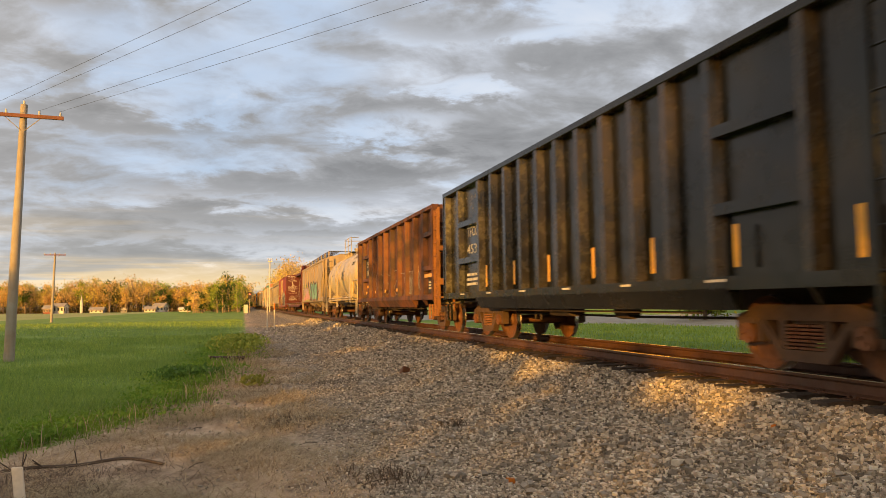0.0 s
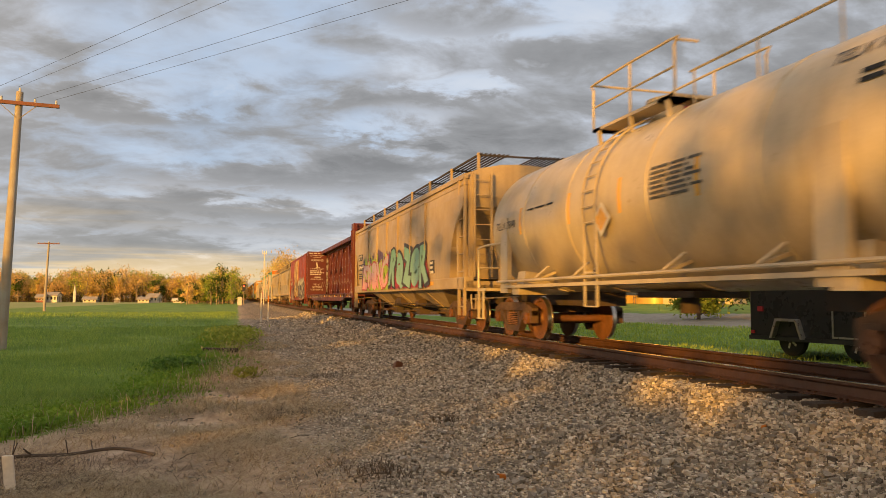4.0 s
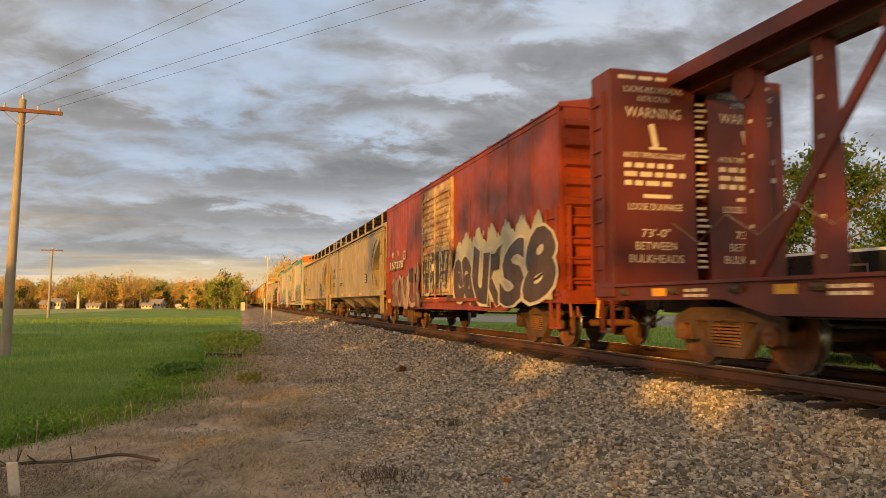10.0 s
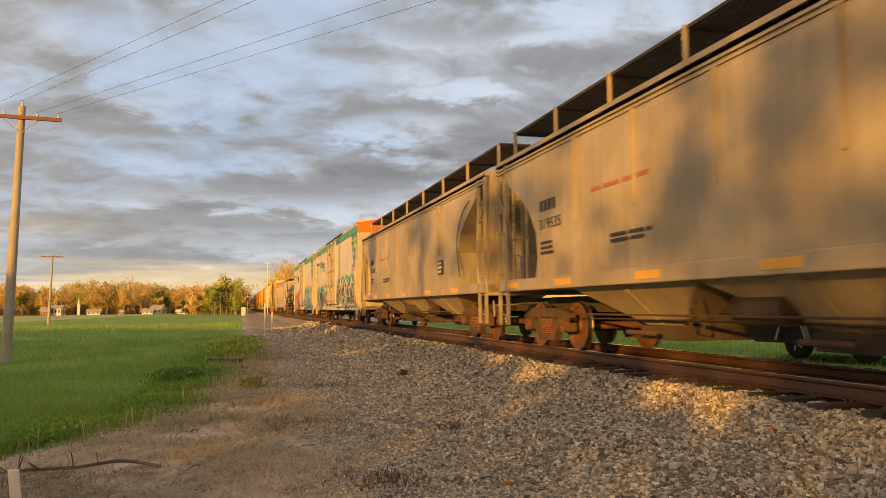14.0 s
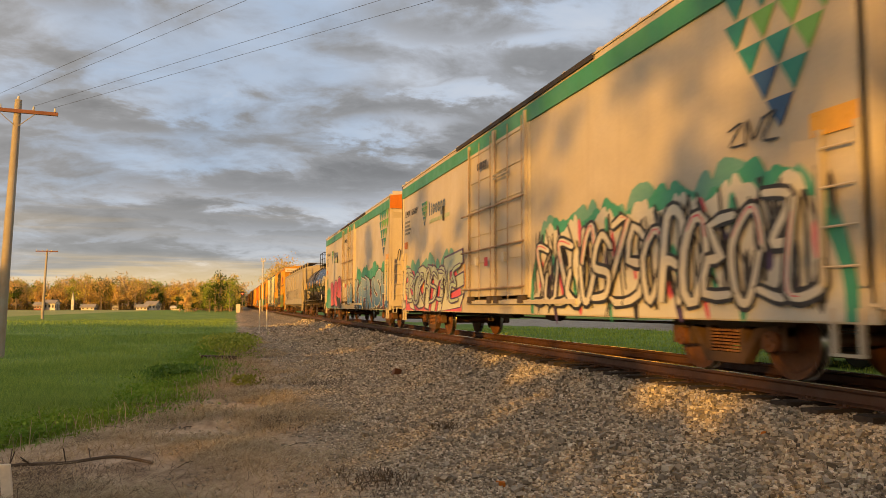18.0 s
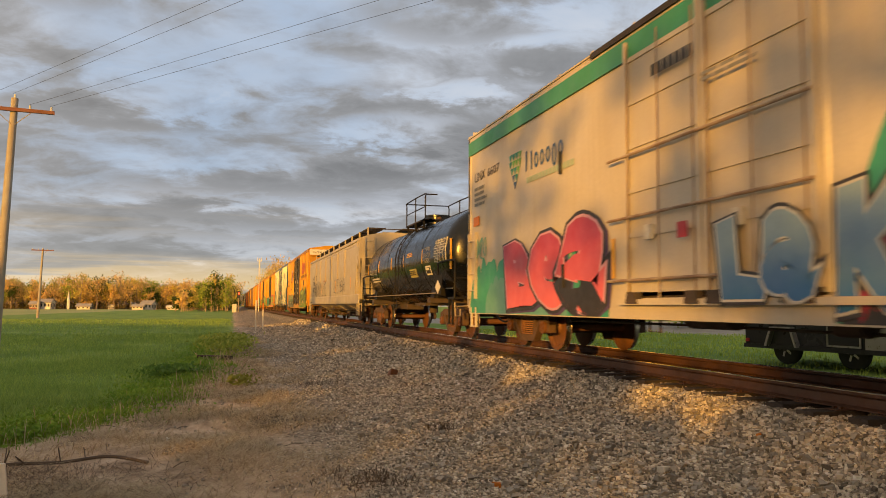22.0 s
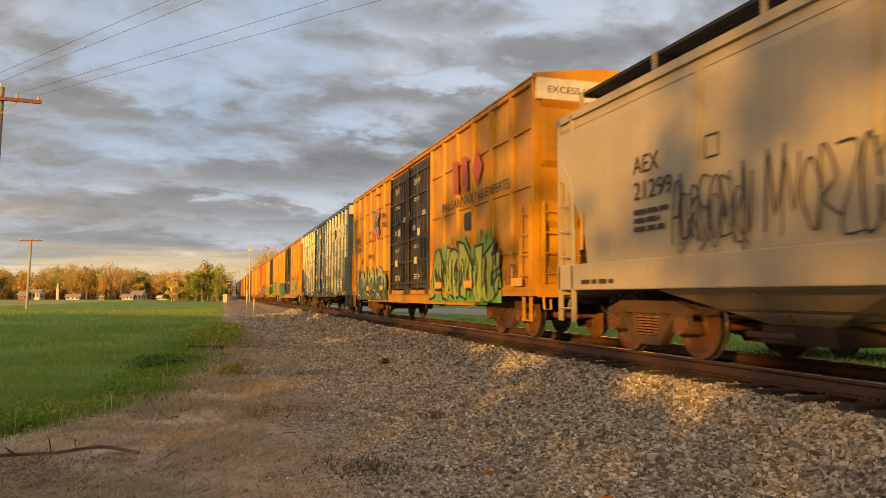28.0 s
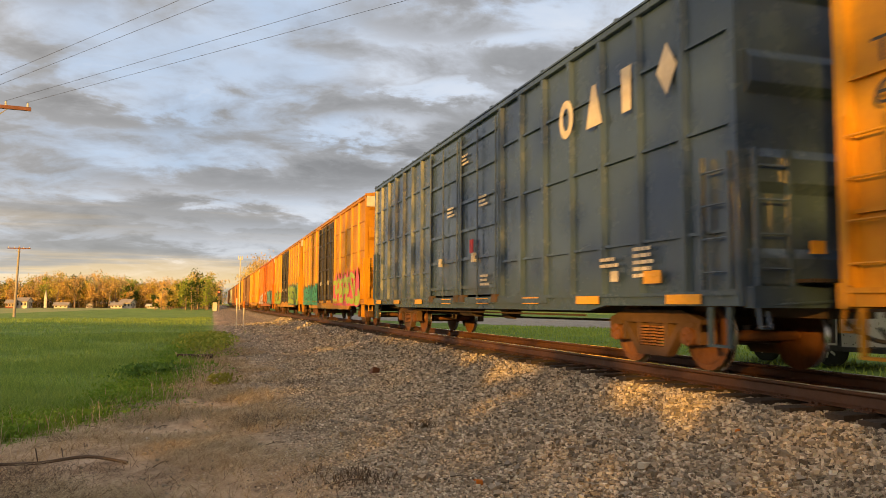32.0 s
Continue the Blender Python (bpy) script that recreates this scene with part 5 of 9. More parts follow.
def centerbeam(y0, y1, top, body, label):
    half = (y1 - y0) / 2
    c = thing("centerbeam_car", label, "flat car", "cars of the freight train")
    inner = 22.25 / 2
    # deck that slopes up to its edges, side sills with pockets
    part("deck", Build().box(-1.42, 1.42, -half, half, 0.98, 1.06), body, c)
    for s in (-1, 1):
        part("side_sill", Build().prism([(-half, 0.90), (-half, 1.13), (half, 1.13), (half, 0.90), (half - 3.2, 0.90), (half - 4.0, 0.72), (-half + 4.0, 0.72), (-half + 3.2, 0.90)], "x", min(s * 1.44, s * 1.52), max(s * 1.44, s * 1.52)), body, c)
        part("sill_flange", Build().box(min(s * 1.42, s * 1.585), max(s * 1.42, s * 1.585), -half, half, 1.10, 1.14).box(min(s * 1.42, s * 1.56), max(s * 1.42, s * 1.56), -half + 4, half - 4, 0.72, 0.76), body, c)
        for k in range(18):
            y = -half + 0.9 + (2 * half - 1.8) * k / 17
            part("strap_winch", Build().cyl((s * 1.54, y - 0.09, 1.02), (s * 1.54, y + 0.09, 1.02), 0.05, 8), M_under, c)
    # bulkheads
    for s in (-1, 1):
        yi, yo = s * inner, s * half
        lo, hi = min(yi, yo), max(yi, yo)
        for x in (-1, 1):
            p = part("bulkhead_panel", Build().box(min(x * 0.12, x * 1.56), max(x * 0.12, x * 1.56), min(yi, yi + s * 0.05), max(yi, yi + s * 0.05), 1.1, top), body, c)
            part("bulkhead_post", Build().box(min(x * 1.46, x * 1.58), max(x * 1.46, x * 1.58), min(yi + s * 0.05, yo), max(yi + s * 0.05, yo), 0.95, top + 0.02), body, c, bev=0.012)
        part("bulkhead_cap", Build().box(-1.56, 1.56, lo + 0.05, hi, top - 0.12, top + 0.03), body, c)
        for z in np.linspace(1.3, top - 0.4, 7):
            part("bulkhead_rib", Build().box(-1.46, 1.46, min(yo - s * 0.1, yo), max(yo - s * 0.1, yo), z - 0.06, z + 0.06), body, c)
        part("bulkhead_back", Build().box(-1.46, 1.46, min(yo - s * 0.14, yo - s * 0.1), max(yo - s * 0.14, yo - s * 0.1), 1.1, top - 0.12), body, c)
        ladder(c, yo if s < 0 else yo + 0.05, -1.42, -1.0, 0.6, top, 9, body, face="y")
        ladder(c, -1.58, yo - s * 0.06, yo - s * 0.42, 1.2, top - 0.3, 8, body)
        stirrup(c, -1.52, yo - s * 0.3, body, z1=0.95)
        lift_lever(c, yo, s, M_reflect)
    # the centre beam: top chord, posts, diagonals
    part("top_chord", Build().prism([(-0.56, top + 0.03), (-0.56, top - 0.20), (-0.40, top - 0.11), (-0.18, top - 0.11), (-0.18, top - 0.30), (0.18, top - 0.30), (0.18, top - 0.11), (0.40, top - 0.11), (0.56, top - 0.20), (0.56, top + 0.03)], "y", -inner, inner), body, c)
    n = 17
    gap = 2 * inner / n
    eye = Build().box(-0.012, 0.012, -0.018, 0.018, 0, 0.05).mesh("tie_down_eye", M_letter)
    for k in range(1, n):
        y = -inner + gap * k
        pts = []
        for z, w, x in ((1.06, 0.125, 0.17), (top - 0.28, 0.08, 0.12)):
            pts.append([(-x, y - w, z), (x, y - w, z), (x, y + w, z), (-x, y + w, z)])
        post = part("post", Build().loft(pts), body, c)
        for z in np.linspace(1.4, top - 0.6, 6):
            part("tie_down_eye", eye, None, post, loc=(-0.19 + 0.05 * (z - 1.06) / (top - 1.34), y - 0.07, z))
        if k % 2 == 0:
            q = -1 if y < 0 else 1
            if abs(y + q * 2 * gap) < inner + 0.1:
                part("diagonal", Build().bar((-0.16, y + q * gap * 1.9, 1.2), (-0.14, y + q * 0.1, top - 0.5), 0.06, 0.14), body, c)
            part("knee_plate", Build().cyl((-0.17, y + q * 0.05, top - 0.48), (-0.145, y + q * 0.05, top - 0.48), 0.24, 12), body, c)
    cab = Build()
    for k in range(0, n):
        ya, yb = -inner + gap * k, -inner + gap * (k + 1)
        cab.tube([(-0.55, ya, 2.1), (-0.55, (ya + yb) / 2, 1.75), (-0.55, yb, 2.1)], 0.008, 4)
    tagged(part("tie_down_cable", cab, M_handrail, c), kind="stuff")
    return c, half


def spray(name, a, b):
    return mat("spray_" + name, a, 0.5, 0.0, b, 0.9, 0.9, 0.0, 0.03, 24, edge=0.2)


S_black, S_white = spray("black", (0.02, 0.02, 0.025), (0.05, 0.04, 0.04)), spray("white", (0.68, 0.66, 0.60), (0.50, 0.46, 0.40))
S_pink, S_teal = spray("pink", (0.62, 0.24, 0.30), (0.50, 0.38, 0.50)), spray("teal", (0.10, 0.32, 0.27), (0.20, 0.40, 0.34))
S_red, S_lime = spray("red", (0.42, 0.03, 0.05), (0.30, 0.02, 0.06)), spray("lime", (0.42, 0.52, 0.03), (0.22, 0.42, 0.03))
S_violet, S_blue = spray("violet", (0.06, 0.04, 0.12), (0.12, 0.07, 0.18)), spray("blue", (0.05, 0.13, 0.30), (0.30, 0.42, 0.50))
S_mint, S_green = spray("mint", (0.06, 0.36, 0.22), (0.04, 0.26, 0.20)), spray("green", (0.05, 0.10, 0.05), (0.10, 0.16, 0.06))
S_rose, S_cream = spray("rose", (0.62, 0.07, 0.13), (0.66, 0.16, 0.22)), spray("cream", (0.64, 0.56, 0.42), (0.42, 0.44, 0.40))
S_grass = spray("grass_green", (0.12, 0.36, 0.03), (0.20, 0.45, 0.04))
S_pale, S_soot = spray("pale_khaki", (0.52, 0.48, 0.34), (0.40, 0.42, 0.36)), spray("soot", (0.05, 0.035, 0.03), (0.10, 0.05, 0.035))
S_mintpale = spray("pale_mint", (0.36, 0.50, 0.40), (0.52, 0.50, 0.44))


def fade(name, top, low, z0, z1):
    """Sprayed paint that blends from one colour to another up the flank, mottled."""
    mt = mat("spray_" + name, top, 0.5, 0.0, tuple(0.8 * q for q in top), 0.5, 1.2, 0.0, 0.03, 24)
    nt = mt.node_tree
    N, L = nt.nodes.new, nt.links.new
    co, sep, nz, rg, mx, ad = N("ShaderNodeTexCoord"), N("ShaderNodeSeparateXYZ"), N("ShaderNodeTexNoise"), N("ShaderNodeMapRange"), N("ShaderNodeMix"), N("ShaderNodeMath")
    L(co.outputs["Object"], sep.inputs[0])
    L(co.outputs["Object"], nz.inputs["Vector"])
    nz.inputs["Scale"].default_value = 2.2
    ad.operation = "MULTIPLY_ADD"
    L(nz.outputs[0], ad.inputs[0])
    ad.inputs[1].default_value = 0.5
    L(sep.outputs[2], ad.inputs[2])
    L(ad.outputs[0], rg.inputs[0])
    rg.inputs[1].default_value, rg.inputs[2].default_value = z0 + 0.25, z1 + 0.25
    mx.data_type = "RGBA"
    L(rg.outputs[0], mx.inputs[0])
    old = nt.nodes["Principled BSDF"].inputs["Base Color"].links[0].from_socket
    mx.inputs[6].default_value = (*low, 1)
    L(old, mx.inputs[7])
    L(mx.outputs[2], nt.nodes["Principled BSDF"].inputs["Base Color"])
    return mt


S_olive, S_ash = spray("olive", (0.32, 0.36, 0.12), (0.12, 0.18, 0.08)), spray("ash", (0.30, 0.28, 0.25), (0.14, 0.12, 0.11))

CARS = []                  # thing, y of its middle when the clip is half over


def place(c, y0, y1):
    CARS.append((c, (y0 + y1) / 2))


def train_front():
    # glossy black gondola
    y0, y1 = -123.5, -108.2
    m = (y0 + y1) / 2
    h = (y1 - y0) / 2
    ribs = [-h + 0.1, -122.0 - m, -120.4 - m, -111.25 - m, -109.55 - m, h - 0.1] + [-112.2 - m - k * 0.905 for k in range(9)]
    c, h = gondola(y0, y1, 3.95, M_black, "tall glossy black gondola with outside ribs and white stencils", ribs, True, 0.42, ((-122.0 - m, -120.4 - m), (-111.25 - m, -109.55 - m)), (1.95, 2.9))
    running_gear(c, h, -h + 2.2, h - 2.2)
    tape(c, -1.59, [-111.9 - m - k * 1.8 for k in range(7)], 1.24, 0.09, 0.5)
    lettering(c, "TFOX", (-1.448, -109.95 - m, 2.56), 0.26, M_letter, width=1.0)
    lettering(c, "4531", (-1.448, -109.95 - m, 2.12), 0.25, M_letter, width=1.0)
    bars(c, -1.445, -109.9 - m, 1.62, 1.1, 0.36, 3, M_letter, 3)
    for k in range(6):
        bars(c, -1.605, h - 1.6 - k * 2.1, 1.11, 0.4, 0.06, 1, M_letter, 10 + k)
    place(c, y0, y1)
    # rusty gondola
    y0, y1 = -106.9, -92.5
    m = (y0 + y1) / 2
    h = (y1 - y0) / 2
    c, h = gondola(y0, y1, 3.84, M_gonrust, "rust-brown gondola with flaking paint and sprayed marks", [h - 0.12, h - 1.45, h - 3.1, -h + 0.12, -h + 1.4] + [h - 4.05 - (2 * h - 5.3) * k / 7 for k in range(8)], False, 0.42, ((-h + 0.12, -h + 1.35), (h - 3.1, h - 1.45)), (1.95, 3.0))
    running_gear(c, h, -105.95 - m, -94.45 - m, (0.72, 1.04), 0.42)
    part("stencil_panel", Build().box(-1.452, -1.44, h - 3.0, h - 1.56, 2.06, 2.9), M_ink, c)
    lettering(c, "OFOX", (-1.456, h - 1.9, 2.54), 0.26, M_letter, width=0.85)
    lettering(c, "101264", (-1.456, h - 1.85, 2.17), 0.26, M_letter, width=1.1)
    tape(c, -1.455, [h - 2.3], 1.6, 0.88, 0.12)
    tape(c, -1.592, [-h + 0.55], 1.66, 0.9, 0.11)
    tape(c, -1.592, [h - 2.6 - k * 2.2 for k in range(4)], 1.32, 0.28, 0.11)
    part("stencil_panel", Build().box(-1.452, -1.44, -h + 0.15, -h + 1.05, 1.2, 1.62), M_ink, c)
    bars(c, -1.453, -h + 1.0, 1.55, 0.3, 0.28, 3, M_letter, 5)
    bars(c, -1.443, -h + 0.62, 2.42, 0.18, 0.42, 7, M_letter, 6, 1)
    bone = mat("bone_spray", (0.66, 0.58, 0.44), 0.7, 0.0, (0.36, 0.22, 0.12), 0.7, 4.0, 0.3)
    for pts in ([(-4.18, 2.14), (-4.48, 1.96), (-4.74, 2.14)], [(-4.2, 2.12), (-4.4, 1.7), (-4.58, 1.35), (-4.74, 1.06)], [(-4.76, 2.1), (-4.78, 1.6), (-4.8, 1.08)], [(-4.38, 1.78), (-4.78, 1.8)], [(-4.52, 1.96), (-4.56, 1.66)]):
        part("sprayed_stroke", ribbon(curve_through(pts), 0.045, -1.447, 0.9), bone, c)
    scrawl(c, -1.46, h - 3.2, -h + 2.6, 1.2, 2.1, 6, S_ash, 8, 0.02)
    wild(c, -1.443, -h + 4.6, -h + 2.2, 1.15, 2.0, 3, None, mat("faded_spray", (0.17, 0.085, 0.05), 0.7, 0.0, (0.09, 0.05, 0.035), 0.8), (S_ash, mat("old_rust", (0.16, 0.055, 0.025), 0.75)), S_ash, 19, 0.02)
    place(c, y0, y1)
    # white tank car
    y0, y1 = -90.75, -78.15
    rad, mid = 1.45, 2.45
    c, h = tank(y0, y1, rad, mid, M_whitetank, "stained white tank car with railed top platform", (-0.6, 2.0), M_whitetank, False)
    add_truck(c, -5.2)
    add_truck(c, 5.5)
    for y in (-4.2, 5.0):
        part("bolster_plate", Build().box(-1.46, -1.36, y - 0.2, y + 0.22, 1.0, 2.62), M_whitetank, c)
    shell_words(c, "TELX 7840", h - 0.8, 2.38, 0.17, rad, mid, M_ink, 1.15)
    shell_words(c, "TELX 7840", -h + 2.35, 3.3, 0.17, rad, mid, M_ink, 1.05)
    hr = Build().tube([(-0.55, -0.6, mid + rad + 0.42), (-0.55, -h + 1.0, mid + rad + 0.42), (-0.55, -h + 0.75, mid + rad + 0.05)], 0.02)
    for k in range(4):
        yk = -0.7 - k * (h - 1.8) / 3.2
        hr.tube([(-0.55, yk, mid + rad - 0.12), (-0.55, yk, mid + rad + 0.42)], 0.018)
    part("top_handrail", hr, M_whitetank, c)
    part("end_placard", Build().prism([(-h + 0.35, 1.75), (-h + 0.6, 2.05), (-h + 0.85, 1.75), (-h + 0.6, 1.45)], "x", -1.475, -1.465), M_reflect, c, "yellow diamond placard")
    shell_bars(c, -h + 1.8, 3.12, 0.9, 0.2, 2, rad, mid, M_ink, 5)
    shell_bars(c, -0.9, 2.75, 1.3, 0.5, 7, rad, mid, mat("grey_stencil", (0.25, 0.24, 0.22), 0.6), 6)
    shell_bars(c, h - 2.6, 2.68, 1.6, 0.06, 1, rad, mid, M_ink, 7)
    for y in (h - 2.2, h - 4.5, 0.0, -2.0):
        patch(c, rad, mid, y - 0.04, y + 0.04, 2.2, 2.75, M_reflect, "reflector")
    part("placard", Build().prism([(0.5 - 0.28, 2.15), (0.5, 1.87), (0.5 + 0.28, 2.15), (0.5, 2.43)], "x", -1.49, -1.475), M_letter, c, "white diamond placard")
    part("placard_frame", Build().prism([(0.5 - 0.2, 2.15), (0.5, 1.95), (0.5 + 0.2, 2.15), (0.5, 2.35)], "x", -1.496, -1.491), M_reflect, c)
    part("walkway", Build().box(-1.5, -1.0, -h + 1.5, h - 1.2, 1.10, 1.16), M_whitetank, c)
    place(c, y0, y1)
    # tan covered hopper with two big sprayed pieces
    y0, y1 = -77.0, -59.6
    c, h = hopper(y0, y1, 4.05, M_tan, "tan covered hopper with pink and teal graffiti along its flank", 3, (1.12, 1.42))
    running_gear(c, h, -75.03 + 68.3, -60.82 + 68.3)
    x = -1.60
    part("stencil_panel", Build().box(x - 0.03, x - 0.02, h - 2.28, h - 1.28, 2.55, 2.83), M_ink, c)
    part("stencil_panel", Build().box(x - 0.03, x - 0.02, h - 2.72, h - 1.36, 2.10, 2.38), M_ink, c)
    lettering(c, "NDYX", (x - 0.034, h - 1.35, 2.59), 0.21, M_letter, width=0.86)
    lettering(c, "849409", (x - 0.034, h - 1.42, 2.14), 0.21, M_letter, width=1.24)
    bars(c, x - 0.02, h - 1.45, 1.98, 0.9, 0.3, 3, M_ink, 3)
    drips(c, x - 0.025, 6.6, 0.4, 1.5, 2.7, 40, S_violet, 2)
    drips(c, x - 0.034, 6.6, 0.6, 1.5, 2.6, 34, S_lime, 7)
    cloud(c, x - 0.022, 6.5, -0.1, 1.20, 2.62, S_violet, 4, humps=8, rough=0.22)
    cloud(c, x - 0.026, 6.3, 0.35, 1.20, 2.50, S_lime, 8, humps=7, rough=0.30)
    piece(c, x - 0.03, "EwaNC", 6.0, 0.75, 1.22, 2.42, fade("lilac_pink", (0.42, 0.36, 0.46), (0.66, 0.30, 0.32), 1.3, 2.2), S_red, None, 11, 0.055, 0.035, 0.12, 0.18)
    drips(c, x - 0.002, 0.5, -5.0, 2.0, 2.9, 26, S_black, 5)
    cloud(c, x - 0.024, 0.3, -5.3, 1.22, 2.3, S_red, 13, humps=9, rough=0.3)
    piece(c, x - 0.032, "RazeR", 0.25, -5.3, 1.20, 2.62, fade("teal_green", (0.16, 0.36, 0.30), (0.24, 0.42, 0.38), 1.3, 2.4), S_black, None, 23, 0.05, 0.05, 0.22, 0.1, None, S_soot)
    tape(c, -1.605, [-h + 3.4], 1.25, 0.9, 0.11)
    part("data_panel", Build().box(x - 0.008, x, -5.85, -5.35, 1.6, 1.98), M_ink, c)
    bars(c, x - 0.009, -5.4, 1.94, 0.4, 0.4, 3, M_letter, 4)
    bars(c, x, -h + 4.2, 3.1, 0.9, 0.4, 3, M_ink, 9)
    place(c, y0, y1)
    # centerbeam
    y0, y1 = -58.9, -35.3
    c, h = centerbeam(y0, y1, 4.5, M_cbred, "empty oxide-red centerbeam flat car with lettered bulkheads")
    running_gear(c, h, -55.85 + 47.1, -37.9 + 47.1, (0.70, 1.0))
    yb = 22.25 / 2
    for x0, m in ((-1.56, M_letter), (0.14, M_letter)):
        def say(words, z, hgt, wid):
            lettering(c, words, (x0 + 0.71, yb - 0.004, z), hgt, m, FRONT, wid, align="CENTER")
        say("LOADING AND UNLOADING", 4.16, 0.10, 1.05)
        say("INSTRUCTION", 4.02, 0.09, 0.55)
        say("WARNING", 3.76, 0.17, 0.98)
        part("warning_picture", Build().bar((x0 + 0.66, yb - 0.006, 3.66), (x0 + 0.74, yb - 0.006, 3.30), 0.10, 0.008, (1, 0, 0.25)).box(x0 + 0.62, x0 + 0.92, yb - 0.010, yb - 0.002, 3.26, 3.30), m, c)
        say("AVOID TIPPING ACCIDENT", 3.12, 0.09, 1.10)
        bars(c, x0 + 0.18, yb, 3.04, 1.1, 0.42, 3, m, 4, 5, axis="y")
        say("LOOSE DUNNAGE", 2.30, 0.11, 0.95)
        bars(c, x0 + 0.5, yb, 2.55, 0.5, 0.11, 1, m, 2, 1, axis="y")
        say("73'-0\"", 1.88, 0.13, 0.5)
        say("BETWEEN", 1.68, 0.13, 0.72)
        say("BULKHEADS", 1.48, 0.13, 0.95)
        bars(c, x0 + 0.1, yb, 4.42, 1.2, 0.10, 1, m, 6, 4, axis="y")
    b, rnd = Build(), random.Random(5)
    for k in range(30):
        if k % 6 != 5:
            b.box(-0.11, 0.11 - 0.1 * rnd.random(), yb - 0.03, yb - 0.01, 1.4 + k * 0.093, 1.44 + k * 0.093)
    tagged(part("stencil_block", b, M_letter, c), kind="stuff")
    for k in range(9):
        tape(c, -1.525, [-h + 2.2 + k * 2.45], 0.95, 0.34, 0.11)
        bars(c, -1.525, -h + 1.6 + k * 2.45, 1.04, 0.55, 0.14, 2, M_letter, 30 + k)
    blocks(c, -1.525, h - 5.6, 0.92, 0.14, 4, M_letter, 0.13)
    lettering(c, "563680", (-1.53, h - 6.6, 0.92), 0.14, M_letter, width=0.75)
    scrawl(c, -1.585, -h + 0.75, -h + 0.1, 1.2, 1.9, 2, S_white, 3, 0.03)
    part("bulkhead_badge", Build().cyl((-1.59, -h + 0.4, 2.2), (-1.581, -h + 0.4, 2.2), 0.09, 14), M_letter, c)
    tape(c, -1.59, [-h + 0.12], 1.15, 0.16, 0.42)
    place(c, y0, y1)
    # red boxcar
    y0, y1 = -34.0, -18.1
    c, h = boxcar(y0, y1, 4.42, M_boxred, "faded red boxcar with a peeling cream door and graffiti", 5, (), (-1.2, 2.1), M_cream_door, (0.68, 0.9), 2.4, None, 9, M_boxred, 1.55, 0.018)
    running_gear(c, h, -31.67 + 26.05, -19.94 + 26.05)
    x = -1.605
    for k in range(15):
        z = 4.0 - k * 0.2
        part("door_corrugation", Build().prism([(-1.58, z - 0.07), (-1.625, z - 0.03), (-1.625, z + 0.03), (-1.58, z + 0.07)], "y", -1.1, 2.0), M_cream_door, c)
    dull = mat("dull_maroon_spray", (0.16, 0.035, 0.025), 0.6, 0.0, (0.08, 0.03, 0.025), 0.7)
    worn = mat("worn_grey_spray", (0.26, 0.18, 0.145), 0.6, 0.0, (0.18, 0.045, 0.03), 1.0, 2.5, 0.3)
    chalk = mat("chalky_cream_spray", (0.46, 0.37, 0.27), 0.6, 0.0, (0.22, 0.10, 0.07), 1.0, 2.2, 0.3)
    smoke = mat("smoky_grey_spray", (0.12, 0.10, 0.09), 0.6, 0.0, (0.18, 0.05, 0.035), 1.0, 2.0, 0.2)
    for k, (pts, wd, fill, rimmed) in enumerate((
            ([(6.7, 1.62), (6.2, 1.68), (6.6, 1.3), (6.2, 1.2), (6.6, 0.92), (6.1, 0.85)], (0.06, 0.09, 0.07), worn, smoke),
            ([(5.75, 1.5), (5.45, 1.78), (5.15, 1.55), (5.1, 1.05), (5.4, 0.8), (5.7, 1.0), (5.75, 1.4)], (0.07, 0.06), chalk, dull),
            ([(5.6, 1.2), (5.3, 1.22), (5.3, 1.0)], (0.1, 0.13), smoke, dull),
            ([(4.98, 1.76), (4.88, 1.25), (4.62, 0.88), (4.25, 0.88), (4.08, 1.3), (4.05, 1.75)], (0.13, 0.15, 0.2, 0.2, 0.24), chalk, smoke),
            ([(4.5, 1.7), (4.52, 1.15)], (0.12, 0.08), smoke, smoke),
            ([(3.9, 1.1), (3.72, 1.65), (3.4, 1.84), (3.22, 1.5), (3.28, 0.95)], (0.06, 0.1, 0.12, 0.1), worn, smoke),
            ([(3.95, 0.98), (3.6, 0.8), (3.1, 0.84)], (0.09, 0.06), chalk, dull),
            ([(2.9, 1.2), (2.72, 1.5), (2.45, 1.9)], (0.08, 0.12, 0.07), worn, smoke),
            ([(2.95, 1.3), (2.7, 1.05), (2.62, 0.8)], (0.07, 0.12, 0.1), chalk, smoke))):
        blade(c, x - 0.003, pts, wd, fill, rimmed, None, 0.035, k % 4)
    drips(c, x - 0.002, 4.4, 2.6, 1.6, 2.0, 14, chalk, 12)
    for k in range(5):
        cloud(c, x - 0.001 - 0.0004 * k, h - 0.9 - k * 0.75, h - 1.4 - k * 0.8, 1.0 + 0.1 * (k % 3), 1.55 + 0.16 * (k % 2), (dull, S_ash)[k % 2], 60 + k, "sprayed_patch", 3)
    part("stencil_panel", Build().box(x - 0.03, x - 0.024, 3.4, 3.9, 1.55, 2.0), M_ink, c)
    part("stencil_frame", Build().box(x - 0.006, x, 4.55, 4.85, 2.35, 2.65), M_letter, c)
    part("stencil_panel", Build().box(x - 0.010, x - 0.006, 4.60, 4.80, 2.40, 2.60), M_boxred, c)
    wild(c, x - 0.012, 2.0, -1.1, 1.15, 2.35, 7, None, None, (S_pale, S_ash, S_green, S_pale, S_black), S_black, 33, 0.035)
    scrawl(c, x - 0.012, 2.0, -1.0, 1.2, 2.3, 5, S_pale, 34, 0.05)
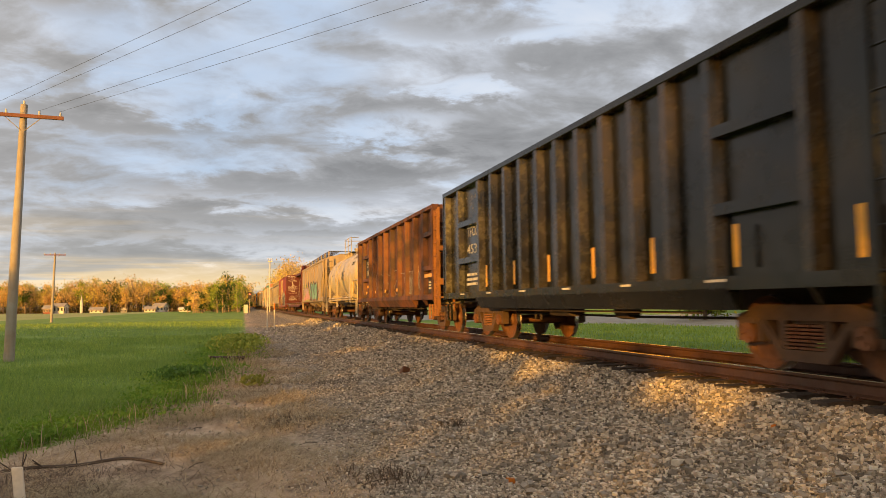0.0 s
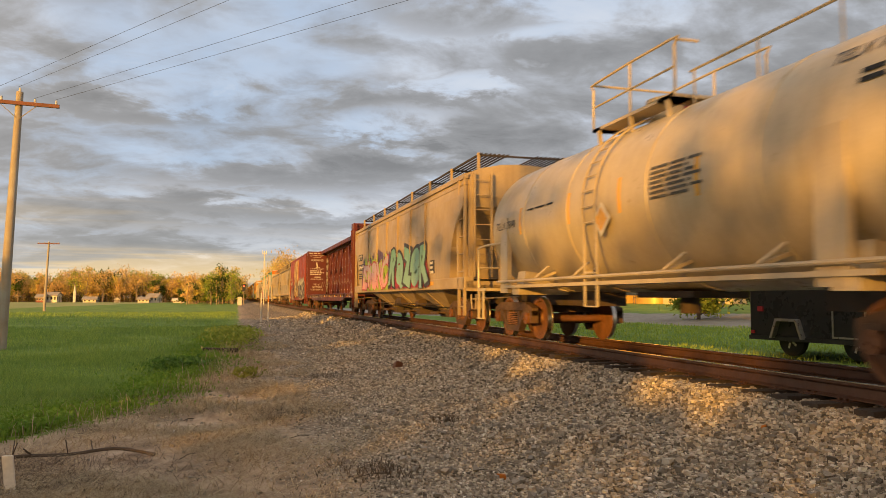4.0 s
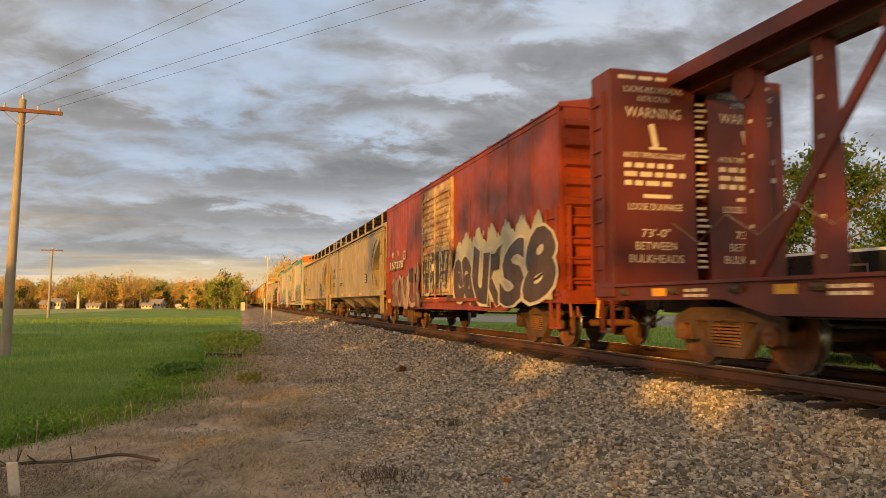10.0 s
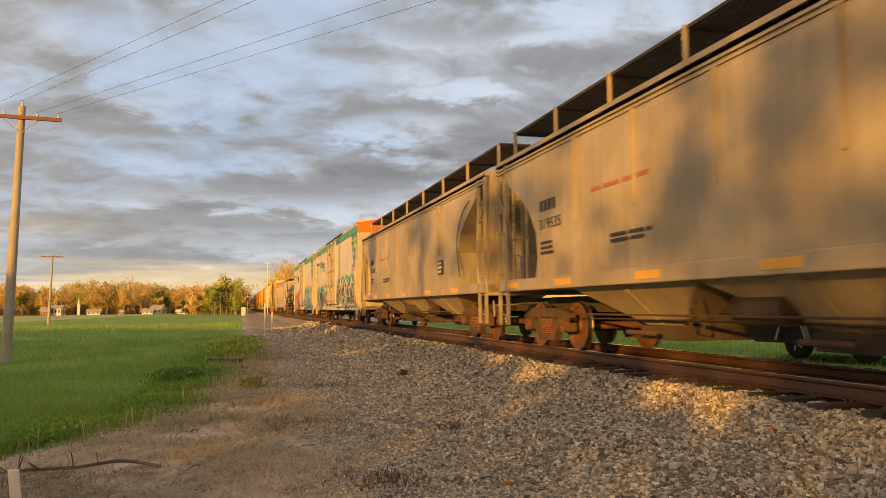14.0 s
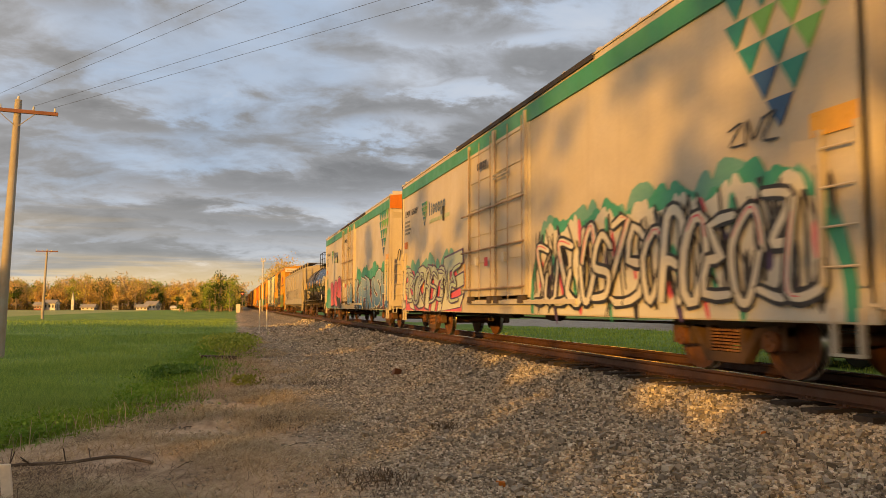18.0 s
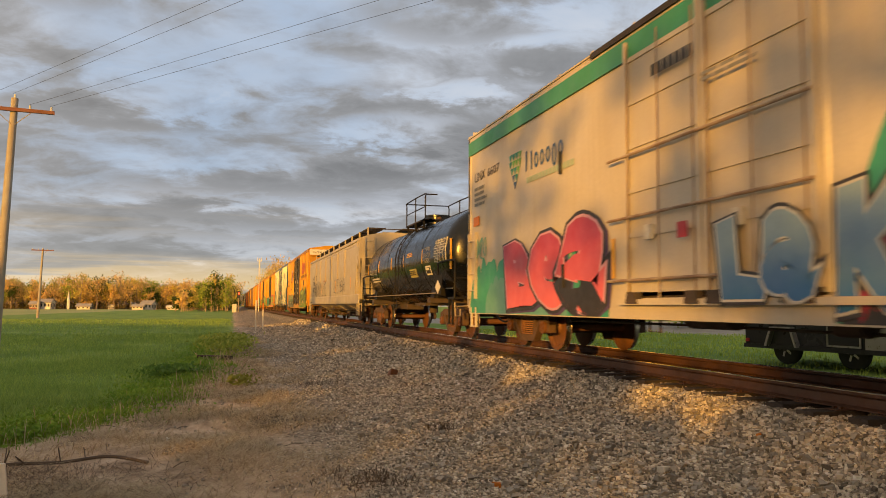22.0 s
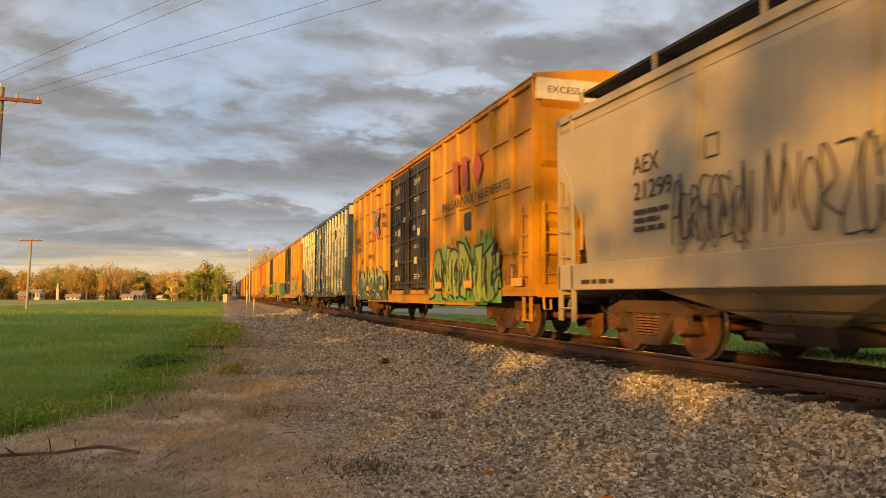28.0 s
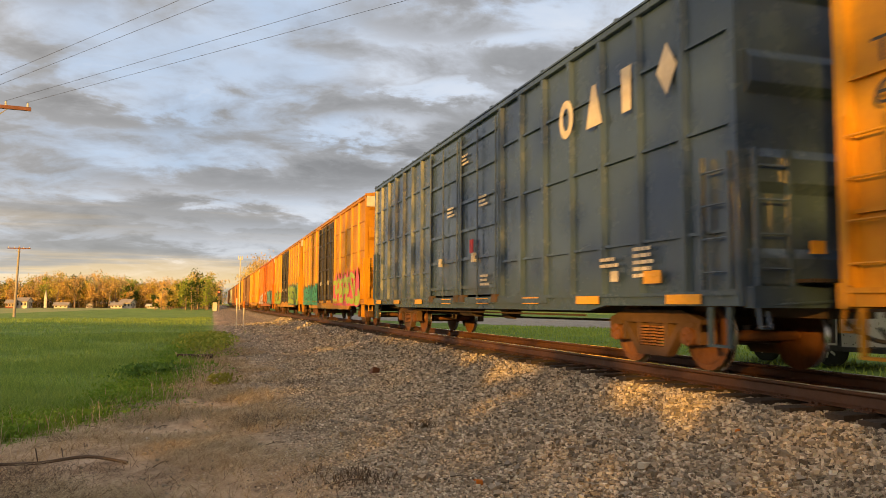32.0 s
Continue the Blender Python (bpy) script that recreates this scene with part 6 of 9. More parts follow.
    cloud(c, x - 0.002, -1.25, -h + 0.3, 0.92, 2.55, S_pale, 3, humps=17, rough=0.14)
    piece(c, x - 0.006, "eauKS8", -1.35, -h + 0.2, 0.78, 2.2, S_soot, S_cream, None, 37, 0.045, 0.035, 0.05, 0.35, [0.8, 0.8, 0.9, 0.9, 1.2, 1.3])
    drips(c, x - 0.003, -1.6, -h + 0.5, 2.1, 2.5, 26, S_pale, 44)
    part("stencil_panel", Build().box(x - 0.05, x - 0.044, -4.9, -4.4, 1.6, 1.95), M_ink, c)
    lettering(c, "157278", (x - 0.003, h - 0.7, 2.10), 0.26, M_letter, width=2.2)
    for ya in (h - 0.62, h - 1.82):
        part("stencil_panel", Build().box(x - 0.001, x + 0.003, ya - 1.05, ya, 2.04, 2.42), smoke, c)
    lettering(c, "BK", (x - 0.003, h - 1.15, 2.52), 0.2, M_letter, width=0.34)
    lettering(c, "TY", (x - 0.003, h - 2.05, 2.52), 0.2, M_letter, width=0.34)
    cloud(c, x - 0.0005, 6.9, 2.4, 0.74, 1.5, smoke, 90, "sprayed_field", 7, 0.4)
    tape(c, -1.59, [h - 0.6, h - 3.6, h - 6.4, 0.6, -2.0, -4.5, -h + 1.0], 0.88, 0.55, 0.13)
    scrawl(c, x - 0.002, h - 0.5, h - 0.95, 2.6, 3.6, 2, S_ash, 5, 0.012)
    place(c, y0, y1)


def train_middle():
    # two dusty grey hoppers
    for y0, y1, ta, tb, num, sd in ((-17.4, 0.3, -14.79, -0.69, "319535", 1), (1.1, 18.7, 3.6, 17.65, "319288", 2)):
        m = (y0 + y1) / 2
        c, h = hopper(y0, y1, 4.02, M_greytan, "dusty grey-tan covered hopper with three discharge bays", 3, (1.16, 1.40), 2.1, 0.70, edge=((1.40, 2.15), (1.8, 2.28), (2.25, 2.26), (2.7, 1.93), (3.03, 1.48), (3.3, 0.95), (3.45, 0.72), (3.6, 0.66)))
        running_gear(c, h, ta - m, tb - 0.4 - m)
        x = -1.625
        blocks(c, x, h - 2.5, 2.62, 0.2, 4, M_ink, 0.19)
        lettering(c, num, (x - 0.003, h - 2.45, 2.28), 0.2, M_ink, width=0.95)
        bars(c, x, h - 2.5, 2.05, 0.6, 0.28, 3, M_ink, 4 + sd)
        bars(c, x, h - 4.6, 2.75, 2.2, 0.12, 1, mat("faded_red_stencil", (0.40, 0.13, 0.08), 0.6), 6 + sd, 4)
        bars(c, x, h - 5.2, 1.95, 1.4, 0.18, 2, M_ink, 8 + sd, 2)
        part("data_panel", Build().box(x - 0.006, x, -h + 3.6, -h + 4.1, 1.75, 2.15), M_ink, c)
        bars(c, x - 0.007, -h + 4.05, 2.1, 0.4, 0.35, 3, M_letter, 3)
        for k in range(3):
            part("eave_corrugation", Build().box(-1.60, -1.54, -h, h, 3.72 + k * 0.08, 3.755 + k * 0.08), M_greytan, c)
        tape(c, -1.602, [h - 0.9, h - 3.4, h - 6.2, 0, -h + 5.4, -h + 2.6], 1.22, 0.65, 0.12)
        hose = Build().tube(curve_through([(-1.62, -h + 2.0, 1.6), (-1.66, -h + 2.15, 2.5), (-1.66, -h + 1.6, 3.2), (-1.62, -h + 1.15, 3.45)], 4), 0.011)
        part("hose", hose, M_hose, c)
        place(c, y0, y1)
    # white refrigerator cars
    for y0, y1, ta, tb, num, name, sd in ((20.2, 39.5, 23.04, 37.39, "6689", 5, 1), (41.65, 60.8, 44.26, 58.4, "6607", 7, 2)):
        m = (y0 + y1) / 2
        c, h = boxcar(y0, y1, 4.92, M_white, "white refrigerator boxcar with green roof stripe, orange end and graffiti", 1, (), (-1.55, 2.15), M_white, (0.70, 0.84), -1, None, 2, M_white, 1.555, 0.03, 0.02)
        running_gear(c, h, ta - m, tb - m)
        x = -1.568
        part("green_stripe", Build().box(-1.592, -1.558, -h, h, 4.50, 4.82), M_green, c)
        part("orange_end_band", Build().prism([(-1.59, 4.46), (1.59, 4.46), (1.59, 4.93), (0.3, 5.13), (-0.3, 5.13), (-1.59, 4.93)], "y", -h - 0.13, -h - 0.095), M_orange, c)
        lettering(c, "EXCESS HEIGHT CAR", (-0.2, -h - 0.132, 4.52), 0.12, M_ink, FRONT, 1.3)
        # shield of triangles at the front, small one at the rear
        for yc, zc, w, hh in ((-h + 1.12, 4.5, 1.95, 1.75), (h - 3.0, 4.0, 0.75, 0.74)):
            for r in range(5):
                n = 4 - max(0, r - 1)
                for q in range(n):
                    ww = w / 4.4
                    ya = yc + (n / 2 - q) * ww
                    za = zc - r * hh / 5
                    col = (M_leafgreen, M_teal, M_navy)[min(2, (r + (n - 1 - q < 1) * -1 + (q == 0)) // 2 if r else (0 if q == n - 1 else 1))]
                    part("logo_triangle", Build().prism([(ya, za), (ya - ww * 0.92, za), (ya - ww * 0.46, za - hh / 5.3)], "x", x - 0.006, x), col, c)
        glyphs(c, x, h - 3.55, 3.52, ((0.19, 0, 0.40), (0.09, 0, 0.36), (0.2, 0, 0.3), (0.2, 0, 0.3), (0.2, 0, 0.3), (0.2, -0.12, 0.3), (0.2, 0, 0.3)), M_navy, 0.07)
        blocks(c, x, h - 3.6, 3.28, 0.11, 14, mat("faded_green_stencil", (0.42, 0.52, 0.40), 0.6), 0.15, "brand_block")
        lettering(c, "LINX", (x - 0.003, h - 0.4, 3.8), 0.22, M_ink, width=0.72)
        lettering(c, num, (x - 0.003, h - 1.3, 3.8), 0.2, M_ink, width=0.75)
        bars(c, x, h - 0.4, 3.66, 0.9, 0.5, 4, mat("grey_stencil", (0.25, 0.24, 0.22), 0.6), 4, 2)
        blocks(c, x - 0.09, 1.35, 4.02, 0.16, name, M_ink, 0.14, "stencil_block")
        bars(c, x - 0.12, 0.2, 3.72, 1.1, 0.14, 2, mat("grey_stencil", (0.25, 0.24, 0.22)), 3)
        part("yellow_plate", Build().box(x - 0.008, x, -h + 0.12, -h + 0.72, 2.55, 2.80), M_reflect, c)
        part("orange_plate", Build().box(x - 0.008, x, h - 0.75, h - 0.35, 2.75, 2.97), M_orange, c)
        part("roof_hatch_rail", Build().box(-1.62, -1.59, -4.4, 3.2, 4.86, 4.95), M_grate, c)
        for y in (h - 5.2, h - 5.3):
            part("door_stop", Build().box(x - 0.05, x, y, y + 0.05, 1.2 + (y - h + 5.3) * 20, 1.6 + (y - h + 5.3) * 20), M_ink, c)
        for z in (1.25, 2.15, 3.05):
            part("door_hinge_bar", Build().cyl((-1.66, -1.5, z), (-1.66, 2.6, z), 0.022, 8), M_rustrod, c)
        part("placard", Build().box(x - 0.13, x - 0.115, 0.55, 0.75, 1.75, 1.95), M_signred, c)
        if sd == 1:
            cloud(c, x - 0.001, h - 0.05, 2.8, 0.72, 2.32, S_teal, 5, humps=9, rough=0.2)
            cloud(c, x - 0.003, h - 0.2, 2.85, 0.72, 2.0, S_rose, 6, humps=12, rough=0.12)
            piece(c, x - 0.004, "RomE", h - 0.25, 2.9, 0.72, 2.15, fade("pale_mint_blend", (0.42, 0.50, 0.44), (0.56, 0.56, 0.46), 0.9, 1.9), S_violet, None, 41, 0.035, 0.022, 0.15, 0.1, None, None, 1.2)
            graffiti(c, x - 0.014, h - 0.4, 3.0, 0.80, 2.15, 6, S_mintpale, S_violet, None, None, 45, 0.06, 0.35)
            cloud(c, x - 0.001, -1.7, -h + 0.2, 0.72, 2.5, S_teal, 9, humps=11, rough=0.16)
            wild(c, x - 0.004, -1.8, -h + 0.35, 0.72, 2.3, 9, S_mint, S_white, (S_black, S_violet, S_rose, S_mint), S_black, 43, 0.024)
            graffiti(c, x - 0.022, -2.0, -h + 0.5, 0.72, 2.4, 10, S_white, S_black, None, S_rose, 44, 0.075, 0.3)
            scrawl(c, x - 0.004, -h + 2.0, -h + 1.2, 2.68, 2.95, 2, S_black, 6, 0.018)
        else:
            cloud(c, x - 0.001, h - 0.1, 2.75, 0.72, 1.95, S_mint, 50, humps=11, rough=0.3)
            cloud(c, x - 0.002, h - 1.2, 4.2, 0.72, 1.5, S_teal, 51, "sprayed_field", 8, 0.25)
            piece(c, x - 0.004, "Bea", 7.05, 2.9, 0.74, 2.32, fade("rose_blend", (0.42, 0.05, 0.11), (0.74, 0.15, 0.17), 0.8, 2.0), S_black, S_pink, 51, 0.075, 0.045, 0.05, 0.15, None, S_violet)
            cloud(c, x - 0.001, -1.65, -h + 0.15, 0.72, 2.55, S_mint, 53, humps=9, rough=0.16)
            cloud(c, x - 0.003, -1.7, -h + 0.3, 0.72, 1.9, S_black, 54, "sprayed_field", 10, 0.2)
            wild(c, x + 0.002, -1.8, -h + 0.4, 0.74, 2.0, 8, None, None, (S_red, S_rose, S_mintpale), S_red, 55, 0.03)
            piece(c, x - 0.014, "KtFRiSH", -1.75, -h + 0.3, 0.72, 2.12, fade("blue_blend", (0.30, 0.42, 0.50), (0.02, 0.12, 0.34), 0.9, 1.9), S_black, S_white, 54, 0.055, 0.045, 0.05, 0.2, [0.9, 0.85, 0.9, 1.35, 0.6, 1.15, 1.1])
            piece(c, x - 0.112, "La", -0.1, -1.5, 0.9, 1.95, fade("blue_blend_low", (0.30, 0.42, 0.50), (0.02, 0.12, 0.34), 0.9, 1.9), S_black, S_white, 55, 0.05, 0.045, 0.05)
            for k in range(4):
                part("sprayed_stroke", Build().tube(curve_through([(-1.3 + k * 0.3, -h - 0.115, 2.55), (-1.22 + k * 0.3, -h - 0.115, 2.95 - 0.1 * (k % 2)), (-1.1 + k * 0.3, -h - 0.115, 2.6), (-1.0 + k * 0.3, -h - 0.115, 2.85)], 4), 0.018, 5), S_black, c)
            scrawl(c, x, h - 0.4, h - 1.2, 2.0, 2.4, 3, S_teal, 6, 0.03)
        tape(c, x - 0.002, [h - 4.3, h - 2.9, 2.6, -2.3, -h + 1.2], 1.3, 0.10, 0.6)
        place(c, y0, y1)
    # black tank car
    y0, y1 = 63.0, 75.7
    rad, mid = 1.38, 2.37
    c, h = tank(y0, y1, rad, mid, M_black, "glossy black tank car with reflectors and white stencils", (-1.5, 1.2), M_blackrail, True)
    add_truck(c, -5.45)
    add_truck(c, 74.3 - 69.35)
    shell_words(c, "1225", 4.72, 2.12, 0.22, rad, mid, M_letter, 0.62)
    shell_words(c, "AXLX", 5.5, 2.12, 0.22, rad, mid, M_letter, 0.68)
    shell_bars(c, 5.2, 1.98, 1.6, 0.2, 2, rad, mid, M_letter, 5)
    shell_words(c, "CHLORINE", -3.42, 2.54, 0.15, rad, mid, M_letter, 0.72)
    shell_words(c, "INHALATION", -3.38, 2.36, 0.14, rad, mid, M_letter, 0.84)
    shell_words(c, "HAZARD", -3.5, 2.18, 0.15, rad, mid, M_letter, 0.62)
    for k in range(9):
        shell_bars(c, -4.68, 2.78 - k * 0.075, 1.15 if k < 6 else 0.5, 0.045, 1, rad, mid, M_letter, 20 + k)
    for k in range(10):
        patch(c, rad, mid, -5.83 if k < 7 else -5.2, -4.68, 2.80 - k * 0.075, 2.806 - k * 0.075, M_letter, "table_rule")
    for y, z in ((3.65, 2.19), (1.28, 2.19), (-0.73, 2.19), (-3.23, 2.19), (5.95, 2.19)):
        patch(c, rad, mid, y - 0.045, y + 0.045, z, z + 0.45, M_reflect, "reflector")
    for q in (-6.02, 5.9):
        part("end_reflector", Build().box(-1.29, -1.25, q - 0.03, q + 0.03, 1.9, 2.75), M_reflect, c)
    patch(c, rad, mid, -2.39, -1.47, 1.80, 2.07, mat("faded_yellow_notice", (0.55, 0.45, 0.12), 0.6), "notice")
    shell_bars(c, -1.5, 2.02, 0.84, 0.17, 3, rad + 0.006, mid, M_ink, 33)
    patch(c, rad, mid, -4.12, -3.56, 1.81, 2.09, M_letter, "notice")
    patch(c, rad + 0.006, mid, -4.07, -3.61, 1.86, 2.04, M_ink, "notice")
    shell_bars(c, -3.66, 2.02, 0.36, 0.12, 1, rad + 0.012, mid, M_letter, 34)
    shell_bars(c, -1.2, 2.62, 0.8, 0.16, 3, rad, mid, M_reflect, 36)
    shell_bars(c, -4.55, 1.40, 0.8, 0.04, 1, rad, mid, M_letter, 35)
    part("placard_holder", Build().prism([(-5.4 - 0.27, 1.41), (-5.4, 1.22), (-5.4 + 0.27, 1.41), (-5.4, 1.60)], "x", -1.47, -1.455), M_letter, c, "white diamond placard")
    part("placard_board", Build().prism([(-5.68, 1.2), (-5.12, 1.2), (-5.02, 1.75), (-5.78, 1.75)], "x", -1.45, -1.435), M_blackrail, c)
    for k in (-5.02, -5.27, -5.6, -5.83):
        patch(c, rad, mid, k - 0.006, k + 0.006, 2.12, 2.80, M_letter, "table_rule")
    place(c, y0, y1)
    # cream hopper
    y0, y1 = 76.4, 96.9
    c, h = hopper(y0, y1, 3.92, M_cream, "cream-grey covered hopper with rounded flanks and black scrawls", 4, (0.96, 1.38), 1.5, 0.46, 0.05, 0.26, edge=((1.38, 1.05), (1.8, 1.0), (2.2, 0.8), (2.55, 0.5), (2.8, 0.22), (3.0, 0.06), (3.2, 0.04), (3.5, 0.03)))
    running_gear(c, h, 78.96 - 86.65, 95.0 - 86.65)
    x = -1.62
    lettering(c, "21299", (x - 0.003, h - 2.5, 2.19), 0.26, M_ink, width=0.9)
    lettering(c, "AEX", (x - 0.003, h - 2.5, 2.55), 0.26, M_ink, width=0.62)
    part("stencil_frame", Build().box(x - 0.005, x, h - 4.35, h - 4.1, 2.5, 2.52).box(x - 0.005, x, h - 4.35, h - 4.1, 2.76, 2.78).box(x - 0.005, x, h - 4.11, h - 4.1, 2.52, 2.76).box(x - 0.005, x, h - 4.35, h - 4.34, 2.52, 2.76), M_ink, c)
    bars(c, x, h - 2.5, 2.05, 0.9, 0.35, 3, M_ink, 6)
    bars(c, -1.61, h - 0.9, 1.12, 1.3, 0.12, 1, M_ink, 8, 5)
    scrawl(c, x, h - 3.4, h - 4.9, 1.5, 2.3, 5, S_black, 12, 0.017)
    scrawl(c, x - 0.01, h - 3.5, h - 4.8, 1.45, 2.1, 4, S_black, 13, 0.012)
    scrawl(c, x, h - 5.1, h - 7.0, 1.5, 2.3, 5, S_black, 15, 0.017)
    scrawl(c, x, h - 7.5, h - 9.2, 1.5, 2.2, 3, S_black, 14, 0.018)
    scrawl(c, x, -2.2, -h + 4.0, 1.5, 2.2, 4, S_black, 17, 0.017)
    bars(c, x, 2.2, 2.35, 1.8, 0.1, 1, mat("faded_red_stencil", (0.40, 0.13, 0.08)), 3, 3)
    tape(c, x - 0.002, [h - 0.95, 3.0, -3.0, -h + 2.2], 1.6, 0.09, 0.6)
    place(c, y0, y1)


def cross_logo(c, x, yc, zc, r):
    """A badge of four crossed arms in red and blue."""
    for k, a in enumerate((0.80, 2.34)):
        u, v = math.cos(a), math.sin(a)
        for off, wide, m in ((0.0, 0.58, M_letter), (0.17, 0.21, M_signred), (-0.17, 0.21, M_navy)):
            d, oy, oz = x - 0.003 - k * 0.0012 - (0.003 if off else 0.0), -v * off * r * (1 if k else -1), u * off * r * (1 if k else -1)
            part("logo_arm", Build().bar((d, yc + r * u + oy, zc + r * v + oz), (d, yc - r * u + oy, zc - r * v + oz), 0.006, r * wide), m, c)
    part("logo_hub", Build().cyl((x - 0.014, yc, zc), (x, yc, zc), r * 0.28, 14), M_navy, c)


def train_rear():
    # yellow boxcar with dark doors
    y0, y1 = 97.9, 117.1
    m = (y0 + y1) / 2
    lv = (1.72, 2.95, 4.05)
    c, h = boxcar(y0, y1, 4.95, M_yellow, "tall yellow boxcar with dark double doors and green graffiti", 6, lv, (104.9 - m, 109.8 - m), M_doordark, (0.64, 0.88), 2.9, M_letter, 4, M_yellow)
    running_gear(c, h, 100.69 - m, 115.04 - m)
    x = -1.602
    fade_red = mat("faded_red_logo", (0.42, 0.06, 0.05), 0.6, 0.0, (0.5, 0.2, 0.03), 0.5, 3.0)
    for ya in (-4.95, -5.65):
        part("brand_shape", Build().prism([(ya - 0.22, 3.35), (ya + 0.16, 3.35), (ya + 0.26, 4.16), (ya - 0.14, 4.16)], "x", x - 0.006, x), fade_red, c)
    part("brand_shape", Build().prism([(-6.5, 3.32), (-6.16, 3.75), (-6.5, 4.2), (-6.84, 3.75)], "x", x - 0.006, x), fade_red, c)
    lettering(c, "RAILCAR POOLING EXPERTS", (x - 0.003, 103.7 - m, 3.02), 0.22, M_ink, width=4.6)
    cloud(c, x - 0.003, -2.95, -8.0, 0.72, 2.1, S_grass, 5, humps=9, rough=0.35)
    piece(c, x - 0.006, "NoNt", -3.1, -7.8, 0.74, 2.08, fade("lime_blend", (0.44, 0.48, 0.06), (0.30, 0.38, 0.03), 0.8, 1.8), S_black, None, 61, 0.055, 0.035, 0.1, 0.0, [1.2, 1.0, 1.2, 1.0], None, 1.3)
    drips(c, x - 0.003, 104.2 - m, 99.9 - m, 1.85, 2.3, 14, S_grass, 3)
    wild(c, x - 0.012, -3.2, -7.8, 0.8, 1.8, 6, None, None, (S_black, S_grass, S_lime), S_black, 26, 0.022)
    part("data_panel", Build().box(x - 0.008, x, 101.4 - m, 101.9 - m, 2.4, 2.8), M_ink, c)
    scrawl(c, x, 99.4 - m, 98.7 - m, 1.1, 1.45, 3, S_black, 4, 0.016)
    lettering(c, "EXCESS HEIGHT CAR", (-1.35, -h - 0.113, 4.66), 0.13, M_ink, FRONT, 1.9)
    cross_logo(c, x, 112.2 - m, 3.5, 0.62)
    lettering(c, "any\nroad", (x - 0.003, 111.2 - m, 3.62), 0.24, M_ink, width=0.7)
    lettering(c, "next\nload", (x - 0.003, 113.6 - m, 3.2), 0.20, M_ink, width=0.5)
    lettering(c, "TB OX", (x - 0.003, 116.7 - m, 3.0), 0.24, M_ink, width=1.2)
    lettering(c, "67 60 66", (x - 0.003, 116.7 - m, 2.62), 0.24, M_ink, width=1.75)
    cloud(c, x - 0.003, 8.5, 2.7, 0.70, 1.6, S_green, 67, humps=8, rough=0.35)
    olive = fade("olive_blend", (0.36, 0.42, 0.10), (0.045, 0.11, 0.045), 1.15, 1.6)
    for k, (pts, wd) in enumerate((
            ([(8.15, 2.02), (8.22, 1.5), (8.0, 1.1), (7.5, 0.86)], (0.30, 0.22, 0.2, 0.1)),
            ([(7.62, 1.68), (7.15, 1.78), (6.95, 1.3), (6.4, 0.95)], (0.1, 0.17, 0.2, 0.12)),
            ([(6.7, 2.16), (6.5, 1.85), (6.68, 1.45), (7.25, 1.02)], (0.05, 0.2, 0.22, 0.15)),
            ([(6.08, 1.96), (5.9, 1.55), (5.5, 1.1), (5.25, 0.74)], (0.1, 0.18, 0.24, 0.18)),
            ([(5.72, 1.55), (5.35, 1.86), (5.08, 1.6), (5.35, 1.2), (6.0, 0.85)], (0.1, 0.2, 0.22, 0.15, 0.06)),
            ([(4.75, 2.05), (4.62, 1.6), (4.3, 1.15), (4.0, 0.78)], (0.1, 0.2, 0.24, 0.16)),
            ([(5.1, 1.2), (4.5, 1.1), (4.15, 0.8)], (0.1, 0.16, 0.08)),
            ([(4.3, 1.62), (3.9, 1.88), (3.5, 1.65), (3.6, 1.25), (4.0, 0.98)], (0.1, 0.17, 0.2, 0.18, 0.08)),
            ([(3.25, 1.75), (2.95, 1.35), (3.2, 0.85)], (0.08, 0.2, 0.12)))):
        blade(c, x - 0.006, [(a, 0.74 + (b - 0.74) * 0.88) for a, b in pts], [0.8 * q for q in wd], olive, S_black, S_white, 0.045, k % 5)
    for k in range(6):
        yc = 8.3 - 0.95 * k
        blade(c, x - 0.02, [(yc, 0.74), (yc - 0.22, 0.90), (yc - 0.5, 0.86), (yc - 0.72, 0.72)], (0.02, 0.035, 0.02), (S_white, S_ash)[k % 2], S_black, None, 0.025)
    for yc, zc in ((7.35, 2.12), (5.95, 2.25), (5.2, 2.2)):
        scrawl(c, x, yc + 0.2, yc - 0.2, zc, zc + 0.18, 2, S_black, int(yc * 10), 0.02)
    tape(c, x - 0.045, [98.6 - m, 101.5 - m, 103.9 - m, 111.0 - m, 113.5 - m, 116.3 - m], 1.05, 0.55, 0.16)
    for k, ya in enumerate((106.0, 108.4)):
        for z, n in ((4.3, 3), (3.75, 2), (2.35, 2), (1.5, 3)):
            bars(c, -1.62, ya - m + 0.55, z, 0.7, 0.06 * n, n, M_letter, 70 + k * 9 + int(z), 5)
        part("door_notice", Build().box(-1.64, -1.62, ya - m - 0.1, ya - m + 0.1, 2.6 + 0.15 * k, 2.82 + 0.15 * k), M_letter, c)
    part("roof_cleat", Build().box(-1.63, -1.60, 111.7 - m, 112.4 - m, 4.55, 4.62), M_yellow, c)
    for k, ya in enumerate((105.7, 106.8, 108.0, 109.1)):
        bars(c, -1.60, ya - m, 3.3 - 0.35 * (k % 2), 0.4, 0.16, 3, M_letter, 120 + k, 4)
    part("door_badge", Build().cyl((-1.6, 107.3 - m, 3.35), (-1.588, 107.3 - m, 3.35), 0.1, 16), M_letter, c)
    place(c, y0, y1)
    # slate-blue boxcar
    y0, y1 = 118.5, 137.3
    m = (y0 + y1) / 2
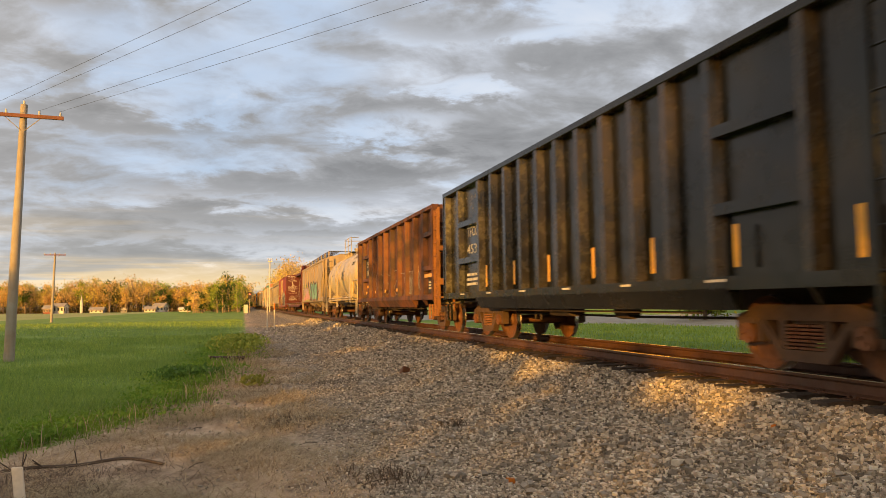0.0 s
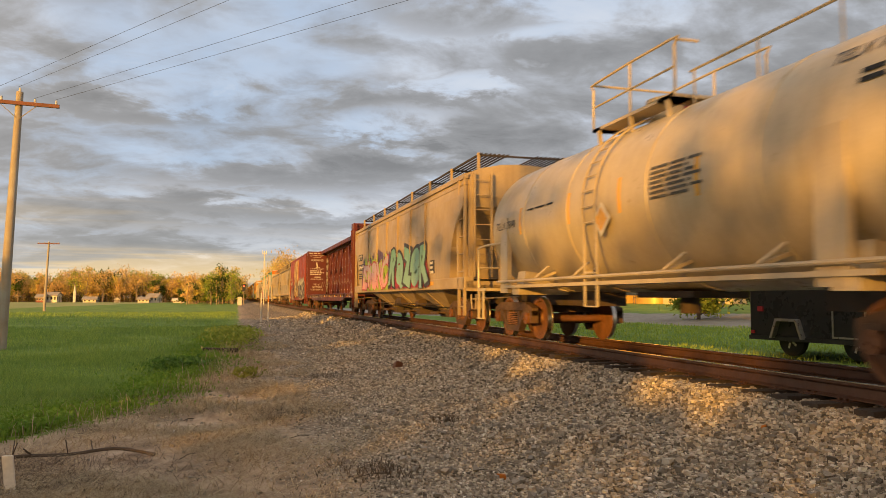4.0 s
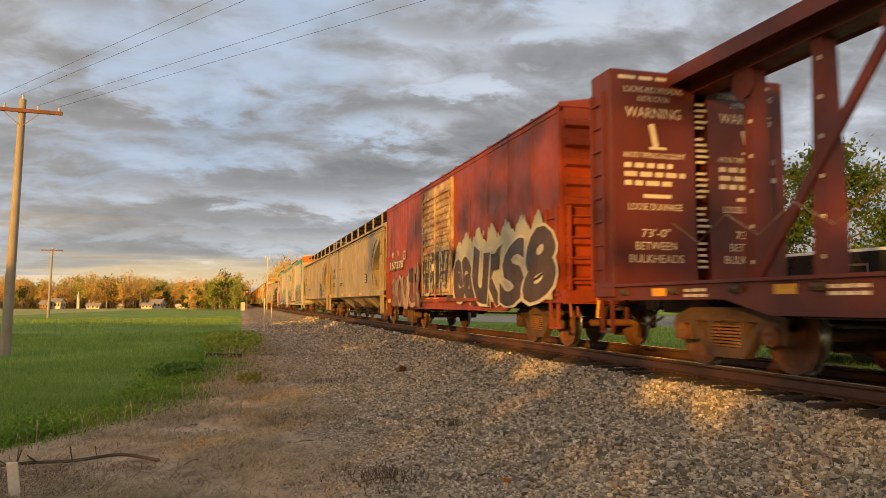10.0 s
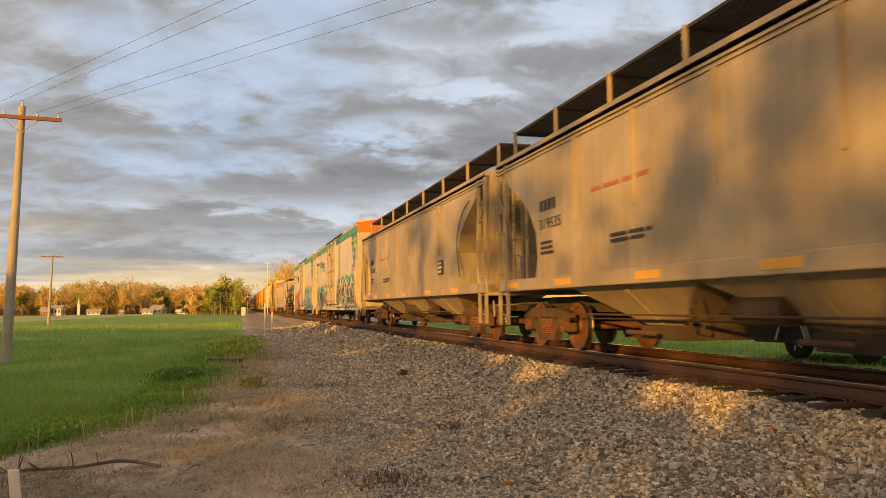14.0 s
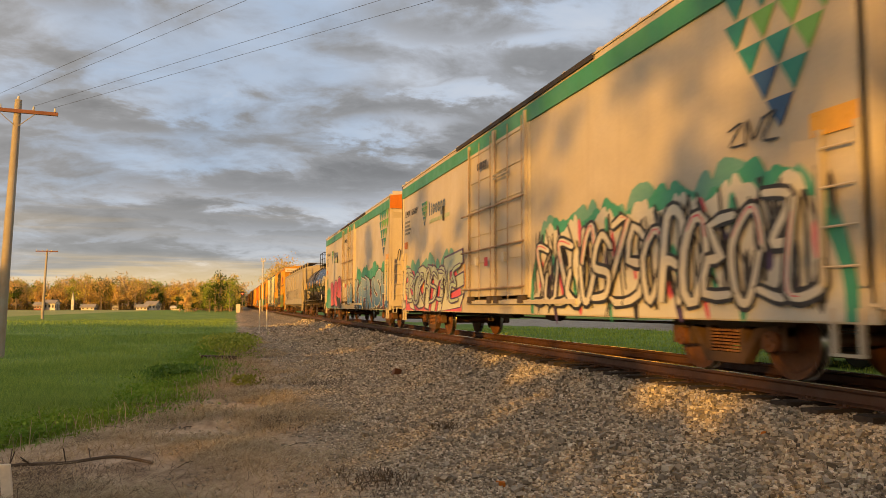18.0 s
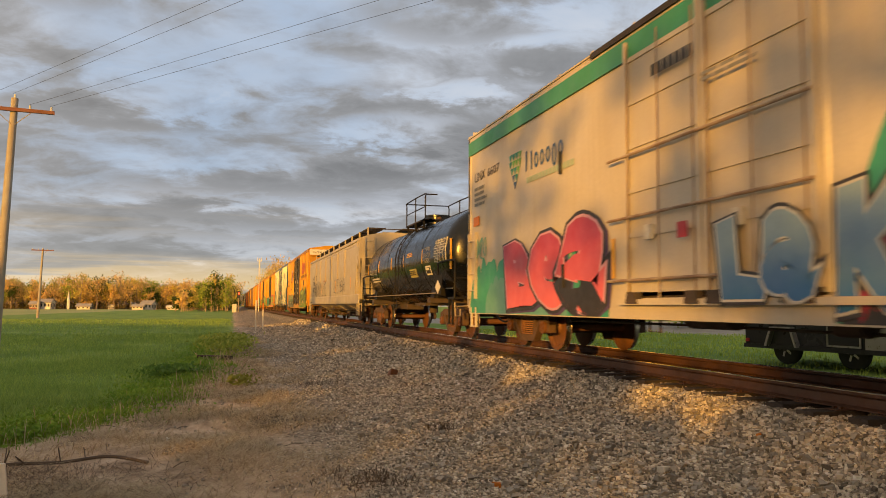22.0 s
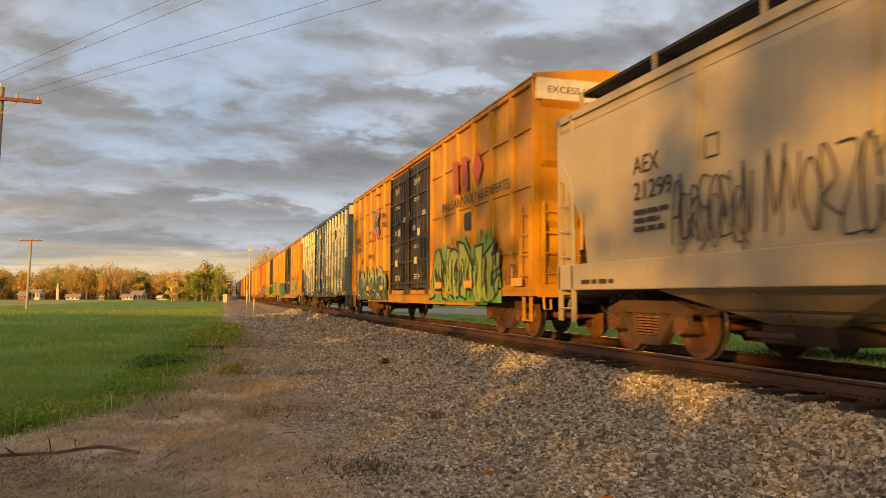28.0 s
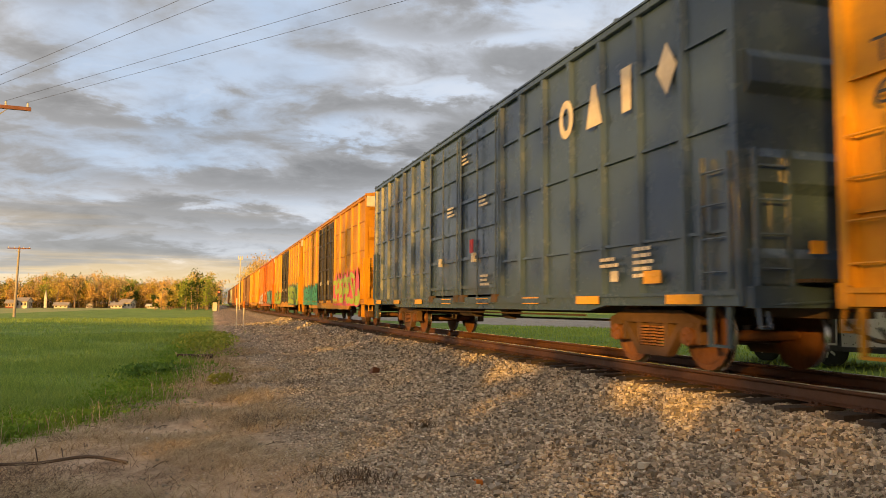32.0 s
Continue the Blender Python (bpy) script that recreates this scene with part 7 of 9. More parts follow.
    c, h = boxcar(y0, y1, 4.95, M_blue, "slate-blue boxcar with grid of ribs and pale lettering", 7, lv, (125.5 - m, 130.4 - m), M_blue, (0.78, 0.9), 2.9, M_letter, 4, M_blue)
    running_gear(c, h, 121.0 - m, 134.6 - m)
    # owner's name as four plain pale shapes: ring, wedge, slab, lozenge
    turn = [k * math.pi / 8 for k in range(16)]
    ring = Build()
    v = [(d, -5.35 + p * math.cos(a), 3.9 + q * math.sin(a)) for d in (x - 0.006, x) for p, q in ((0.24, 0.32), (0.12, 0.19)) for a in turn]
    f = []
    for k in range(16):
        n = (k + 1) % 16
        f += [(k, n, 16 + n, 16 + k), (32 + k, 48 + k, 48 + n, 32 + n), (k, 32 + k, 32 + n, n), (16 + k, 16 + n, 48 + n, 48 + k)]
    part("brand_shape", ring.add(v, f), M_letter, c)
    part("brand_shape", Build().prism([(-6.03, 3.58), (-6.22, 4.22), (-6.32, 4.22), (-6.51, 3.58)], "x", x - 0.006, x), M_letter, c)
    part("brand_shape", Build().prism([(-7.08, 3.58), (-7.06, 4.22), (-7.32, 4.22), (-7.30, 3.58)], "x", x - 0.006, x), M_letter, c)
    part("brand_shape", Build().prism([(-8.15, 3.56), (-7.93, 3.9), (-8.15, 4.24), (-8.37, 3.9)], "x", x - 0.006, x), M_letter, c)
    for ya, z, n in ((120.3, 1.65, 5), (121.2, 1.55, 2), (126.4, 3.2, 3), (128.6, 3.2, 3), (127.6, 4.3, 3), (126.3, 1.5, 3)):
        bars(c, x, ya - m + 0.3, z, 0.55, 0.09 * n, n, M_letter, 80 + n)
    part("notice", Build().box(x - 0.006, x, 119.95 - m, 120.35 - m, 1.15, 1.32), M_reflect, c)
    part("notice", Build().box(x - 0.006, x, 121.0 - m, 121.2 - m, 1.2, 1.35), M_letter, c)
    part("notice", Build().box(-0.7, -0.5, -h - 0.12, -h - 0.1, 1.45, 1.6), M_reflect, c)
    part("placard", Build().box(-1.63, -1.61, 127.0 - m, 127.2 - m, 2.0, 2.3), M_signred, c)
    tape(c, -1.602, [119.5 - m, 121.9 - m, 124.0 - m, 126.5 - m, 129.0 - m, 131.5 - m, 134.0 - m, 136.5 - m], 0.88, 0.7, 0.12)
    place(c, y0, y1)
    # the rest of the string
    kinds = [(M_yellow, "tall yellow boxcar with dark doors and pink-green graffiti", M_doordark), (M_yellow, "tall yellow boxcar with dark doors, sprayed low down", M_doordark),
             (M_orange, "orange boxcar with ribbed flanks", M_orange), (M_yellow, "yellow boxcar with faded flanks", M_yellow), (M_brown, "brown boxcar with ribbed flanks", M_brown),
             (M_yellow, "yellow boxcar with dark doors", M_doordark), (M_orange, "orange-brown boxcar with ribbed flanks", M_brown), (M_brown, "dark brown boxcar with plain flanks", M_brown), (M_blue, "dark blue boxcar with plain flanks", M_blue), (M_brown, "brown boxcar far down the train", M_brown)]
    y = 139.0
    for k, (mt, lab, dm) in enumerate(kinds):
        y0, y1 = y, y + 19.2
        c, h = boxcar(y0, y1, 4.95 if k < 6 else 4.7, mt, lab, 5, (1.72, 2.95, 4.05) if k < 4 else (2.9,), (-2.4, 2.4), dm, (0.64, 0.88), 2.9, M_letter if k < 5 else None, 4, mt)
        running_gear(c, h, -h + 2.6, h - 2.6)
        if k < 3:
            graffiti(c, x, -2.6, -h + 1.0, 0.8, 2.3, 5, (S_lime, S_lime, S_teal)[k], (S_rose, S_black, S_black)[k], (S_rose, S_mint, None)[k], None, 90 + k, 0.22)
            graffiti(c, x, h - 0.8, 2.8, 0.8, 2.0, 4, (S_mint, S_lime, S_white)[k], S_black, (S_mint, None, None)[k], None, 95 + k, 0.22)
        place(c, y0, y1)
        y += 20.55


train_front()
train_middle()
train_rear()


# ---- things beside the track ----
M_pole = mat("weathered_pole_wood", (0.40, 0.37, 0.33), 0.85, 0.0, (0.28, 0.20, 0.13), 0.6, 1.5, 0.6, 0.3, 60)
M_wire = mat("wire", (0.03, 0.03, 0.032), 0.5)
M_glaze = mat("insulator_glaze", (0.55, 0.55, 0.52), 0.25)


def utility_pole(x, y, top, label, arm_turn=0.0, drop=0.42):
    z0 = float(ground_z(np.array(x), np.array(y))) - 0.1
    c = thing("utility_pole", label, "utility pole", "poles of the line", (x, y, 0))
    lean = 0.12
    part("pole", Build().cyl((-lean, 0, z0), (lean, 0, top), 0.17, 14, 0.11), M_pole, c, smooth=True)
    ca, sa = math.cos(arm_turn), math.sin(arm_turn)
    za = top - drop
    part("crossarm", Build().bar((lean - 1.25 * ca, -0.14 - 1.25 * sa, za), (lean + 1.25 * ca, -0.14 + 1.25 * sa, za), 0.12, 0.1, (0, 0, 1)), mat("reddish_crossarm", (0.22, 0.09, 0.06), 0.8, 0.0, (0.12, 0.06, 0.04), 0.6), c)
    for s in (-1, 1):
        part("arm_brace", Build().bar((lean + s * 0.55 * ca, -0.13 + s * 0.55 * sa, za - 0.05), (lean, -0.1, za - 0.55), 0.03, 0.02, (0, 0, 1)), M_handrail, c)
    for k in (-1.15, -0.5, 0.5, 1.15):
        part("insulator", Build().cyl((lean + k * ca, -0.14 + k * sa, za + 0.05), (lean + k * ca, -0.14 + k * sa, za + 0.2), 0.045, 8, 0.03), M_glaze, c)
    part("top_insulator", Build().cyl((lean, 0, top), (lean, 0, top + 0.14), 0.05, 8, 0.03), M_glaze, c)
    return c, lean, za + 0.2


def sag_wire(pts, dip, r=0.012, name="overhead_wire", label="thin dark overhead wire sagging between poles"):
    a, b = Vector(pts[0]), Vector(pts[1])
    q = [tuple(a.lerp(b, t) - Vector((0, 0, dip * 4 * t * (1 - t)))) for t in np.linspace(0, 1, 25)]
    ob = new(name, Build().tube(q, r, 5).mesh(name, M_wire))
    tagged(ob, label, "wire", "wires of the line")


utility_pole(-7.3, 27.9, 7.85, "weathered wooden utility pole with reddish crossarm in the field", 0.1)
utility_pole(-22.4, 102.0, 7.7, "distant utility pole with crossarm in the field", 0.0, 0.2)
utility_pole(38.5, 52.0, 10.6, "plain wooden pole beside the farm lane", 0.6)
utility_pole(21.0, -6.0, 11.0, "wooden utility pole across the track", 0.75)
for sx, sz, mx, my, mz in ((-1.15, 7.62, -0.73, 19.0, 8.5), (0.0, 7.98, -0.03, 18.9, 8.5), (0.5, 7.62, 3.12, 18.0, 8.5), (1.15, 7.62, 4.5, 17.5, 8.5)):
    a, b = Vector((-7.2 + sx, 27.75, sz)), Vector((mx, my, mz))
    sag_wire([tuple(a), tuple(a + (b - a) * 3.3)], 0.05, 0.005)

# two marker posts, a stake, a signal
M_stake = mat("bleached_plastic_stake", (0.80, 0.74, 0.64), 0.6, 0.0, (0.6, 0.52, 0.42), 0.5, 6.0)
for x, y, h, red in ((1.78, 50.2, 1.55, False), (2.22, 49.8, 1.35, True)):
    z = float(ground_z(np.array(x), np.array(y))) - 0.05
    c = thing("marker_post", "thin white marker post" + (" with orange-red top" if red else ""), "marker post", "marker posts", (x, y, z))
    part("post", Build().cyl((0, 0, 0), (0, 0, h), 0.045, 8), M_letter, c)
    part("cap", Build().cyl((0, 0, h), (0, 0, h + 0.42), 0.05, 8), M_orange if red else M_letter, c)
c = thing("survey_stake", "short bleached stake in the dirt", "stake", at=(-1.73, 7.0, float(ground_z(np.array(-1.73), np.array(7.0))) - 0.1))
part("shaft", Build().bar((0, 0, 0), (-0.045, 0, 0.42), 0.085, 0.03), M_stake, c, bev=0.006)
c = thing("railway_signal", "far railway signal with a red light and white box", "signal", at=(2.2, 168.0, -0.8))
part("mast", Build().cyl((0, 0, 0), (0, 0, 4.6), 0.09, 8), M_handrail, c)
part("head", Build().box(-0.35, 0.35, -0.15, 0.15, 3.2, 4.7), M_ink, c)
part("lamp", Build().cyl((0, -0.2, 4.2), (0, -0.15, 4.2), 0.16, 12), glow("signal_red", (1.0, 0.06, 0.02), 6.0), c, "lit red lamp")
part("cabinet", Build().box(-1.3, -0.4, -0.3, 0.5, 0, 1.9), M_letter, c)
c = thing("track_side_mast", "slim pale mast beside the far track", "mast", at=(5.4, 140.0, -0.3))
part("mast", Build().cyl((0, 0, 0), (0, 0, 9.8), 0.09, 8), M_letter, c)
part("bracket", Build().box(-0.4, 0.4, -0.05, 0.05, 9.2, 9.35).cyl((-0.35, 0, 9.35), (-0.35, 0, 9.9), 0.07, 8).cyl((0.35, 0, 9.35), (0.35, 0, 9.9), 0.07, 8), M_letter, c)

# cargo trailer on the grass across the track
M_trailer = mat("black_trailer_skin", (0.02, 0.022, 0.025), 0.3, 0.0, (0.05, 0.045, 0.04), 0.4, 0.8, 0.2, 0.03)
M_alu = mat("diamond_plate", (0.62, 0.60, 0.56), 0.35, 0.9, (0.4, 0.38, 0.35), 0.3, 6.0, 0.0, 0.3, 60)
M_tyre = mat("tyre_rubber", (0.025, 0.024, 0.023), 0.85)


def cargo_trailer():
    gx, gy = 12.45, 13.7
    z = -0.42
    way = math.atan2(12.83 - 14.57, 12.57 - 12.36)
    c = thing("cargo_trailer", "black enclosed cargo trailer with bright fenders and plate front", "trailer", at=(gx, gy, z))
    c.rotation_euler = (0, 0, way + math.pi / 2)
    # body runs along -y from the tail at +y; flank faces -x
    part("body", Build().box(0.12, 2.1, -1.75, 1.95, 0.42, 2.35), M_trailer, c, bev=0.03)
    part("roof", Build().prism([(0.10, 2.35), (2.12, 2.35), (2.05, 2.42), (1.1, 2.48), (0.17, 2.42)], "y", -1.77, 1.97), M_letter, c)
    part("front_plate", Build().box(0.10, 2.12, -1.80, -1.32, 0.42, 1.35), M_alu, c)
    part("nose", Build().prism([(0.14, -1.75), (2.08, -1.75), (1.1, -2.6)], "z", 0.46, 2.3), M_alu, c)
    part("side_door", Build().box(0.09, 0.125, -1.2, -0.45, 0.5, 2.05), M_trailer, c)
    part("door_frame", Build().box(0.075, 0.10, -1.24, -1.2, 0.48, 2.1).box(0.075, 0.10, -0.45, -0.41, 0.48, 2.1).box(0.075, 0.10, -1.24, -0.41, 2.05, 2.1).box(0.075, 0.10, -1.24, -0.41, 0.46, 0.5), M_alu, c)
    part("frame_rail", Build().box(0.08, 0.16, -3.9, 1.95, 0.34, 0.44).box(2.06, 2.14, -1.8, 1.95, 0.34, 0.44), M_ink, c)
    part("tongue", Build().bar((0.3, -1.8, 0.4), (1.1, -3.7, 0.42), 0.1, 0.1, (0, 0, 1)).bar((1.9, -1.8, 0.4), (1.1, -3.7, 0.42), 0.1, 0.1, (0, 0, 1)), M_ink, c)
    part("jack", Build().cyl((1.1, -3.5, 0.0), (1.1, -3.5, 0.8), 0.05, 8), M_alu, c)
    for y in (0.75, -0.98):
        w = part("wheel", Build().loft([[(x, y + r * math.cos(k * math.pi / 14), 0.36 + r * math.sin(k * math.pi / 14)) for k in range(28)] for x, r in ((0.14, 0.2), (0.14, 0.31), (0.16, 0.355), (0.30, 0.36), (0.34, 0.33), (0.34, 0.2))]), M_tyre, c, smooth=True)
        part("rim", Build().cyl((0.15, y, 0.36), (0.33, y, 0.36), 0.2, 16).cyl((0.12, y, 0.36), (0.15, y, 0.36), 0.06, 10), M_ink, w)
        for k in range(5):
            a = k * 1.2566
            part("spoke", Build().bar((0.145, y + 0.05 * math.cos(a), 0.36 + 0.05 * math.sin(a)), (0.145, y + 0.19 * math.cos(a), 0.36 + 0.19 * math.sin(a)), 0.02, 0.05), M_alu, w)
    part("fender", Build().prism([(0.30, 0.40), (0.36, 0.40), (0.50, 0.80), (1.02, 0.80), (1.17, 0.40), (1.24, 0.40), (1.06, 0.86), (0.46, 0.86)], "x", -0.02, 0.34), M_alu, c)
    part("tail_light", Build().box(0.09, 0.12, 1.80, 1.90, 0.48, 0.56), M_signred, c, "red tail lamp")
    part("badge", Build().box(0.085, 0.12, 1.52, 1.68, 1.02, 1.14), M_signred, c)
    part("plate", Build().box(0.3, 0.6, 1.955, 1.97, 0.5, 0.65), M_letter, c)


cargo_trailer()

# farm across the road
M_silo = mat("yellow_silo_steel", (0.62, 0.40, 0.10), 0.45, 0.2, (0.42, 0.27, 0.08), 0.4, 0.4, 0.4, 0.05)
M_greenroof = mat("green_metal_roof", (0.05, 0.20, 0.12), 0.5, 0.3)


def silo(x, y, r, h, dome, label, material):
    z = float(ground_z(np.array(x), np.array(y))) - 0.1
    c = thing("silo", label, "silo", "farm silos", (x, y, z))
    part("shell", Build().cyl((0, 0, 0), (0, 0, h), r, 32), material, c, smooth=True)
    for k in range(1, int(h / 1.5)):
        part("hoop", Build().cyl((0, 0, k * 1.5 - 0.05), (0, 0, k * 1.5 + 0.05), r + 0.05, 32), material, c, smooth=True)
    rings = [[(r * math.cos(q * math.pi / 16) * math.cos(t), r * math.sin(q * math.pi / 16) * math.cos(t), h + dome * math.sin(t)) for q in range(32)] for t in np.linspace(0, 1.5, 6)]
    part("roof", Build().loft(rings), material, c, smooth=True)
    lad = Build().box(-r - 0.5, -r - 0.42, -0.3, -0.22, 0, h).box(-r - 0.5, -r - 0.42, 0.22, 0.3, 0, h)
    for k in range(int(h / 0.8)):
        lad.box(-r - 0.5, -r - 0.42, -0.3, 0.3, k * 0.8, k * 0.8 + 0.08)
    for k in range(3):
        lad.box(-r - 0.5, -r, -0.04, 0.04, h * (k + 1) / 4, h * (k + 1) / 4 + 0.08)
    part("ladder", lad, M_handrail, c)


silo(49.7, 88.7, 2.9, 19.0, 0.5, "tall yellow steel silo with side ladder", M_silo)
silo(51.5, 83.0, 2.6, 13.2, 2.4, "yellow domed silo beside the tall one", M_silo)


def shed(x, y, w, d, h, turn, label, wall, roof, name="shed", openings=3):
    z = float(ground_z(np.array(x), np.array(y))) - 0.05
    c = thing(name, label, name.replace("_", " "), "farm and village buildings", (x, y, z))
    c.rotation_euler = (0, 0, turn)
    part("wall", Build().prism([(-w / 2, 0), (w / 2, 0), (w / 2, h), (0, h + w * 0.28), (-w / 2, h)], "y", -d / 2, d / 2), wall, c)
    r = Build()
    for s in (-1, 1):
        r.prism([(s * (w / 2 + 0.4), h - 0.2), (0, h + w * 0.28 + 0.05), (0, h + w * 0.28 + 0.25), (s * (w / 2 + 0.4), h)], "y", -d / 2 - 0.4, d / 2 + 0.4)
    part("roof", r, roof, c)
    for k in range(openings):
        y0 = -d / 2 + d * (k + 0.5) / openings
        q = part("window", Build().box(-w / 2 - 0.06, -w / 2 + 0.02, y0 - 0.26, y0 + 0.26, h * 0.4, h * 0.8), M_ink, c)
        part("frame", Build().box(-w / 2 - 0.03, -w / 2 + 0.01, y0 - 0.33, y0 + 0.33, h * 0.35, h * 0.84), M_letter, q)
        qe = part("window", Build().box(-w / 2 + w * (k + 0.5) / openings - 0.2, -w / 2 + w * (k + 0.5) / openings + 0.2, -d / 2 - 0.06, -d / 2 + 0.02, h * 0.35, h * 0.8), M_ink, c)
    part("door", Build().box(-0.5, 0.5, -d / 2 - 0.07, -d / 2 + 0.02, 0.05, min(2.1, h * 0.9)), roof, c)


M_ochre = mat("yellow_shed_boards", (0.58, 0.48, 0.28), 0.7, 0.0, (0.4, 0.28, 0.1), 0.5, 1.0, 0.4)
M_housewhite = mat("white_siding", (0.74, 0.70, 0.64), 0.7, 0.0, (0.28, 0.24, 0.2), 0.4, 0.4, 0.3)
M_shingle = mat("grey_shingles", (0.34, 0.31, 0.29), 0.85, 0.0, (0.14, 0.12, 0.11), 0.5, 0.6)
M_brickred = mat("red_brick_wall", (0.28, 0.09, 0.06), 0.8, 0.0, (0.18, 0.07, 0.05), 0.5, 0.6)
shed(52.6, 74.5, 5.0, 8.0, 6.6, 0.62, "tall pale barn with a steep gable", M_ochre, M_roof, "barn", 2)
shed(44.0, 98.0, 9, 20, 5.4, 0.5, "yellow farm shed with green metal roof", M_ochre, M_greenroof)
for x, y, w, d, h, t, lab, wm, rm in ((-61.5, 275, 3.0, 2.6, 1.8, 1.4, "small red brick house at the wood's edge", M_brickred, M_shingle), (-58.3, 277, 3.4, 3.6, 2.4, 1.3, "small white house with grey roof", M_housewhite, M_shingle),
                                      (-46.4, 274, 2.6, 4.2, 1.1, 1.4, "low white house among far trees", M_housewhite, M_shingle), (-38.4, 276, 1.8, 2.4, 1.2, 0.1, "small white garage by the far trees", M_housewhite, M_shingle),
                                      (-29.5, 274, 2.4, 3.6, 1.1, 1.4, "white house with low roof", M_housewhite, M_shingle), (-26.6, 278, 3.6, 3.8, 2.0, 1.2, "grey house with two low gables", M_housewhite, M_shingle), (-18.0, 270, 1.6, 3.5, 0.9, 1.4, "white camper parked by far trees", M_housewhite, M_housewhite)):
    shed(x, y, w, d, h, t, lab, wm, rm, "house", 3)
c = thing("church_steeple", "thin white steeple among the far trees", "steeple", at=(-51.8, 276, -1.0))
part("tower", Build().box(-0.4, 0.4, -0.4, 0.4, 0, 3.4), M_housewhite, c)
part("spire", Build().cyl((0, 0, 3.4), (0, 0, 6.2), 0.48, 8, 0.04), M_housewhite, c)

# ---- trees ----
M_bark = mat("grey_brown_bark", (0.12, 0.085, 0.06), 0.9, 0.0, (0.06, 0.045, 0.035), 0.6, 3.0, 0.5, 0.4)
L_autumn = leafy("russet_young_leaves", (0.70, 0.46, 0.18), (0.86, 0.62, 0.26))
L_gold = leafy("golden_young_leaves", (0.72, 0.54, 0.13), (0.80, 0.64, 0.16))
L_green = leafy("spring_green_leaves", (0.26, 0.35, 0.05), (0.46, 0.50, 0.09))
L_dark = leafy("dark_needles", (0.03, 0.055, 0.02), (0.06, 0.09, 0.025), 0.2)
L_mid = leafy("mid_green_leaves", (0.06, 0.11, 0.022), (0.11, 0.15, 0.03))


def leaf_mesh(name, pts, size, material, rng):
    """Many small bent leaves at the given points."""
    n = len(pts)
    pts = np.asarray(pts)
    a = rng.normal(size=(n, 3))
    a /= np.linalg.norm(a, axis=1)[:, None]
    b = np.cross(a, rng.normal(size=(n, 3)))
    b /= np.linalg.norm(b, axis=1)[:, None]
    s = (size * rng.uniform(0.6, 1.4, n))[:, None]
    v = np.stack([pts - a * s, pts + b * s * 0.5, pts + a * s, pts - b * s * 0.5], 1).reshape(-1, 3)
    f = np.arange(4 * n).reshape(-1, 4)
    me = bpy.data.meshes.new(name)
    me.from_pydata(v.tolist(), [], f.tolist())
    me.materials.append(material)
    return me


def tree(x, y, h, spread, leaves, material, label, seed, clear=0.25, size=0.16, conifer=False, name="tree", density=1.0):
    """A tapered trunk, limbs that fork, and clumps of leaves at the limbs' ends."""
    rnd, rng = random.Random(seed), np.random.default_rng(seed)
    z0 = float(ground_z(np.array(float(x)), np.array(float(y)))) - 0.1
    c = thing(name, label, "tree", "trees", (x, y, z0))
    r0 = h * 0.018 + 0.05
    wob = [(rnd.uniform(-0.2, 0.2) * k / 6, rnd.uniform(-0.2, 0.2) * k / 6, h * 0.92 * k / 6) for k in range(7)]
    tb = Build()
    for k in range(6):
        tb.cyl(wob[k], wob[k + 1], r0 * (1 - k / 6.5), 9, r0 * (1 - (k + 1) / 6.5))
    part("trunk", tb, M_bark, c, smooth=True)
    lb, ends = Build(), []
    n = 26 if conifer else 18
    for k in range(n):
        t = clear + (1 - clear) * (k + rnd.random()) / n
        z = h * 0.92 * t
        i = min(5, int(t * 6))
        f = t * 6 - i
        base = Vector(wob[i]).lerp(Vector(wob[i + 1]), min(1, f))
        a = k * 2.4 + rnd.uniform(-0.4, 0.4)
        reach = spread * ((1.05 - t) * 0.95 + 0.06 if conifer else (0.45 + 0.75 * math.sin(math.pi * (t - clear) / (1 - clear) * 0.85 + 0.25))) * rnd.uniform(0.7, 1.1)
        tip = base + Vector((math.cos(a) * reach, math.sin(a) * reach, (-0.05 if conifer else 0.5) * reach))
        lb.cyl(base, tip, r0 * 0.32 * (1.1 - t * 0.6), 5, 0.015)
        ends.append((base, tip, reach))
        for q in range(2):
            s = base.lerp(tip, rnd.uniform(0.35, 0.7))
            e = s + Vector((rnd.uniform(-1, 1), rnd.uniform(-1, 1), rnd.uniform(0.0 if conifer else 0.2, 0.8))) * reach * 0.4
            lb.cyl(s, e, r0 * 0.14, 4, 0.01)
            ends.append((s, e, reach * 0.5))
    part("branchwork", lb, M_bark, c)
    pts = []
    per = int(leaves / len(ends))
    for a, b, reach in ends:
        m = int(per * rnd.uniform(0.5, 1.5))
        t = rng.uniform(0.35, 1.08, m)[:, None]
        base = np.array(a) + (np.array(b) - np.array(a)) * t
        pts.append(base + rng.normal(size=(m, 3)) * ((0.16 if size < 0.23 else 0.10) * reach + 0.12) * np.array([1, 1, 0.55 if conifer else 0.85]))
    part("crown", leaf_mesh("crown", np.concatenate(pts), size, material, rng), None, c)
    return c


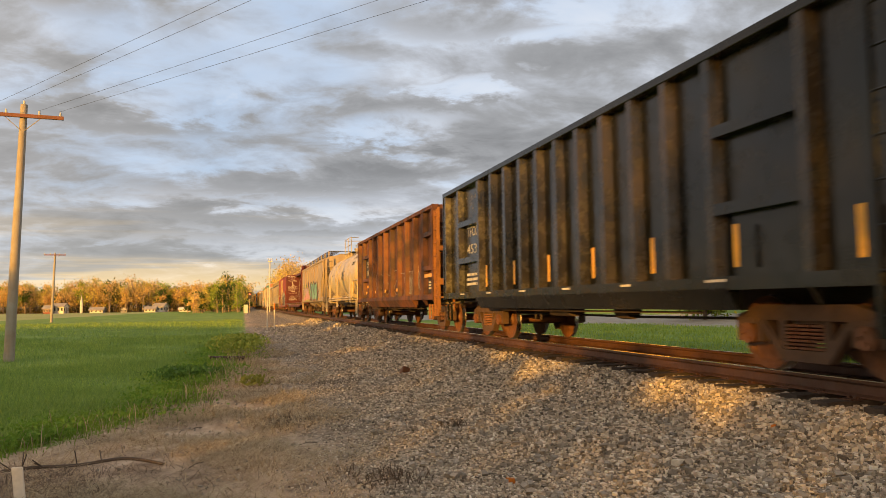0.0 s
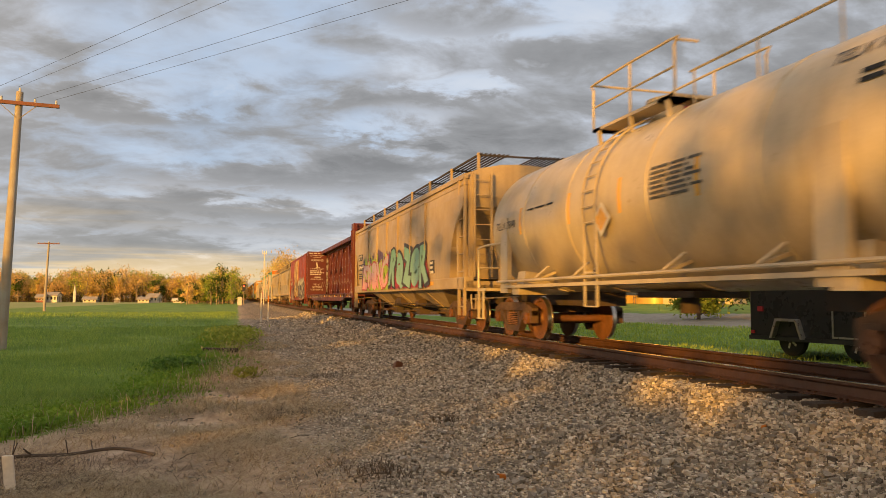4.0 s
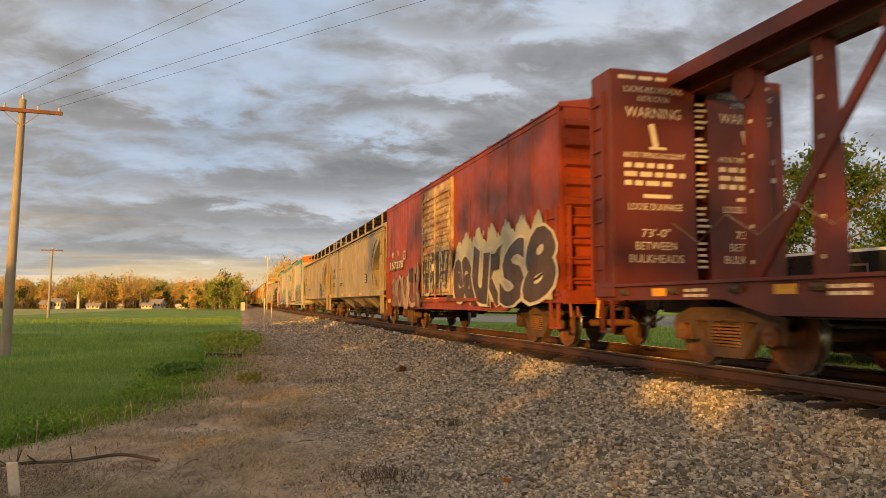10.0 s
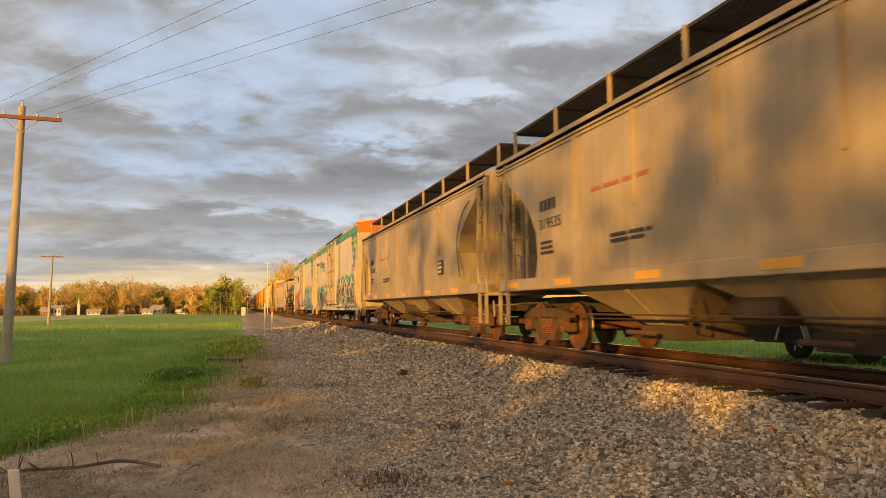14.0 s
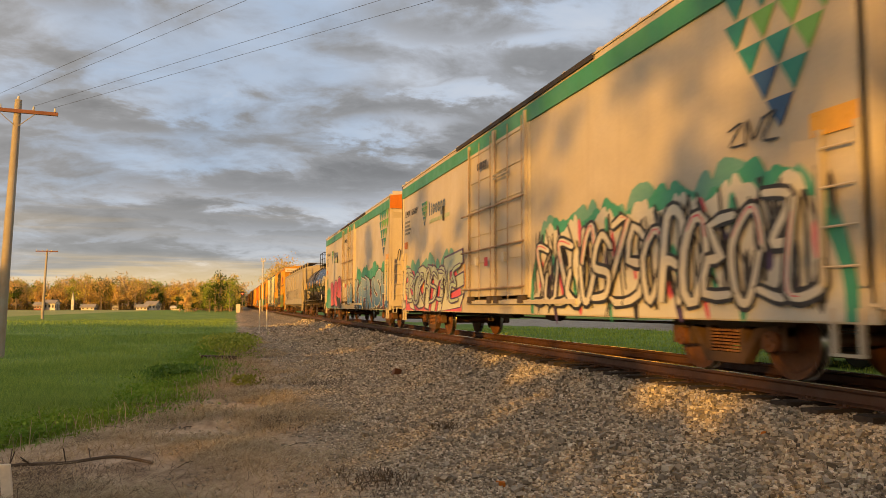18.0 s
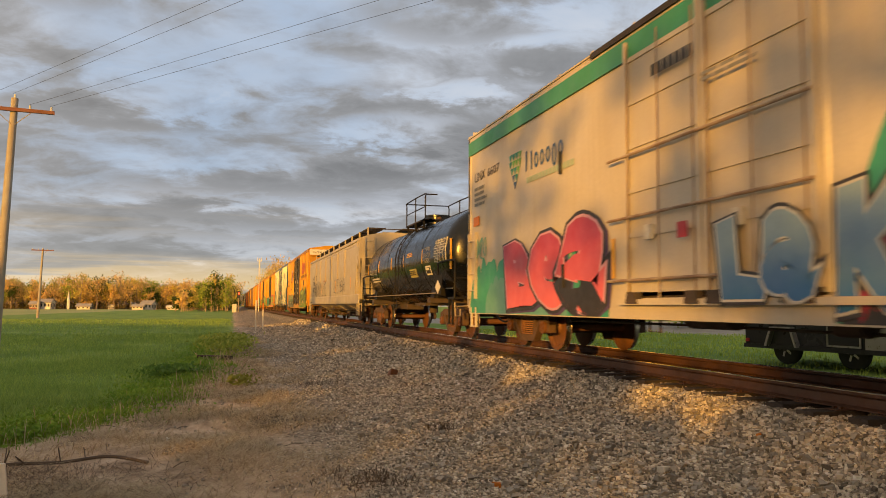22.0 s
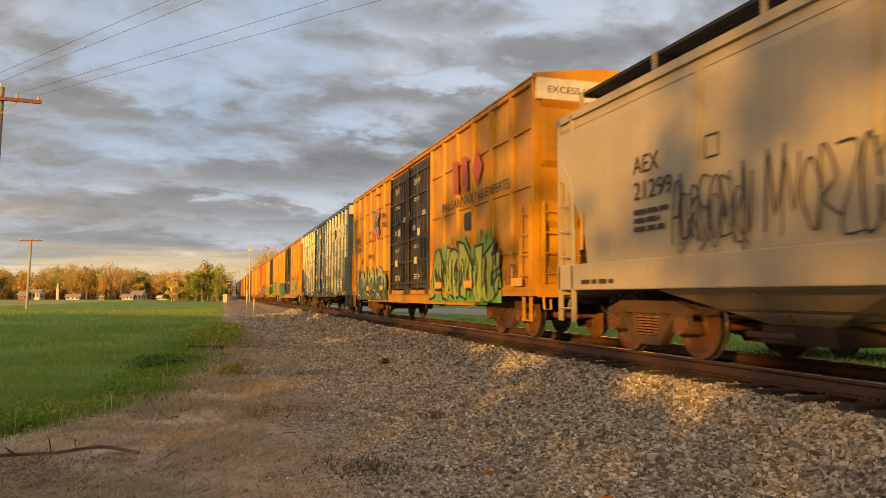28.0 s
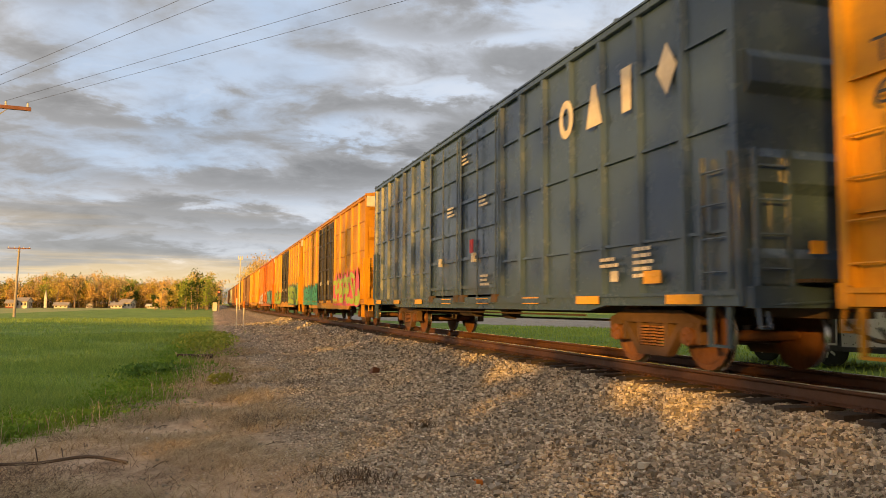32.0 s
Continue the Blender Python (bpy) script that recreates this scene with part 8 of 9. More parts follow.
tree(27.5, 33.5, 8.4, 2.6, 13000, L_dark, "dark spruce with drooping boughs behind the trailer", 3, 0.12, 0.13, True)
tree(31.0, 33.0, 8.9, 2.9, 11000, L_mid, "tall half-leafed tree behind the trailer", 5, 0.2, 0.13)
tree(34.5, 31.0, 7.8, 2.6, 12000, L_dark, "dark spruce beside the farm lane", 8, 0.1, 0.13, True)
tree(38.0, 33.0, 6.2, 3.0, 11000, L_green, "bushy green tree beside the farm lane", 12, 0.08, 0.13)
tree(25.0, 36.0, 3.8, 2.0, 8000, L_green, "low green shrub tree by the lane", 14, 0.05, 0.12)


def woods():
    """The far belt of trees: bare lower trunks, forked limbs, thin young crowns, dark brush at the foot."""
    rng = np.random.default_rng(2)
    spots = []
    for k in range(860):
        x, y = rng.uniform(-215, 2), 283 + rng.uniform(0, 1) ** 1.3 * 38
        spots.append((x, y, rng.uniform(5.5, 10.6) + 0.9 * math.sin(x * 0.11) + 0.6 * math.sin(x * 0.31), "far"))
    for k in range(46):                      # nearer belt that closes the view beside the track
        x, y = rng.uniform(-13, 1.2), 196 + rng.uniform(0, 60)
        spots.append((x - 0.02 * (y - 196), y, rng.uniform(5.0, 9.5) * (0.75 + 0.25 * (x > -6)), "near"))
    for k in range(80):                      # beyond the train
        spots.append((rng.uniform(14, 120), 300 + rng.uniform(0, 40), rng.uniform(9, 15), "far"))
    for k in range(40):
        spots.append((rng.uniform(13, 24), rng.uniform(215, 300), rng.uniform(11, 15.5), "far"))
    for k in range(26):
        spots.append((rng.uniform(-4, 4.2), rng.uniform(236, 300), rng.uniform(6, 9.5), "near"))
    for k in range(50):
        spots.append((rng.uniform(-30, 50), rng.uniform(768, 800), rng.uniform(13, 20), "near"))
    groups, trunk = {}, Build()
    for x, y, h, where in spots:
        kind = rng.choice(["russet", "gold", "green", "deep"], p=[0.20, 0.14, 0.38, 0.28] if where == "near" else [0.60, 0.20, 0.12, 0.08])
        thin = kind == "russet"
        base = 0.06 if where == "near" else rng.uniform(0.12, 0.40)
        lean = rng.normal(size=2) * 0.35
        trunk.cyl((x, y, -1.2), (x + lean[0], y + lean[1], h * 0.9), 0.17, 5, 0.05)
        pts = []
        for q in range(13 if thin else 11):
            a, f = rng.uniform(0, 6.28), rng.uniform(base, 0.97)
            reach = h * 0.24 * (1.25 - 0.85 * f) * rng.uniform(0.6, 1.2)
            zb = h * max(0.2, f - 0.16)
            tip = (x + lean[0] * f + math.cos(a) * reach, y + math.sin(a) * reach, h * f)
            trunk.cyl((x + lean[0] * f, y, zb), tip, 0.07, 4, 0.025)
            k = 24 if thin else 34
            pts.append(np.array(tip) + rng.normal(size=(k, 3)) * h * np.array([0.085, 0.085, 0.065]))
        groups.setdefault(kind, []).extend(pts)
    low = []
    for k in range(900):                     # scrub at the foot of the wood
        x, y = rng.uniform(-215, -2), 281 + rng.uniform(0, 40)
        low.append(np.array([x, y, -0.8]) + np.abs(rng.normal(size=(36, 3))) * np.array([1.5, 0.9, 1.0 + 0.9 * (k % 4 == 0)]))
    groups.setdefault("brush", []).extend(low)
    mats = {"russet": L_autumn, "gold": L_gold, "green": L_green, "deep": L_mid, "brush": leafy("brown_scrub", (0.13, 0.095, 0.045), (0.28, 0.21, 0.08))}
    for kind, pts in groups.items():
        me = leaf_mesh("woods_" + kind, np.concatenate(pts), 0.30, mats[kind], rng)
        tagged(new("far_woods", me), "far belt of " + ("green-brown scrub" if kind == "brush" else kind + " spring trees") + " in low sunlight", "woods", kind="stuff")
    me = trunk.mesh("woods_trunks", mat("pale_far_bark", (0.40, 0.30, 0.21), 0.9))
    tagged(new("far_trunks", me), "grey trunks and limbs of the far woods", "woods", kind="stuff")


woods()


def west_frame():
    """Level axes towards the low sun and across it."""
    back = Vector((sun_way.x, sun_way.y, 0)).normalized()
    across = Vector((-back.y, back.x, 0))
    return back, (across if across.x > 0 else -across)


# trees of the grove: place across the sun's way, distance, height, clumps of leaves (across, height, radius)
GROVE = [
    (-0.3, 41, 12.4, ((-1.2, 9.2, 0.7), (-1.9, 8.8, 0.35), (-0.7, 8.7, 0.55), (-1.4, 9.9, 0.5), (0.3, 8.45, 0.42), (1.0, 8.3, 0.4), (0.1, 10.1, 0.5), (0.9, 10.0, 0.4), (-2.1, 11.4, 0.5), (0.6, 11.4, 0.75), (-0.7, 11.7, 0.6), (-2.7, 8.9, 0.28), (-0.3, 9.6, 0.4), (1.3, 9.4, 0.35), (-0.2, 7.9, 0.25), (-3.0, 9.6, 0.2), (-1.2, 10.9, 0.35))),
    (2.9, 42, 12.6, ((1.7, 8.9, 0.5), (2.4, 9.6, 0.8), (3.2, 10.3, 0.9), (2.2, 11.1, 0.7), (3.7, 9.0, 0.6), (3.0, 12.0, 0.7), (4.4, 10.2, 0.7))),
    (-5.7, 40, 13.4, ((-5.2, 10.5, 0.5), (-5.0, 9.3, 0.3), (-7.4, 10.2, 0.35), (-6.3, 10.8, 0.6), (-4.9, 11.7, 0.45), (-6.9, 11.4, 0.4), (-5.6, 9.5, 0.25), (-6.0, 12.4, 0.6), (-4.5, 12.6, 0.5), (-6.6, 9.7, 0.25), (-4.2, 10.2, 0.34), (-3.7, 11.3, 0.34), (-7.9, 11.0, 0.4), (-8.5, 10.1, 0.3), (-6.0, 9.9, 0.3), (-3.9, 8.9, 0.2))),
    (-10.9, 42, 13.6, ((-9.4, 10.9, 0.35), (-10.4, 11.6, 0.4), (-11.6, 12.3, 0.5), (-11.1, 10.7, 0.22), (-10.6, 12.9, 0.5))),
    (-17.0, 41, 14.0, ((-16.6, 12.6, 0.45), (-17.5, 11.9, 0.3), (-16.9, 13.4, 0.5), (-16.2, 11.3, 0.2))),
    (-30.0, 43, 14.0, ((-29.5, 12.9, 0.5), (-30.6, 12.2, 0.4), (-30.0, 13.6, 0.5))),
    (7.0, 41, 12.6, ((6.2, 9.8, 0.9), (7.6, 10.6, 1.0), (6.9, 11.8, 0.9), (7.9, 9.3, 0.7))),
    (12.5, 43, 12.4, ((11.8, 9.6, 1.0), (13.1, 10.5, 1.0), (12.4, 11.7, 0.9))),
    (17.0, 42, 12.0, ((16.3, 9.6, 1.0), (17.6, 10.4, 1.0), (17.0, 11.4, 0.9))),
]


def west_trees():
    """The half-leafed grove behind the viewer through which the low sun comes."""
    back, across = west_frame()
    rng = np.random.default_rng(21)
    for u, d, h, clumps in GROVE:
        foot = back * d + across * u
        c = thing("tree", "half-leafed tree of the grove behind the viewer", "tree", "trees", (foot.x, foot.y, -1.0))
        part("trunk", Build().tube([(0, 0, 0), (0.05, 0.03, h * 0.35), (-0.04, 0.05, h * 0.7), (0.03, 0, h + 0.6)], 0.11, 8), M_bark, c, smooth=True)
        pts = []
        for cu, ch, r in clumps:
            tip = across * (cu - u) + back * float(rng.normal() * 0.5) + Vector((0, 0, ch + 1.0))
            root = Vector((0, 0, max(3.0, tip.z - 0.5 - 0.6 * abs(cu - u))))
            part("limb", Build().cyl(root, tip, 0.045, 5, 0.012), M_bark, c)
            n = int(400 * r * r) + 6
            pts.append(np.array(tip) + rng.normal(size=(n, 3)) * r * 0.62)
        part("crown", leaf_mesh("crown", np.concatenate(pts), 0.15, L_mid, rng), None, c)


west_trees()


def hedge():
    """The overgrown hedgerow that keeps the low sun off the near ground, with a few thin places."""
    rng = np.random.default_rng(9)
    back, across = west_frame()
    # unseen hedge: its height and thin places are set to shape shade and sun patches
    thin = ((-1.65, 6.25, 0.62, 0.42), (-1.05, 6.05, 0.36, 0.3), (0.35, 5.85, 0.45, 0.25), (-4.5, 6.6, 0.7, 0.22), (-8.2, 5.8, 0.7, 0.2), (-13.7, 7.3, 0.8, 0.3))
    pts = []
    for u in np.arange(-60, 24, 0.4):
        top = 6.85 + 0.16 * math.sin(u * 1.3) + 0.14 * math.sin(u * 3.7 + 1) + 0.1 * math.sin(u * 7.9)
        top += 1.1 * min(1.0, max(0.0, (-5.5 - u) / 6))
        top += 2.5 * min(1.0, max(0.0, (-12 - u) / 9)) * (1.0 if u < -25.5 or u > -22.5 else 0.55)
        m = int(34 * top)
        q = np.stack([rng.normal(u, 0.16, m), rng.normal(36, 0.5, m), rng.uniform(0, 1, m) ** 0.85 * (top + 0.9) - 0.9], 1)
        keep = np.ones(m, bool)
        for cu, ch, ru, rh in thin:
            keep &= ~((((q[:, 0] - cu) / ru) ** 2 + ((q[:, 2] - ch) / rh) ** 2 < 1) & (rng.uniform(0, 1, m) < (0.93 if cu < 0 else 0.55)))
        q = q[keep]
        pts.append(np.stack([across.x * q[:, 0] + back.x * q[:, 1], across.y * q[:, 0] + back.y * q[:, 1], q[:, 2]], 1))
    me = leaf_mesh("brush", np.concatenate(pts), 0.26, L_mid, rng)
    tagged(new("hedgerow", me), "unseen dense overgrown hedgerow below the grove, added for shade", "hedge", kind="stuff")


hedge()


# ---- stones, grass and litter ----
M_stone = mat("ballast_stone", (0.42, 0.37, 0.31), 0.85, 0.0, (0.22, 0.19, 0.16), 0.7, 9.0, 0.0, 0.3, 60, 0.85)


def stone_mat():
    mt = bpy.data.materials.new("mixed_ballast")
    mt.use_nodes = True
    nt = mt.node_tree
    N, L = nt.nodes.new, nt.links.new
    p = nt.nodes["Principled BSDF"]
    g = N("ShaderNodeNewGeometry")
    r = N("ShaderNodeValToRGB")
    while len(r.color_ramp.elements) < 5:
        r.color_ramp.elements.new(0.5)
    for e, (q, col) in zip(r.color_ramp.elements, ((0, (0.11, 0.09, 0.07)), (0.25, (0.32, 0.265, 0.20)), (0.6, (0.54, 0.455, 0.355)), (0.9, (0.70, 0.61, 0.49)), (1.0, (0.88, 0.80, 0.69)))):
        e.position, e.color = q, (*col, 1)
    L(g.outputs["Random Per Island"], r.inputs[0])
    n = N("ShaderNodeTexNoise")
    n.inputs["Scale"].default_value = 40
    co = N("ShaderNodeTexCoord")
    L(co.outputs["Object"], n.inputs["Vector"])
    mx = N("ShaderNodeMix")
    mx.data_type, mx.blend_type = "RGBA", "MULTIPLY"
    mx.inputs[0].default_value = 0.5
    L(r.outputs[0], mx.inputs[6])
    L(n.outputs[1], mx.inputs[7])
    mx2 = N("ShaderNodeMix")
    mx2.data_type = "RGBA"
    mx2.inputs[0].default_value = 0.6
    L(mx.outputs[2], mx2.inputs[6])
    L(r.outputs[0], mx2.inputs[7])
    L(mx2.outputs[2], p.inputs["Base Color"])
    p.inputs["Roughness"].default_value = 0.85
    return mt


CUBE = np.array([(-1, -1, -1), (1, -1, -1), (1, 1, -1), (-1, 1, -1), (-1, -1, 1), (1, -1, 1), (1, 1, 1), (-1, 1, 1)], float) * 0.62
CUBE_F = np.array([(0, 3, 2, 1), (4, 5, 6, 7), (0, 1, 5, 4), (1, 2, 6, 5), (2, 3, 7, 6), (3, 0, 4, 7)])


def stones(x, y, size, rng):
    """Vertices and faces of angular stones that sit in the ground."""
    n = len(x)
    v = CUBE[None] + rng.uniform(-0.33, 0.33, (n, 8, 3))
    v *= (size[:, None] * rng.uniform(0.6, 1.25, (n, 3)))[:, None, :]
    a, b = rng.uniform(0, 6.28, n), rng.uniform(-0.7, 0.7, n)
    ca, sa, cb, sb = np.cos(a), np.sin(a), np.cos(b), np.sin(b)
    X = v[..., 0] * ca[:, None] - v[..., 1] * sa[:, None]
    Y = v[..., 0] * sa[:, None] + v[..., 1] * ca[:, None]
    Z = v[..., 2] * cb[:, None] + Y * sb[:, None] * 0.5
    z = ground_z(x, y) + size * rng.uniform(-0.15, 0.45, n)
    v = np.stack([X + x[:, None], Y + y[:, None], Z + z[:, None]], -1)
    f = CUBE_F[None] + (np.arange(n) * 8)[:, None, None]
    return v.reshape(-1, 3), f.reshape(-1, 4)


def ballast():
    rng = np.random.default_rng(6)
    M = stone_mat()
    xs, ys, ss = [], [], []
    for y0, y1, dens, s in ((4.2, 9, 1150, 0.0235), (9, 14, 700, 0.026), (14, 22, 260, 0.031), (22, 36, 80, 0.042), (36, 60, 22, 0.058)):
        n = int((y1 - y0) * 9.3 * dens)
        x, y = rng.uniform(-0.3, 9.0, n), rng.uniform(y0, y1, n)
        left = np.clip((x + 0.1) / 2.3 + 0.18 * np.sin(x * 2.1 + y * 0.7) * np.sin(y * 1.1), 0.04, 1)
        ok = (rng.uniform(0, 1, n) < left) & ~((x > D - 1.27) & (x < D + 1.27) & (rng.uniform(0, 1, n) < 0.55)) & (np.abs(np.abs(x - D) - 0.755) > 0.11) & ~((np.abs((y - 1.225) % 0.55 - 0.275) < 0.125) & (np.abs(x - D) < 1.36))
        x, y = x[ok], y[ok]
        size = s * rng.uniform(0.5, 1.45, len(x)) * np.where(rng.uniform(0, 1, len(x)) < 0.3, 0.5, 1.0)
        size *= np.clip(0.5 + 0.5 * (x - 1.0) / 3.4, 0.42, 1.0)
        xs.append(x), ys.append(y), ss.append(size)
    v, f = stones(np.concatenate(xs), np.concatenate(ys), np.concatenate(ss), rng)
    me = bpy.data.meshes.new("ballast")
    me.from_pydata(v.tolist(), [], f.tolist())
    me.materials.append(M)
    bed = tagged(new("ballast", me), "grey and tan crushed-stone railway ballast", "ballast", kind="stuff")
    # the nearest large stones, one by one
    shapes = []
    for k in range(8):
        v, f = stones(np.zeros(1), np.zeros(1) + 900.0, np.array([0.045]), rng)
        v = v - v.mean(0)
        q = bpy.data.meshes.new("stone")
        q.from_pydata(v.tolist(), [], f.tolist())
        q.materials.append(M_stone)
        shapes.append(q)
    for k in range(290):
        x, y = rng.uniform(1.6, 5.6), rng.uniform(4.6, 10.5)
        ob = part("stone", shapes[k % 8], None, bed, loc=(x, y, float(ground_z(np.array(x), np.array(y))) + 0.02))
        ob.rotation_euler = (rng.uniform(-0.4, 0.4), rng.uniform(-0.4, 0.4), rng.uniform(0, 6.28))
        ob.scale = (1, 1, 1)


ballast()


def blades(name, x, y, h, w, lean, material, label, category, flat=False, seed=1, combed=None):
    """Grass blades: each a bent tapering strip of two faces; combed: the way most of them lie, in radians."""
    rng = np.random.default_rng(seed)
    n = len(x)
    z = ground_z(x, y)
    a = rng.uniform(0, 6.28, n)
    la = rng.uniform(0, 6.28, n) if combed is None else rng.normal(combed, 0.45, n) + np.pi * rng.integers(0, 2, n)
    a = a if combed is None else la + np.pi / 2
    dx, dy = np.cos(a) * w / 2, np.sin(a) * w / 2
    bx, by = np.cos(la) * lean * h, np.sin(la) * lean * h
    if flat:
        up1, up2 = rng.uniform(0.03, 0.09, n), rng.uniform(0.01, 0.09, n)
    else:
        up1, up2 = h * 0.6, h * np.sqrt(np.maximum(0.1, 1 - lean ** 2))
    base = np.stack([x, y, z], 1)
    v = np.stack([base + np.stack([-dx, -dy, 0 * dx - 0.01], 1), base + np.stack([dx, dy, 0 * dx - 0.01], 1),
                  base + np.stack([bx * 0.4 + dx * 0.8, by * 0.4 + dy * 0.8, up1], 1), base + np.stack([bx * 0.4 - dx * 0.8, by * 0.4 - dy * 0.8, up1], 1),
                  base + np.stack([bx, by, up2], 1)], 1).reshape(-1, 3)
    k = np.arange(n) * 5
    quads = np.stack([k, k + 1, k + 2, k + 3], 1).tolist()
    tris = np.stack([k + 3, k + 2, k + 4], 1).tolist()
    me = bpy.data.meshes.new(name)
    me.from_pydata(v.tolist(), [], quads + tris)
    me.materials.append(material)
    tagged(new(name, me), label, category, kind="stuff")


def vegetation():
    rng = np.random.default_rng(12)
    G1 = leafy("meadow_grass", (0.20, 0.33, 0.085), (0.42, 0.54, 0.13), 0.4)
    G2 = leafy("fresh_verge_grass", (0.18, 0.29, 0.03), (0.30, 0.42, 0.06), 0.45)
    DRY = leafy("dry_straw", (0.26, 0.18, 0.11), (0.74, 0.58, 0.41), 0.15)
    NET = leafy("nettle_leaves", (0.10, 0.20, 0.04), (0.20, 0.34, 0.07), 0.35)
    PALE = leafy("pale_straw", (0.44, 0.33, 0.21), (0.82, 0.66, 0.47), 0.15)
    YEL2 = leafy("sallow_weed_leaves", (0.26, 0.27, 0.05), (0.38, 0.36, 0.08), 0.3)
    YEL = leafy("yellow_blossom", (0.62, 0.46, 0.02), (0.7, 0.55, 0.05), 0.2)
    xs, ys = [], []
    for y0, y1, n, wide in ((8.5, 14, 36000, 9), (14, 24, 42000, 13), (24, 45, 36000, 24), (45, 90, 24000, 45)):
        y = rng.uniform(y0, y1, n)
        x = grass_edge(y) - 0.25 - rng.uniform(0, 1, n) ** 1.1 * wide
        xs.append(x), ys.append(y)
    x, y = np.concatenate(xs), np.concatenate(ys)
    far = np.clip(y / 30, 0.6, 3)
    h = rng.uniform(0.14, 0.32, len(x)) * np.clip((grass_edge(y) - x) / 1.2, 0.35, 1.0) * (0.8 + 0.3 * np.sin(x * 0.6 + 0.5 * np.sin(y * 0.3)) * np.sin(y * 0.45 + x * 0.2) + 0.2 * np.sin(x * 1.7 + y * 0.9))
    blades("meadow", x, y, h, 0.014 * far, rng.uniform(0.3, 0.92, len(x)), G1, "long green meadow grass in the field", "grass", seed=2)
    n = 15000
    y = 8.6 + rng.uniform(0, 1, n) ** 1.5 * 30
    x = grass_edge(y) + rng.normal(-0.35, 0.32, n)
    blades("verge", x, y, rng.uniform(0.06, 0.22, n), 0.014 * np.clip(y / 14, 0.8, 2.5), rng.uniform(0.2, 0.8, n), G2, "short bright green weeds along the verge", "grass", seed=3)
    # leafy weeds in a bright band along the verge
    n = 26000
    y = 8.4 + rng.uniform(0, 1, n) ** 1.4 * 26
    x = grass_edge(y) - 0.5 + rng.normal(0, 0.42, n) * (1 + 0.3 * np.sin(y * 1.1))
    keep = np.sin(x * 4.0 + y) + np.sin(y * 3.1 - x) + rng.normal(0, 0.8, n) > -0.6
    x, y = x[keep], y[keep]
    p = np.stack([x, y, ground_z(x, y) + rng.uniform(0.02, 0.17, len(x))], 1)
    WEED = leafy("broad_weed_leaves", (0.16, 0.30, 0.035), (0.30, 0.44, 0.07), 0.35)
    tagged(new("verge_weeds", leaf_mesh("verge_weeds", p, 0.034, WEED, rng)), "bright leafy weeds along the field's edge", "weeds", kind="stuff")
    FAR = leafy("mown_bank_grass", (0.36, 0.48, 0.08), (0.54, 0.62, 0.13), 0.4)
    n = 16000
    y = rng.uniform(3.0, 40, n)
    x = rng.uniform(10.4, 24, n)
    y = rng.uniform(9, 40, n)
    ok = x < 21.8 - 0.277 * (y - 28)
    x, y = x[ok], y[ok]
    n = len(x)
    blades("far_side_grass", x, y, rng.uniform(0.05, 0.16, n), 0.03 * np.ones(n), rng.uniform(0.2, 0.8, n), FAR, "mown bright grass across the track", "grass", seed=4)
    # dry straw combed flat on the dirt: long pale strands in swaths, short broken bits between
    for name, n, la, lb, wd, flat_turn in (("straw_litter", 46000, 0.08, 0.34, 0.0065, None), ("straw_swath", 24000, 0.3, 0.85, 0.0075, 0.35)):
        y = 5.0 + rng.uniform(0, 1, n) ** 1.6 * 32
        x = rng.normal(-0.15, 1.05, n) - np.clip(10 - y, 0, 4) * 0.25
        clump = np.sin(x * 3.1 + 1.7 * np.sin(y * 0.9)) + np.sin(y * 2.3 + 2.0 * np.sin(x * 1.3)) + rng.normal(0, 0.6, n)
        ok = (x > grass_edge(y) - 0.3) & (x < 1.5 + 0.4 * np.sin(y * 0.8)) & (clump > (-0.4 if flat_turn is None else 0.1))
        x, y = x[ok], y[ok]
        m = len(x)
        blades(name, x, y, rng.uniform(la, lb, m), wd * np.clip(y / 8, 0.8, 2.6), rng.uniform(0.85, 1.0, m), DRY if flat_turn is None else PALE, "flattened dry straw on the dirt" if flat_turn is None else "long dry stalks combed over the dirt", "straw", True, 5, flat_turn)
    # dark withered weeds on the gravel
    for cx, cy, rx, ry, n in ((1.3, 6.95, 0.32, 0.42, 210), (1.8, 15.2, 0.6, 0.5, 160), (2.7, 9.3, 0.18, 0.2, 90), (0.6, 10.6, 0.3, 0.5, 160)):
        x, y = rng.normal(cx, rx * 0.6, n), rng.normal(cy, ry * 0.6, n)
        blades("withered_weeds", x, y, rng.uniform(0.05, 0.2, n), 0.008 * np.ones(n), rng.uniform(0.7, 1.0, n), leafy("withered_stalks", (0.07, 0.05, 0.038), (0.20, 0.14, 0.10), 0.0), "dark withered weeds flattened on the gravel", "weeds", True, int(n))
    n = 1200
    y = 8.8 + rng.uniform(0, 1, n) * 22
    x = grass_edge(y) + rng.normal(0.15, 0.3, n)
    blades("dry_tufts", x, y, rng.uniform(0.12, 0.4, n), 0.007 * np.clip(y / 10, 0.8, 2), rng.uniform(0.2, 0.6, n), DRY, "dry upright grass stalks at the verge", "grass", seed=6)
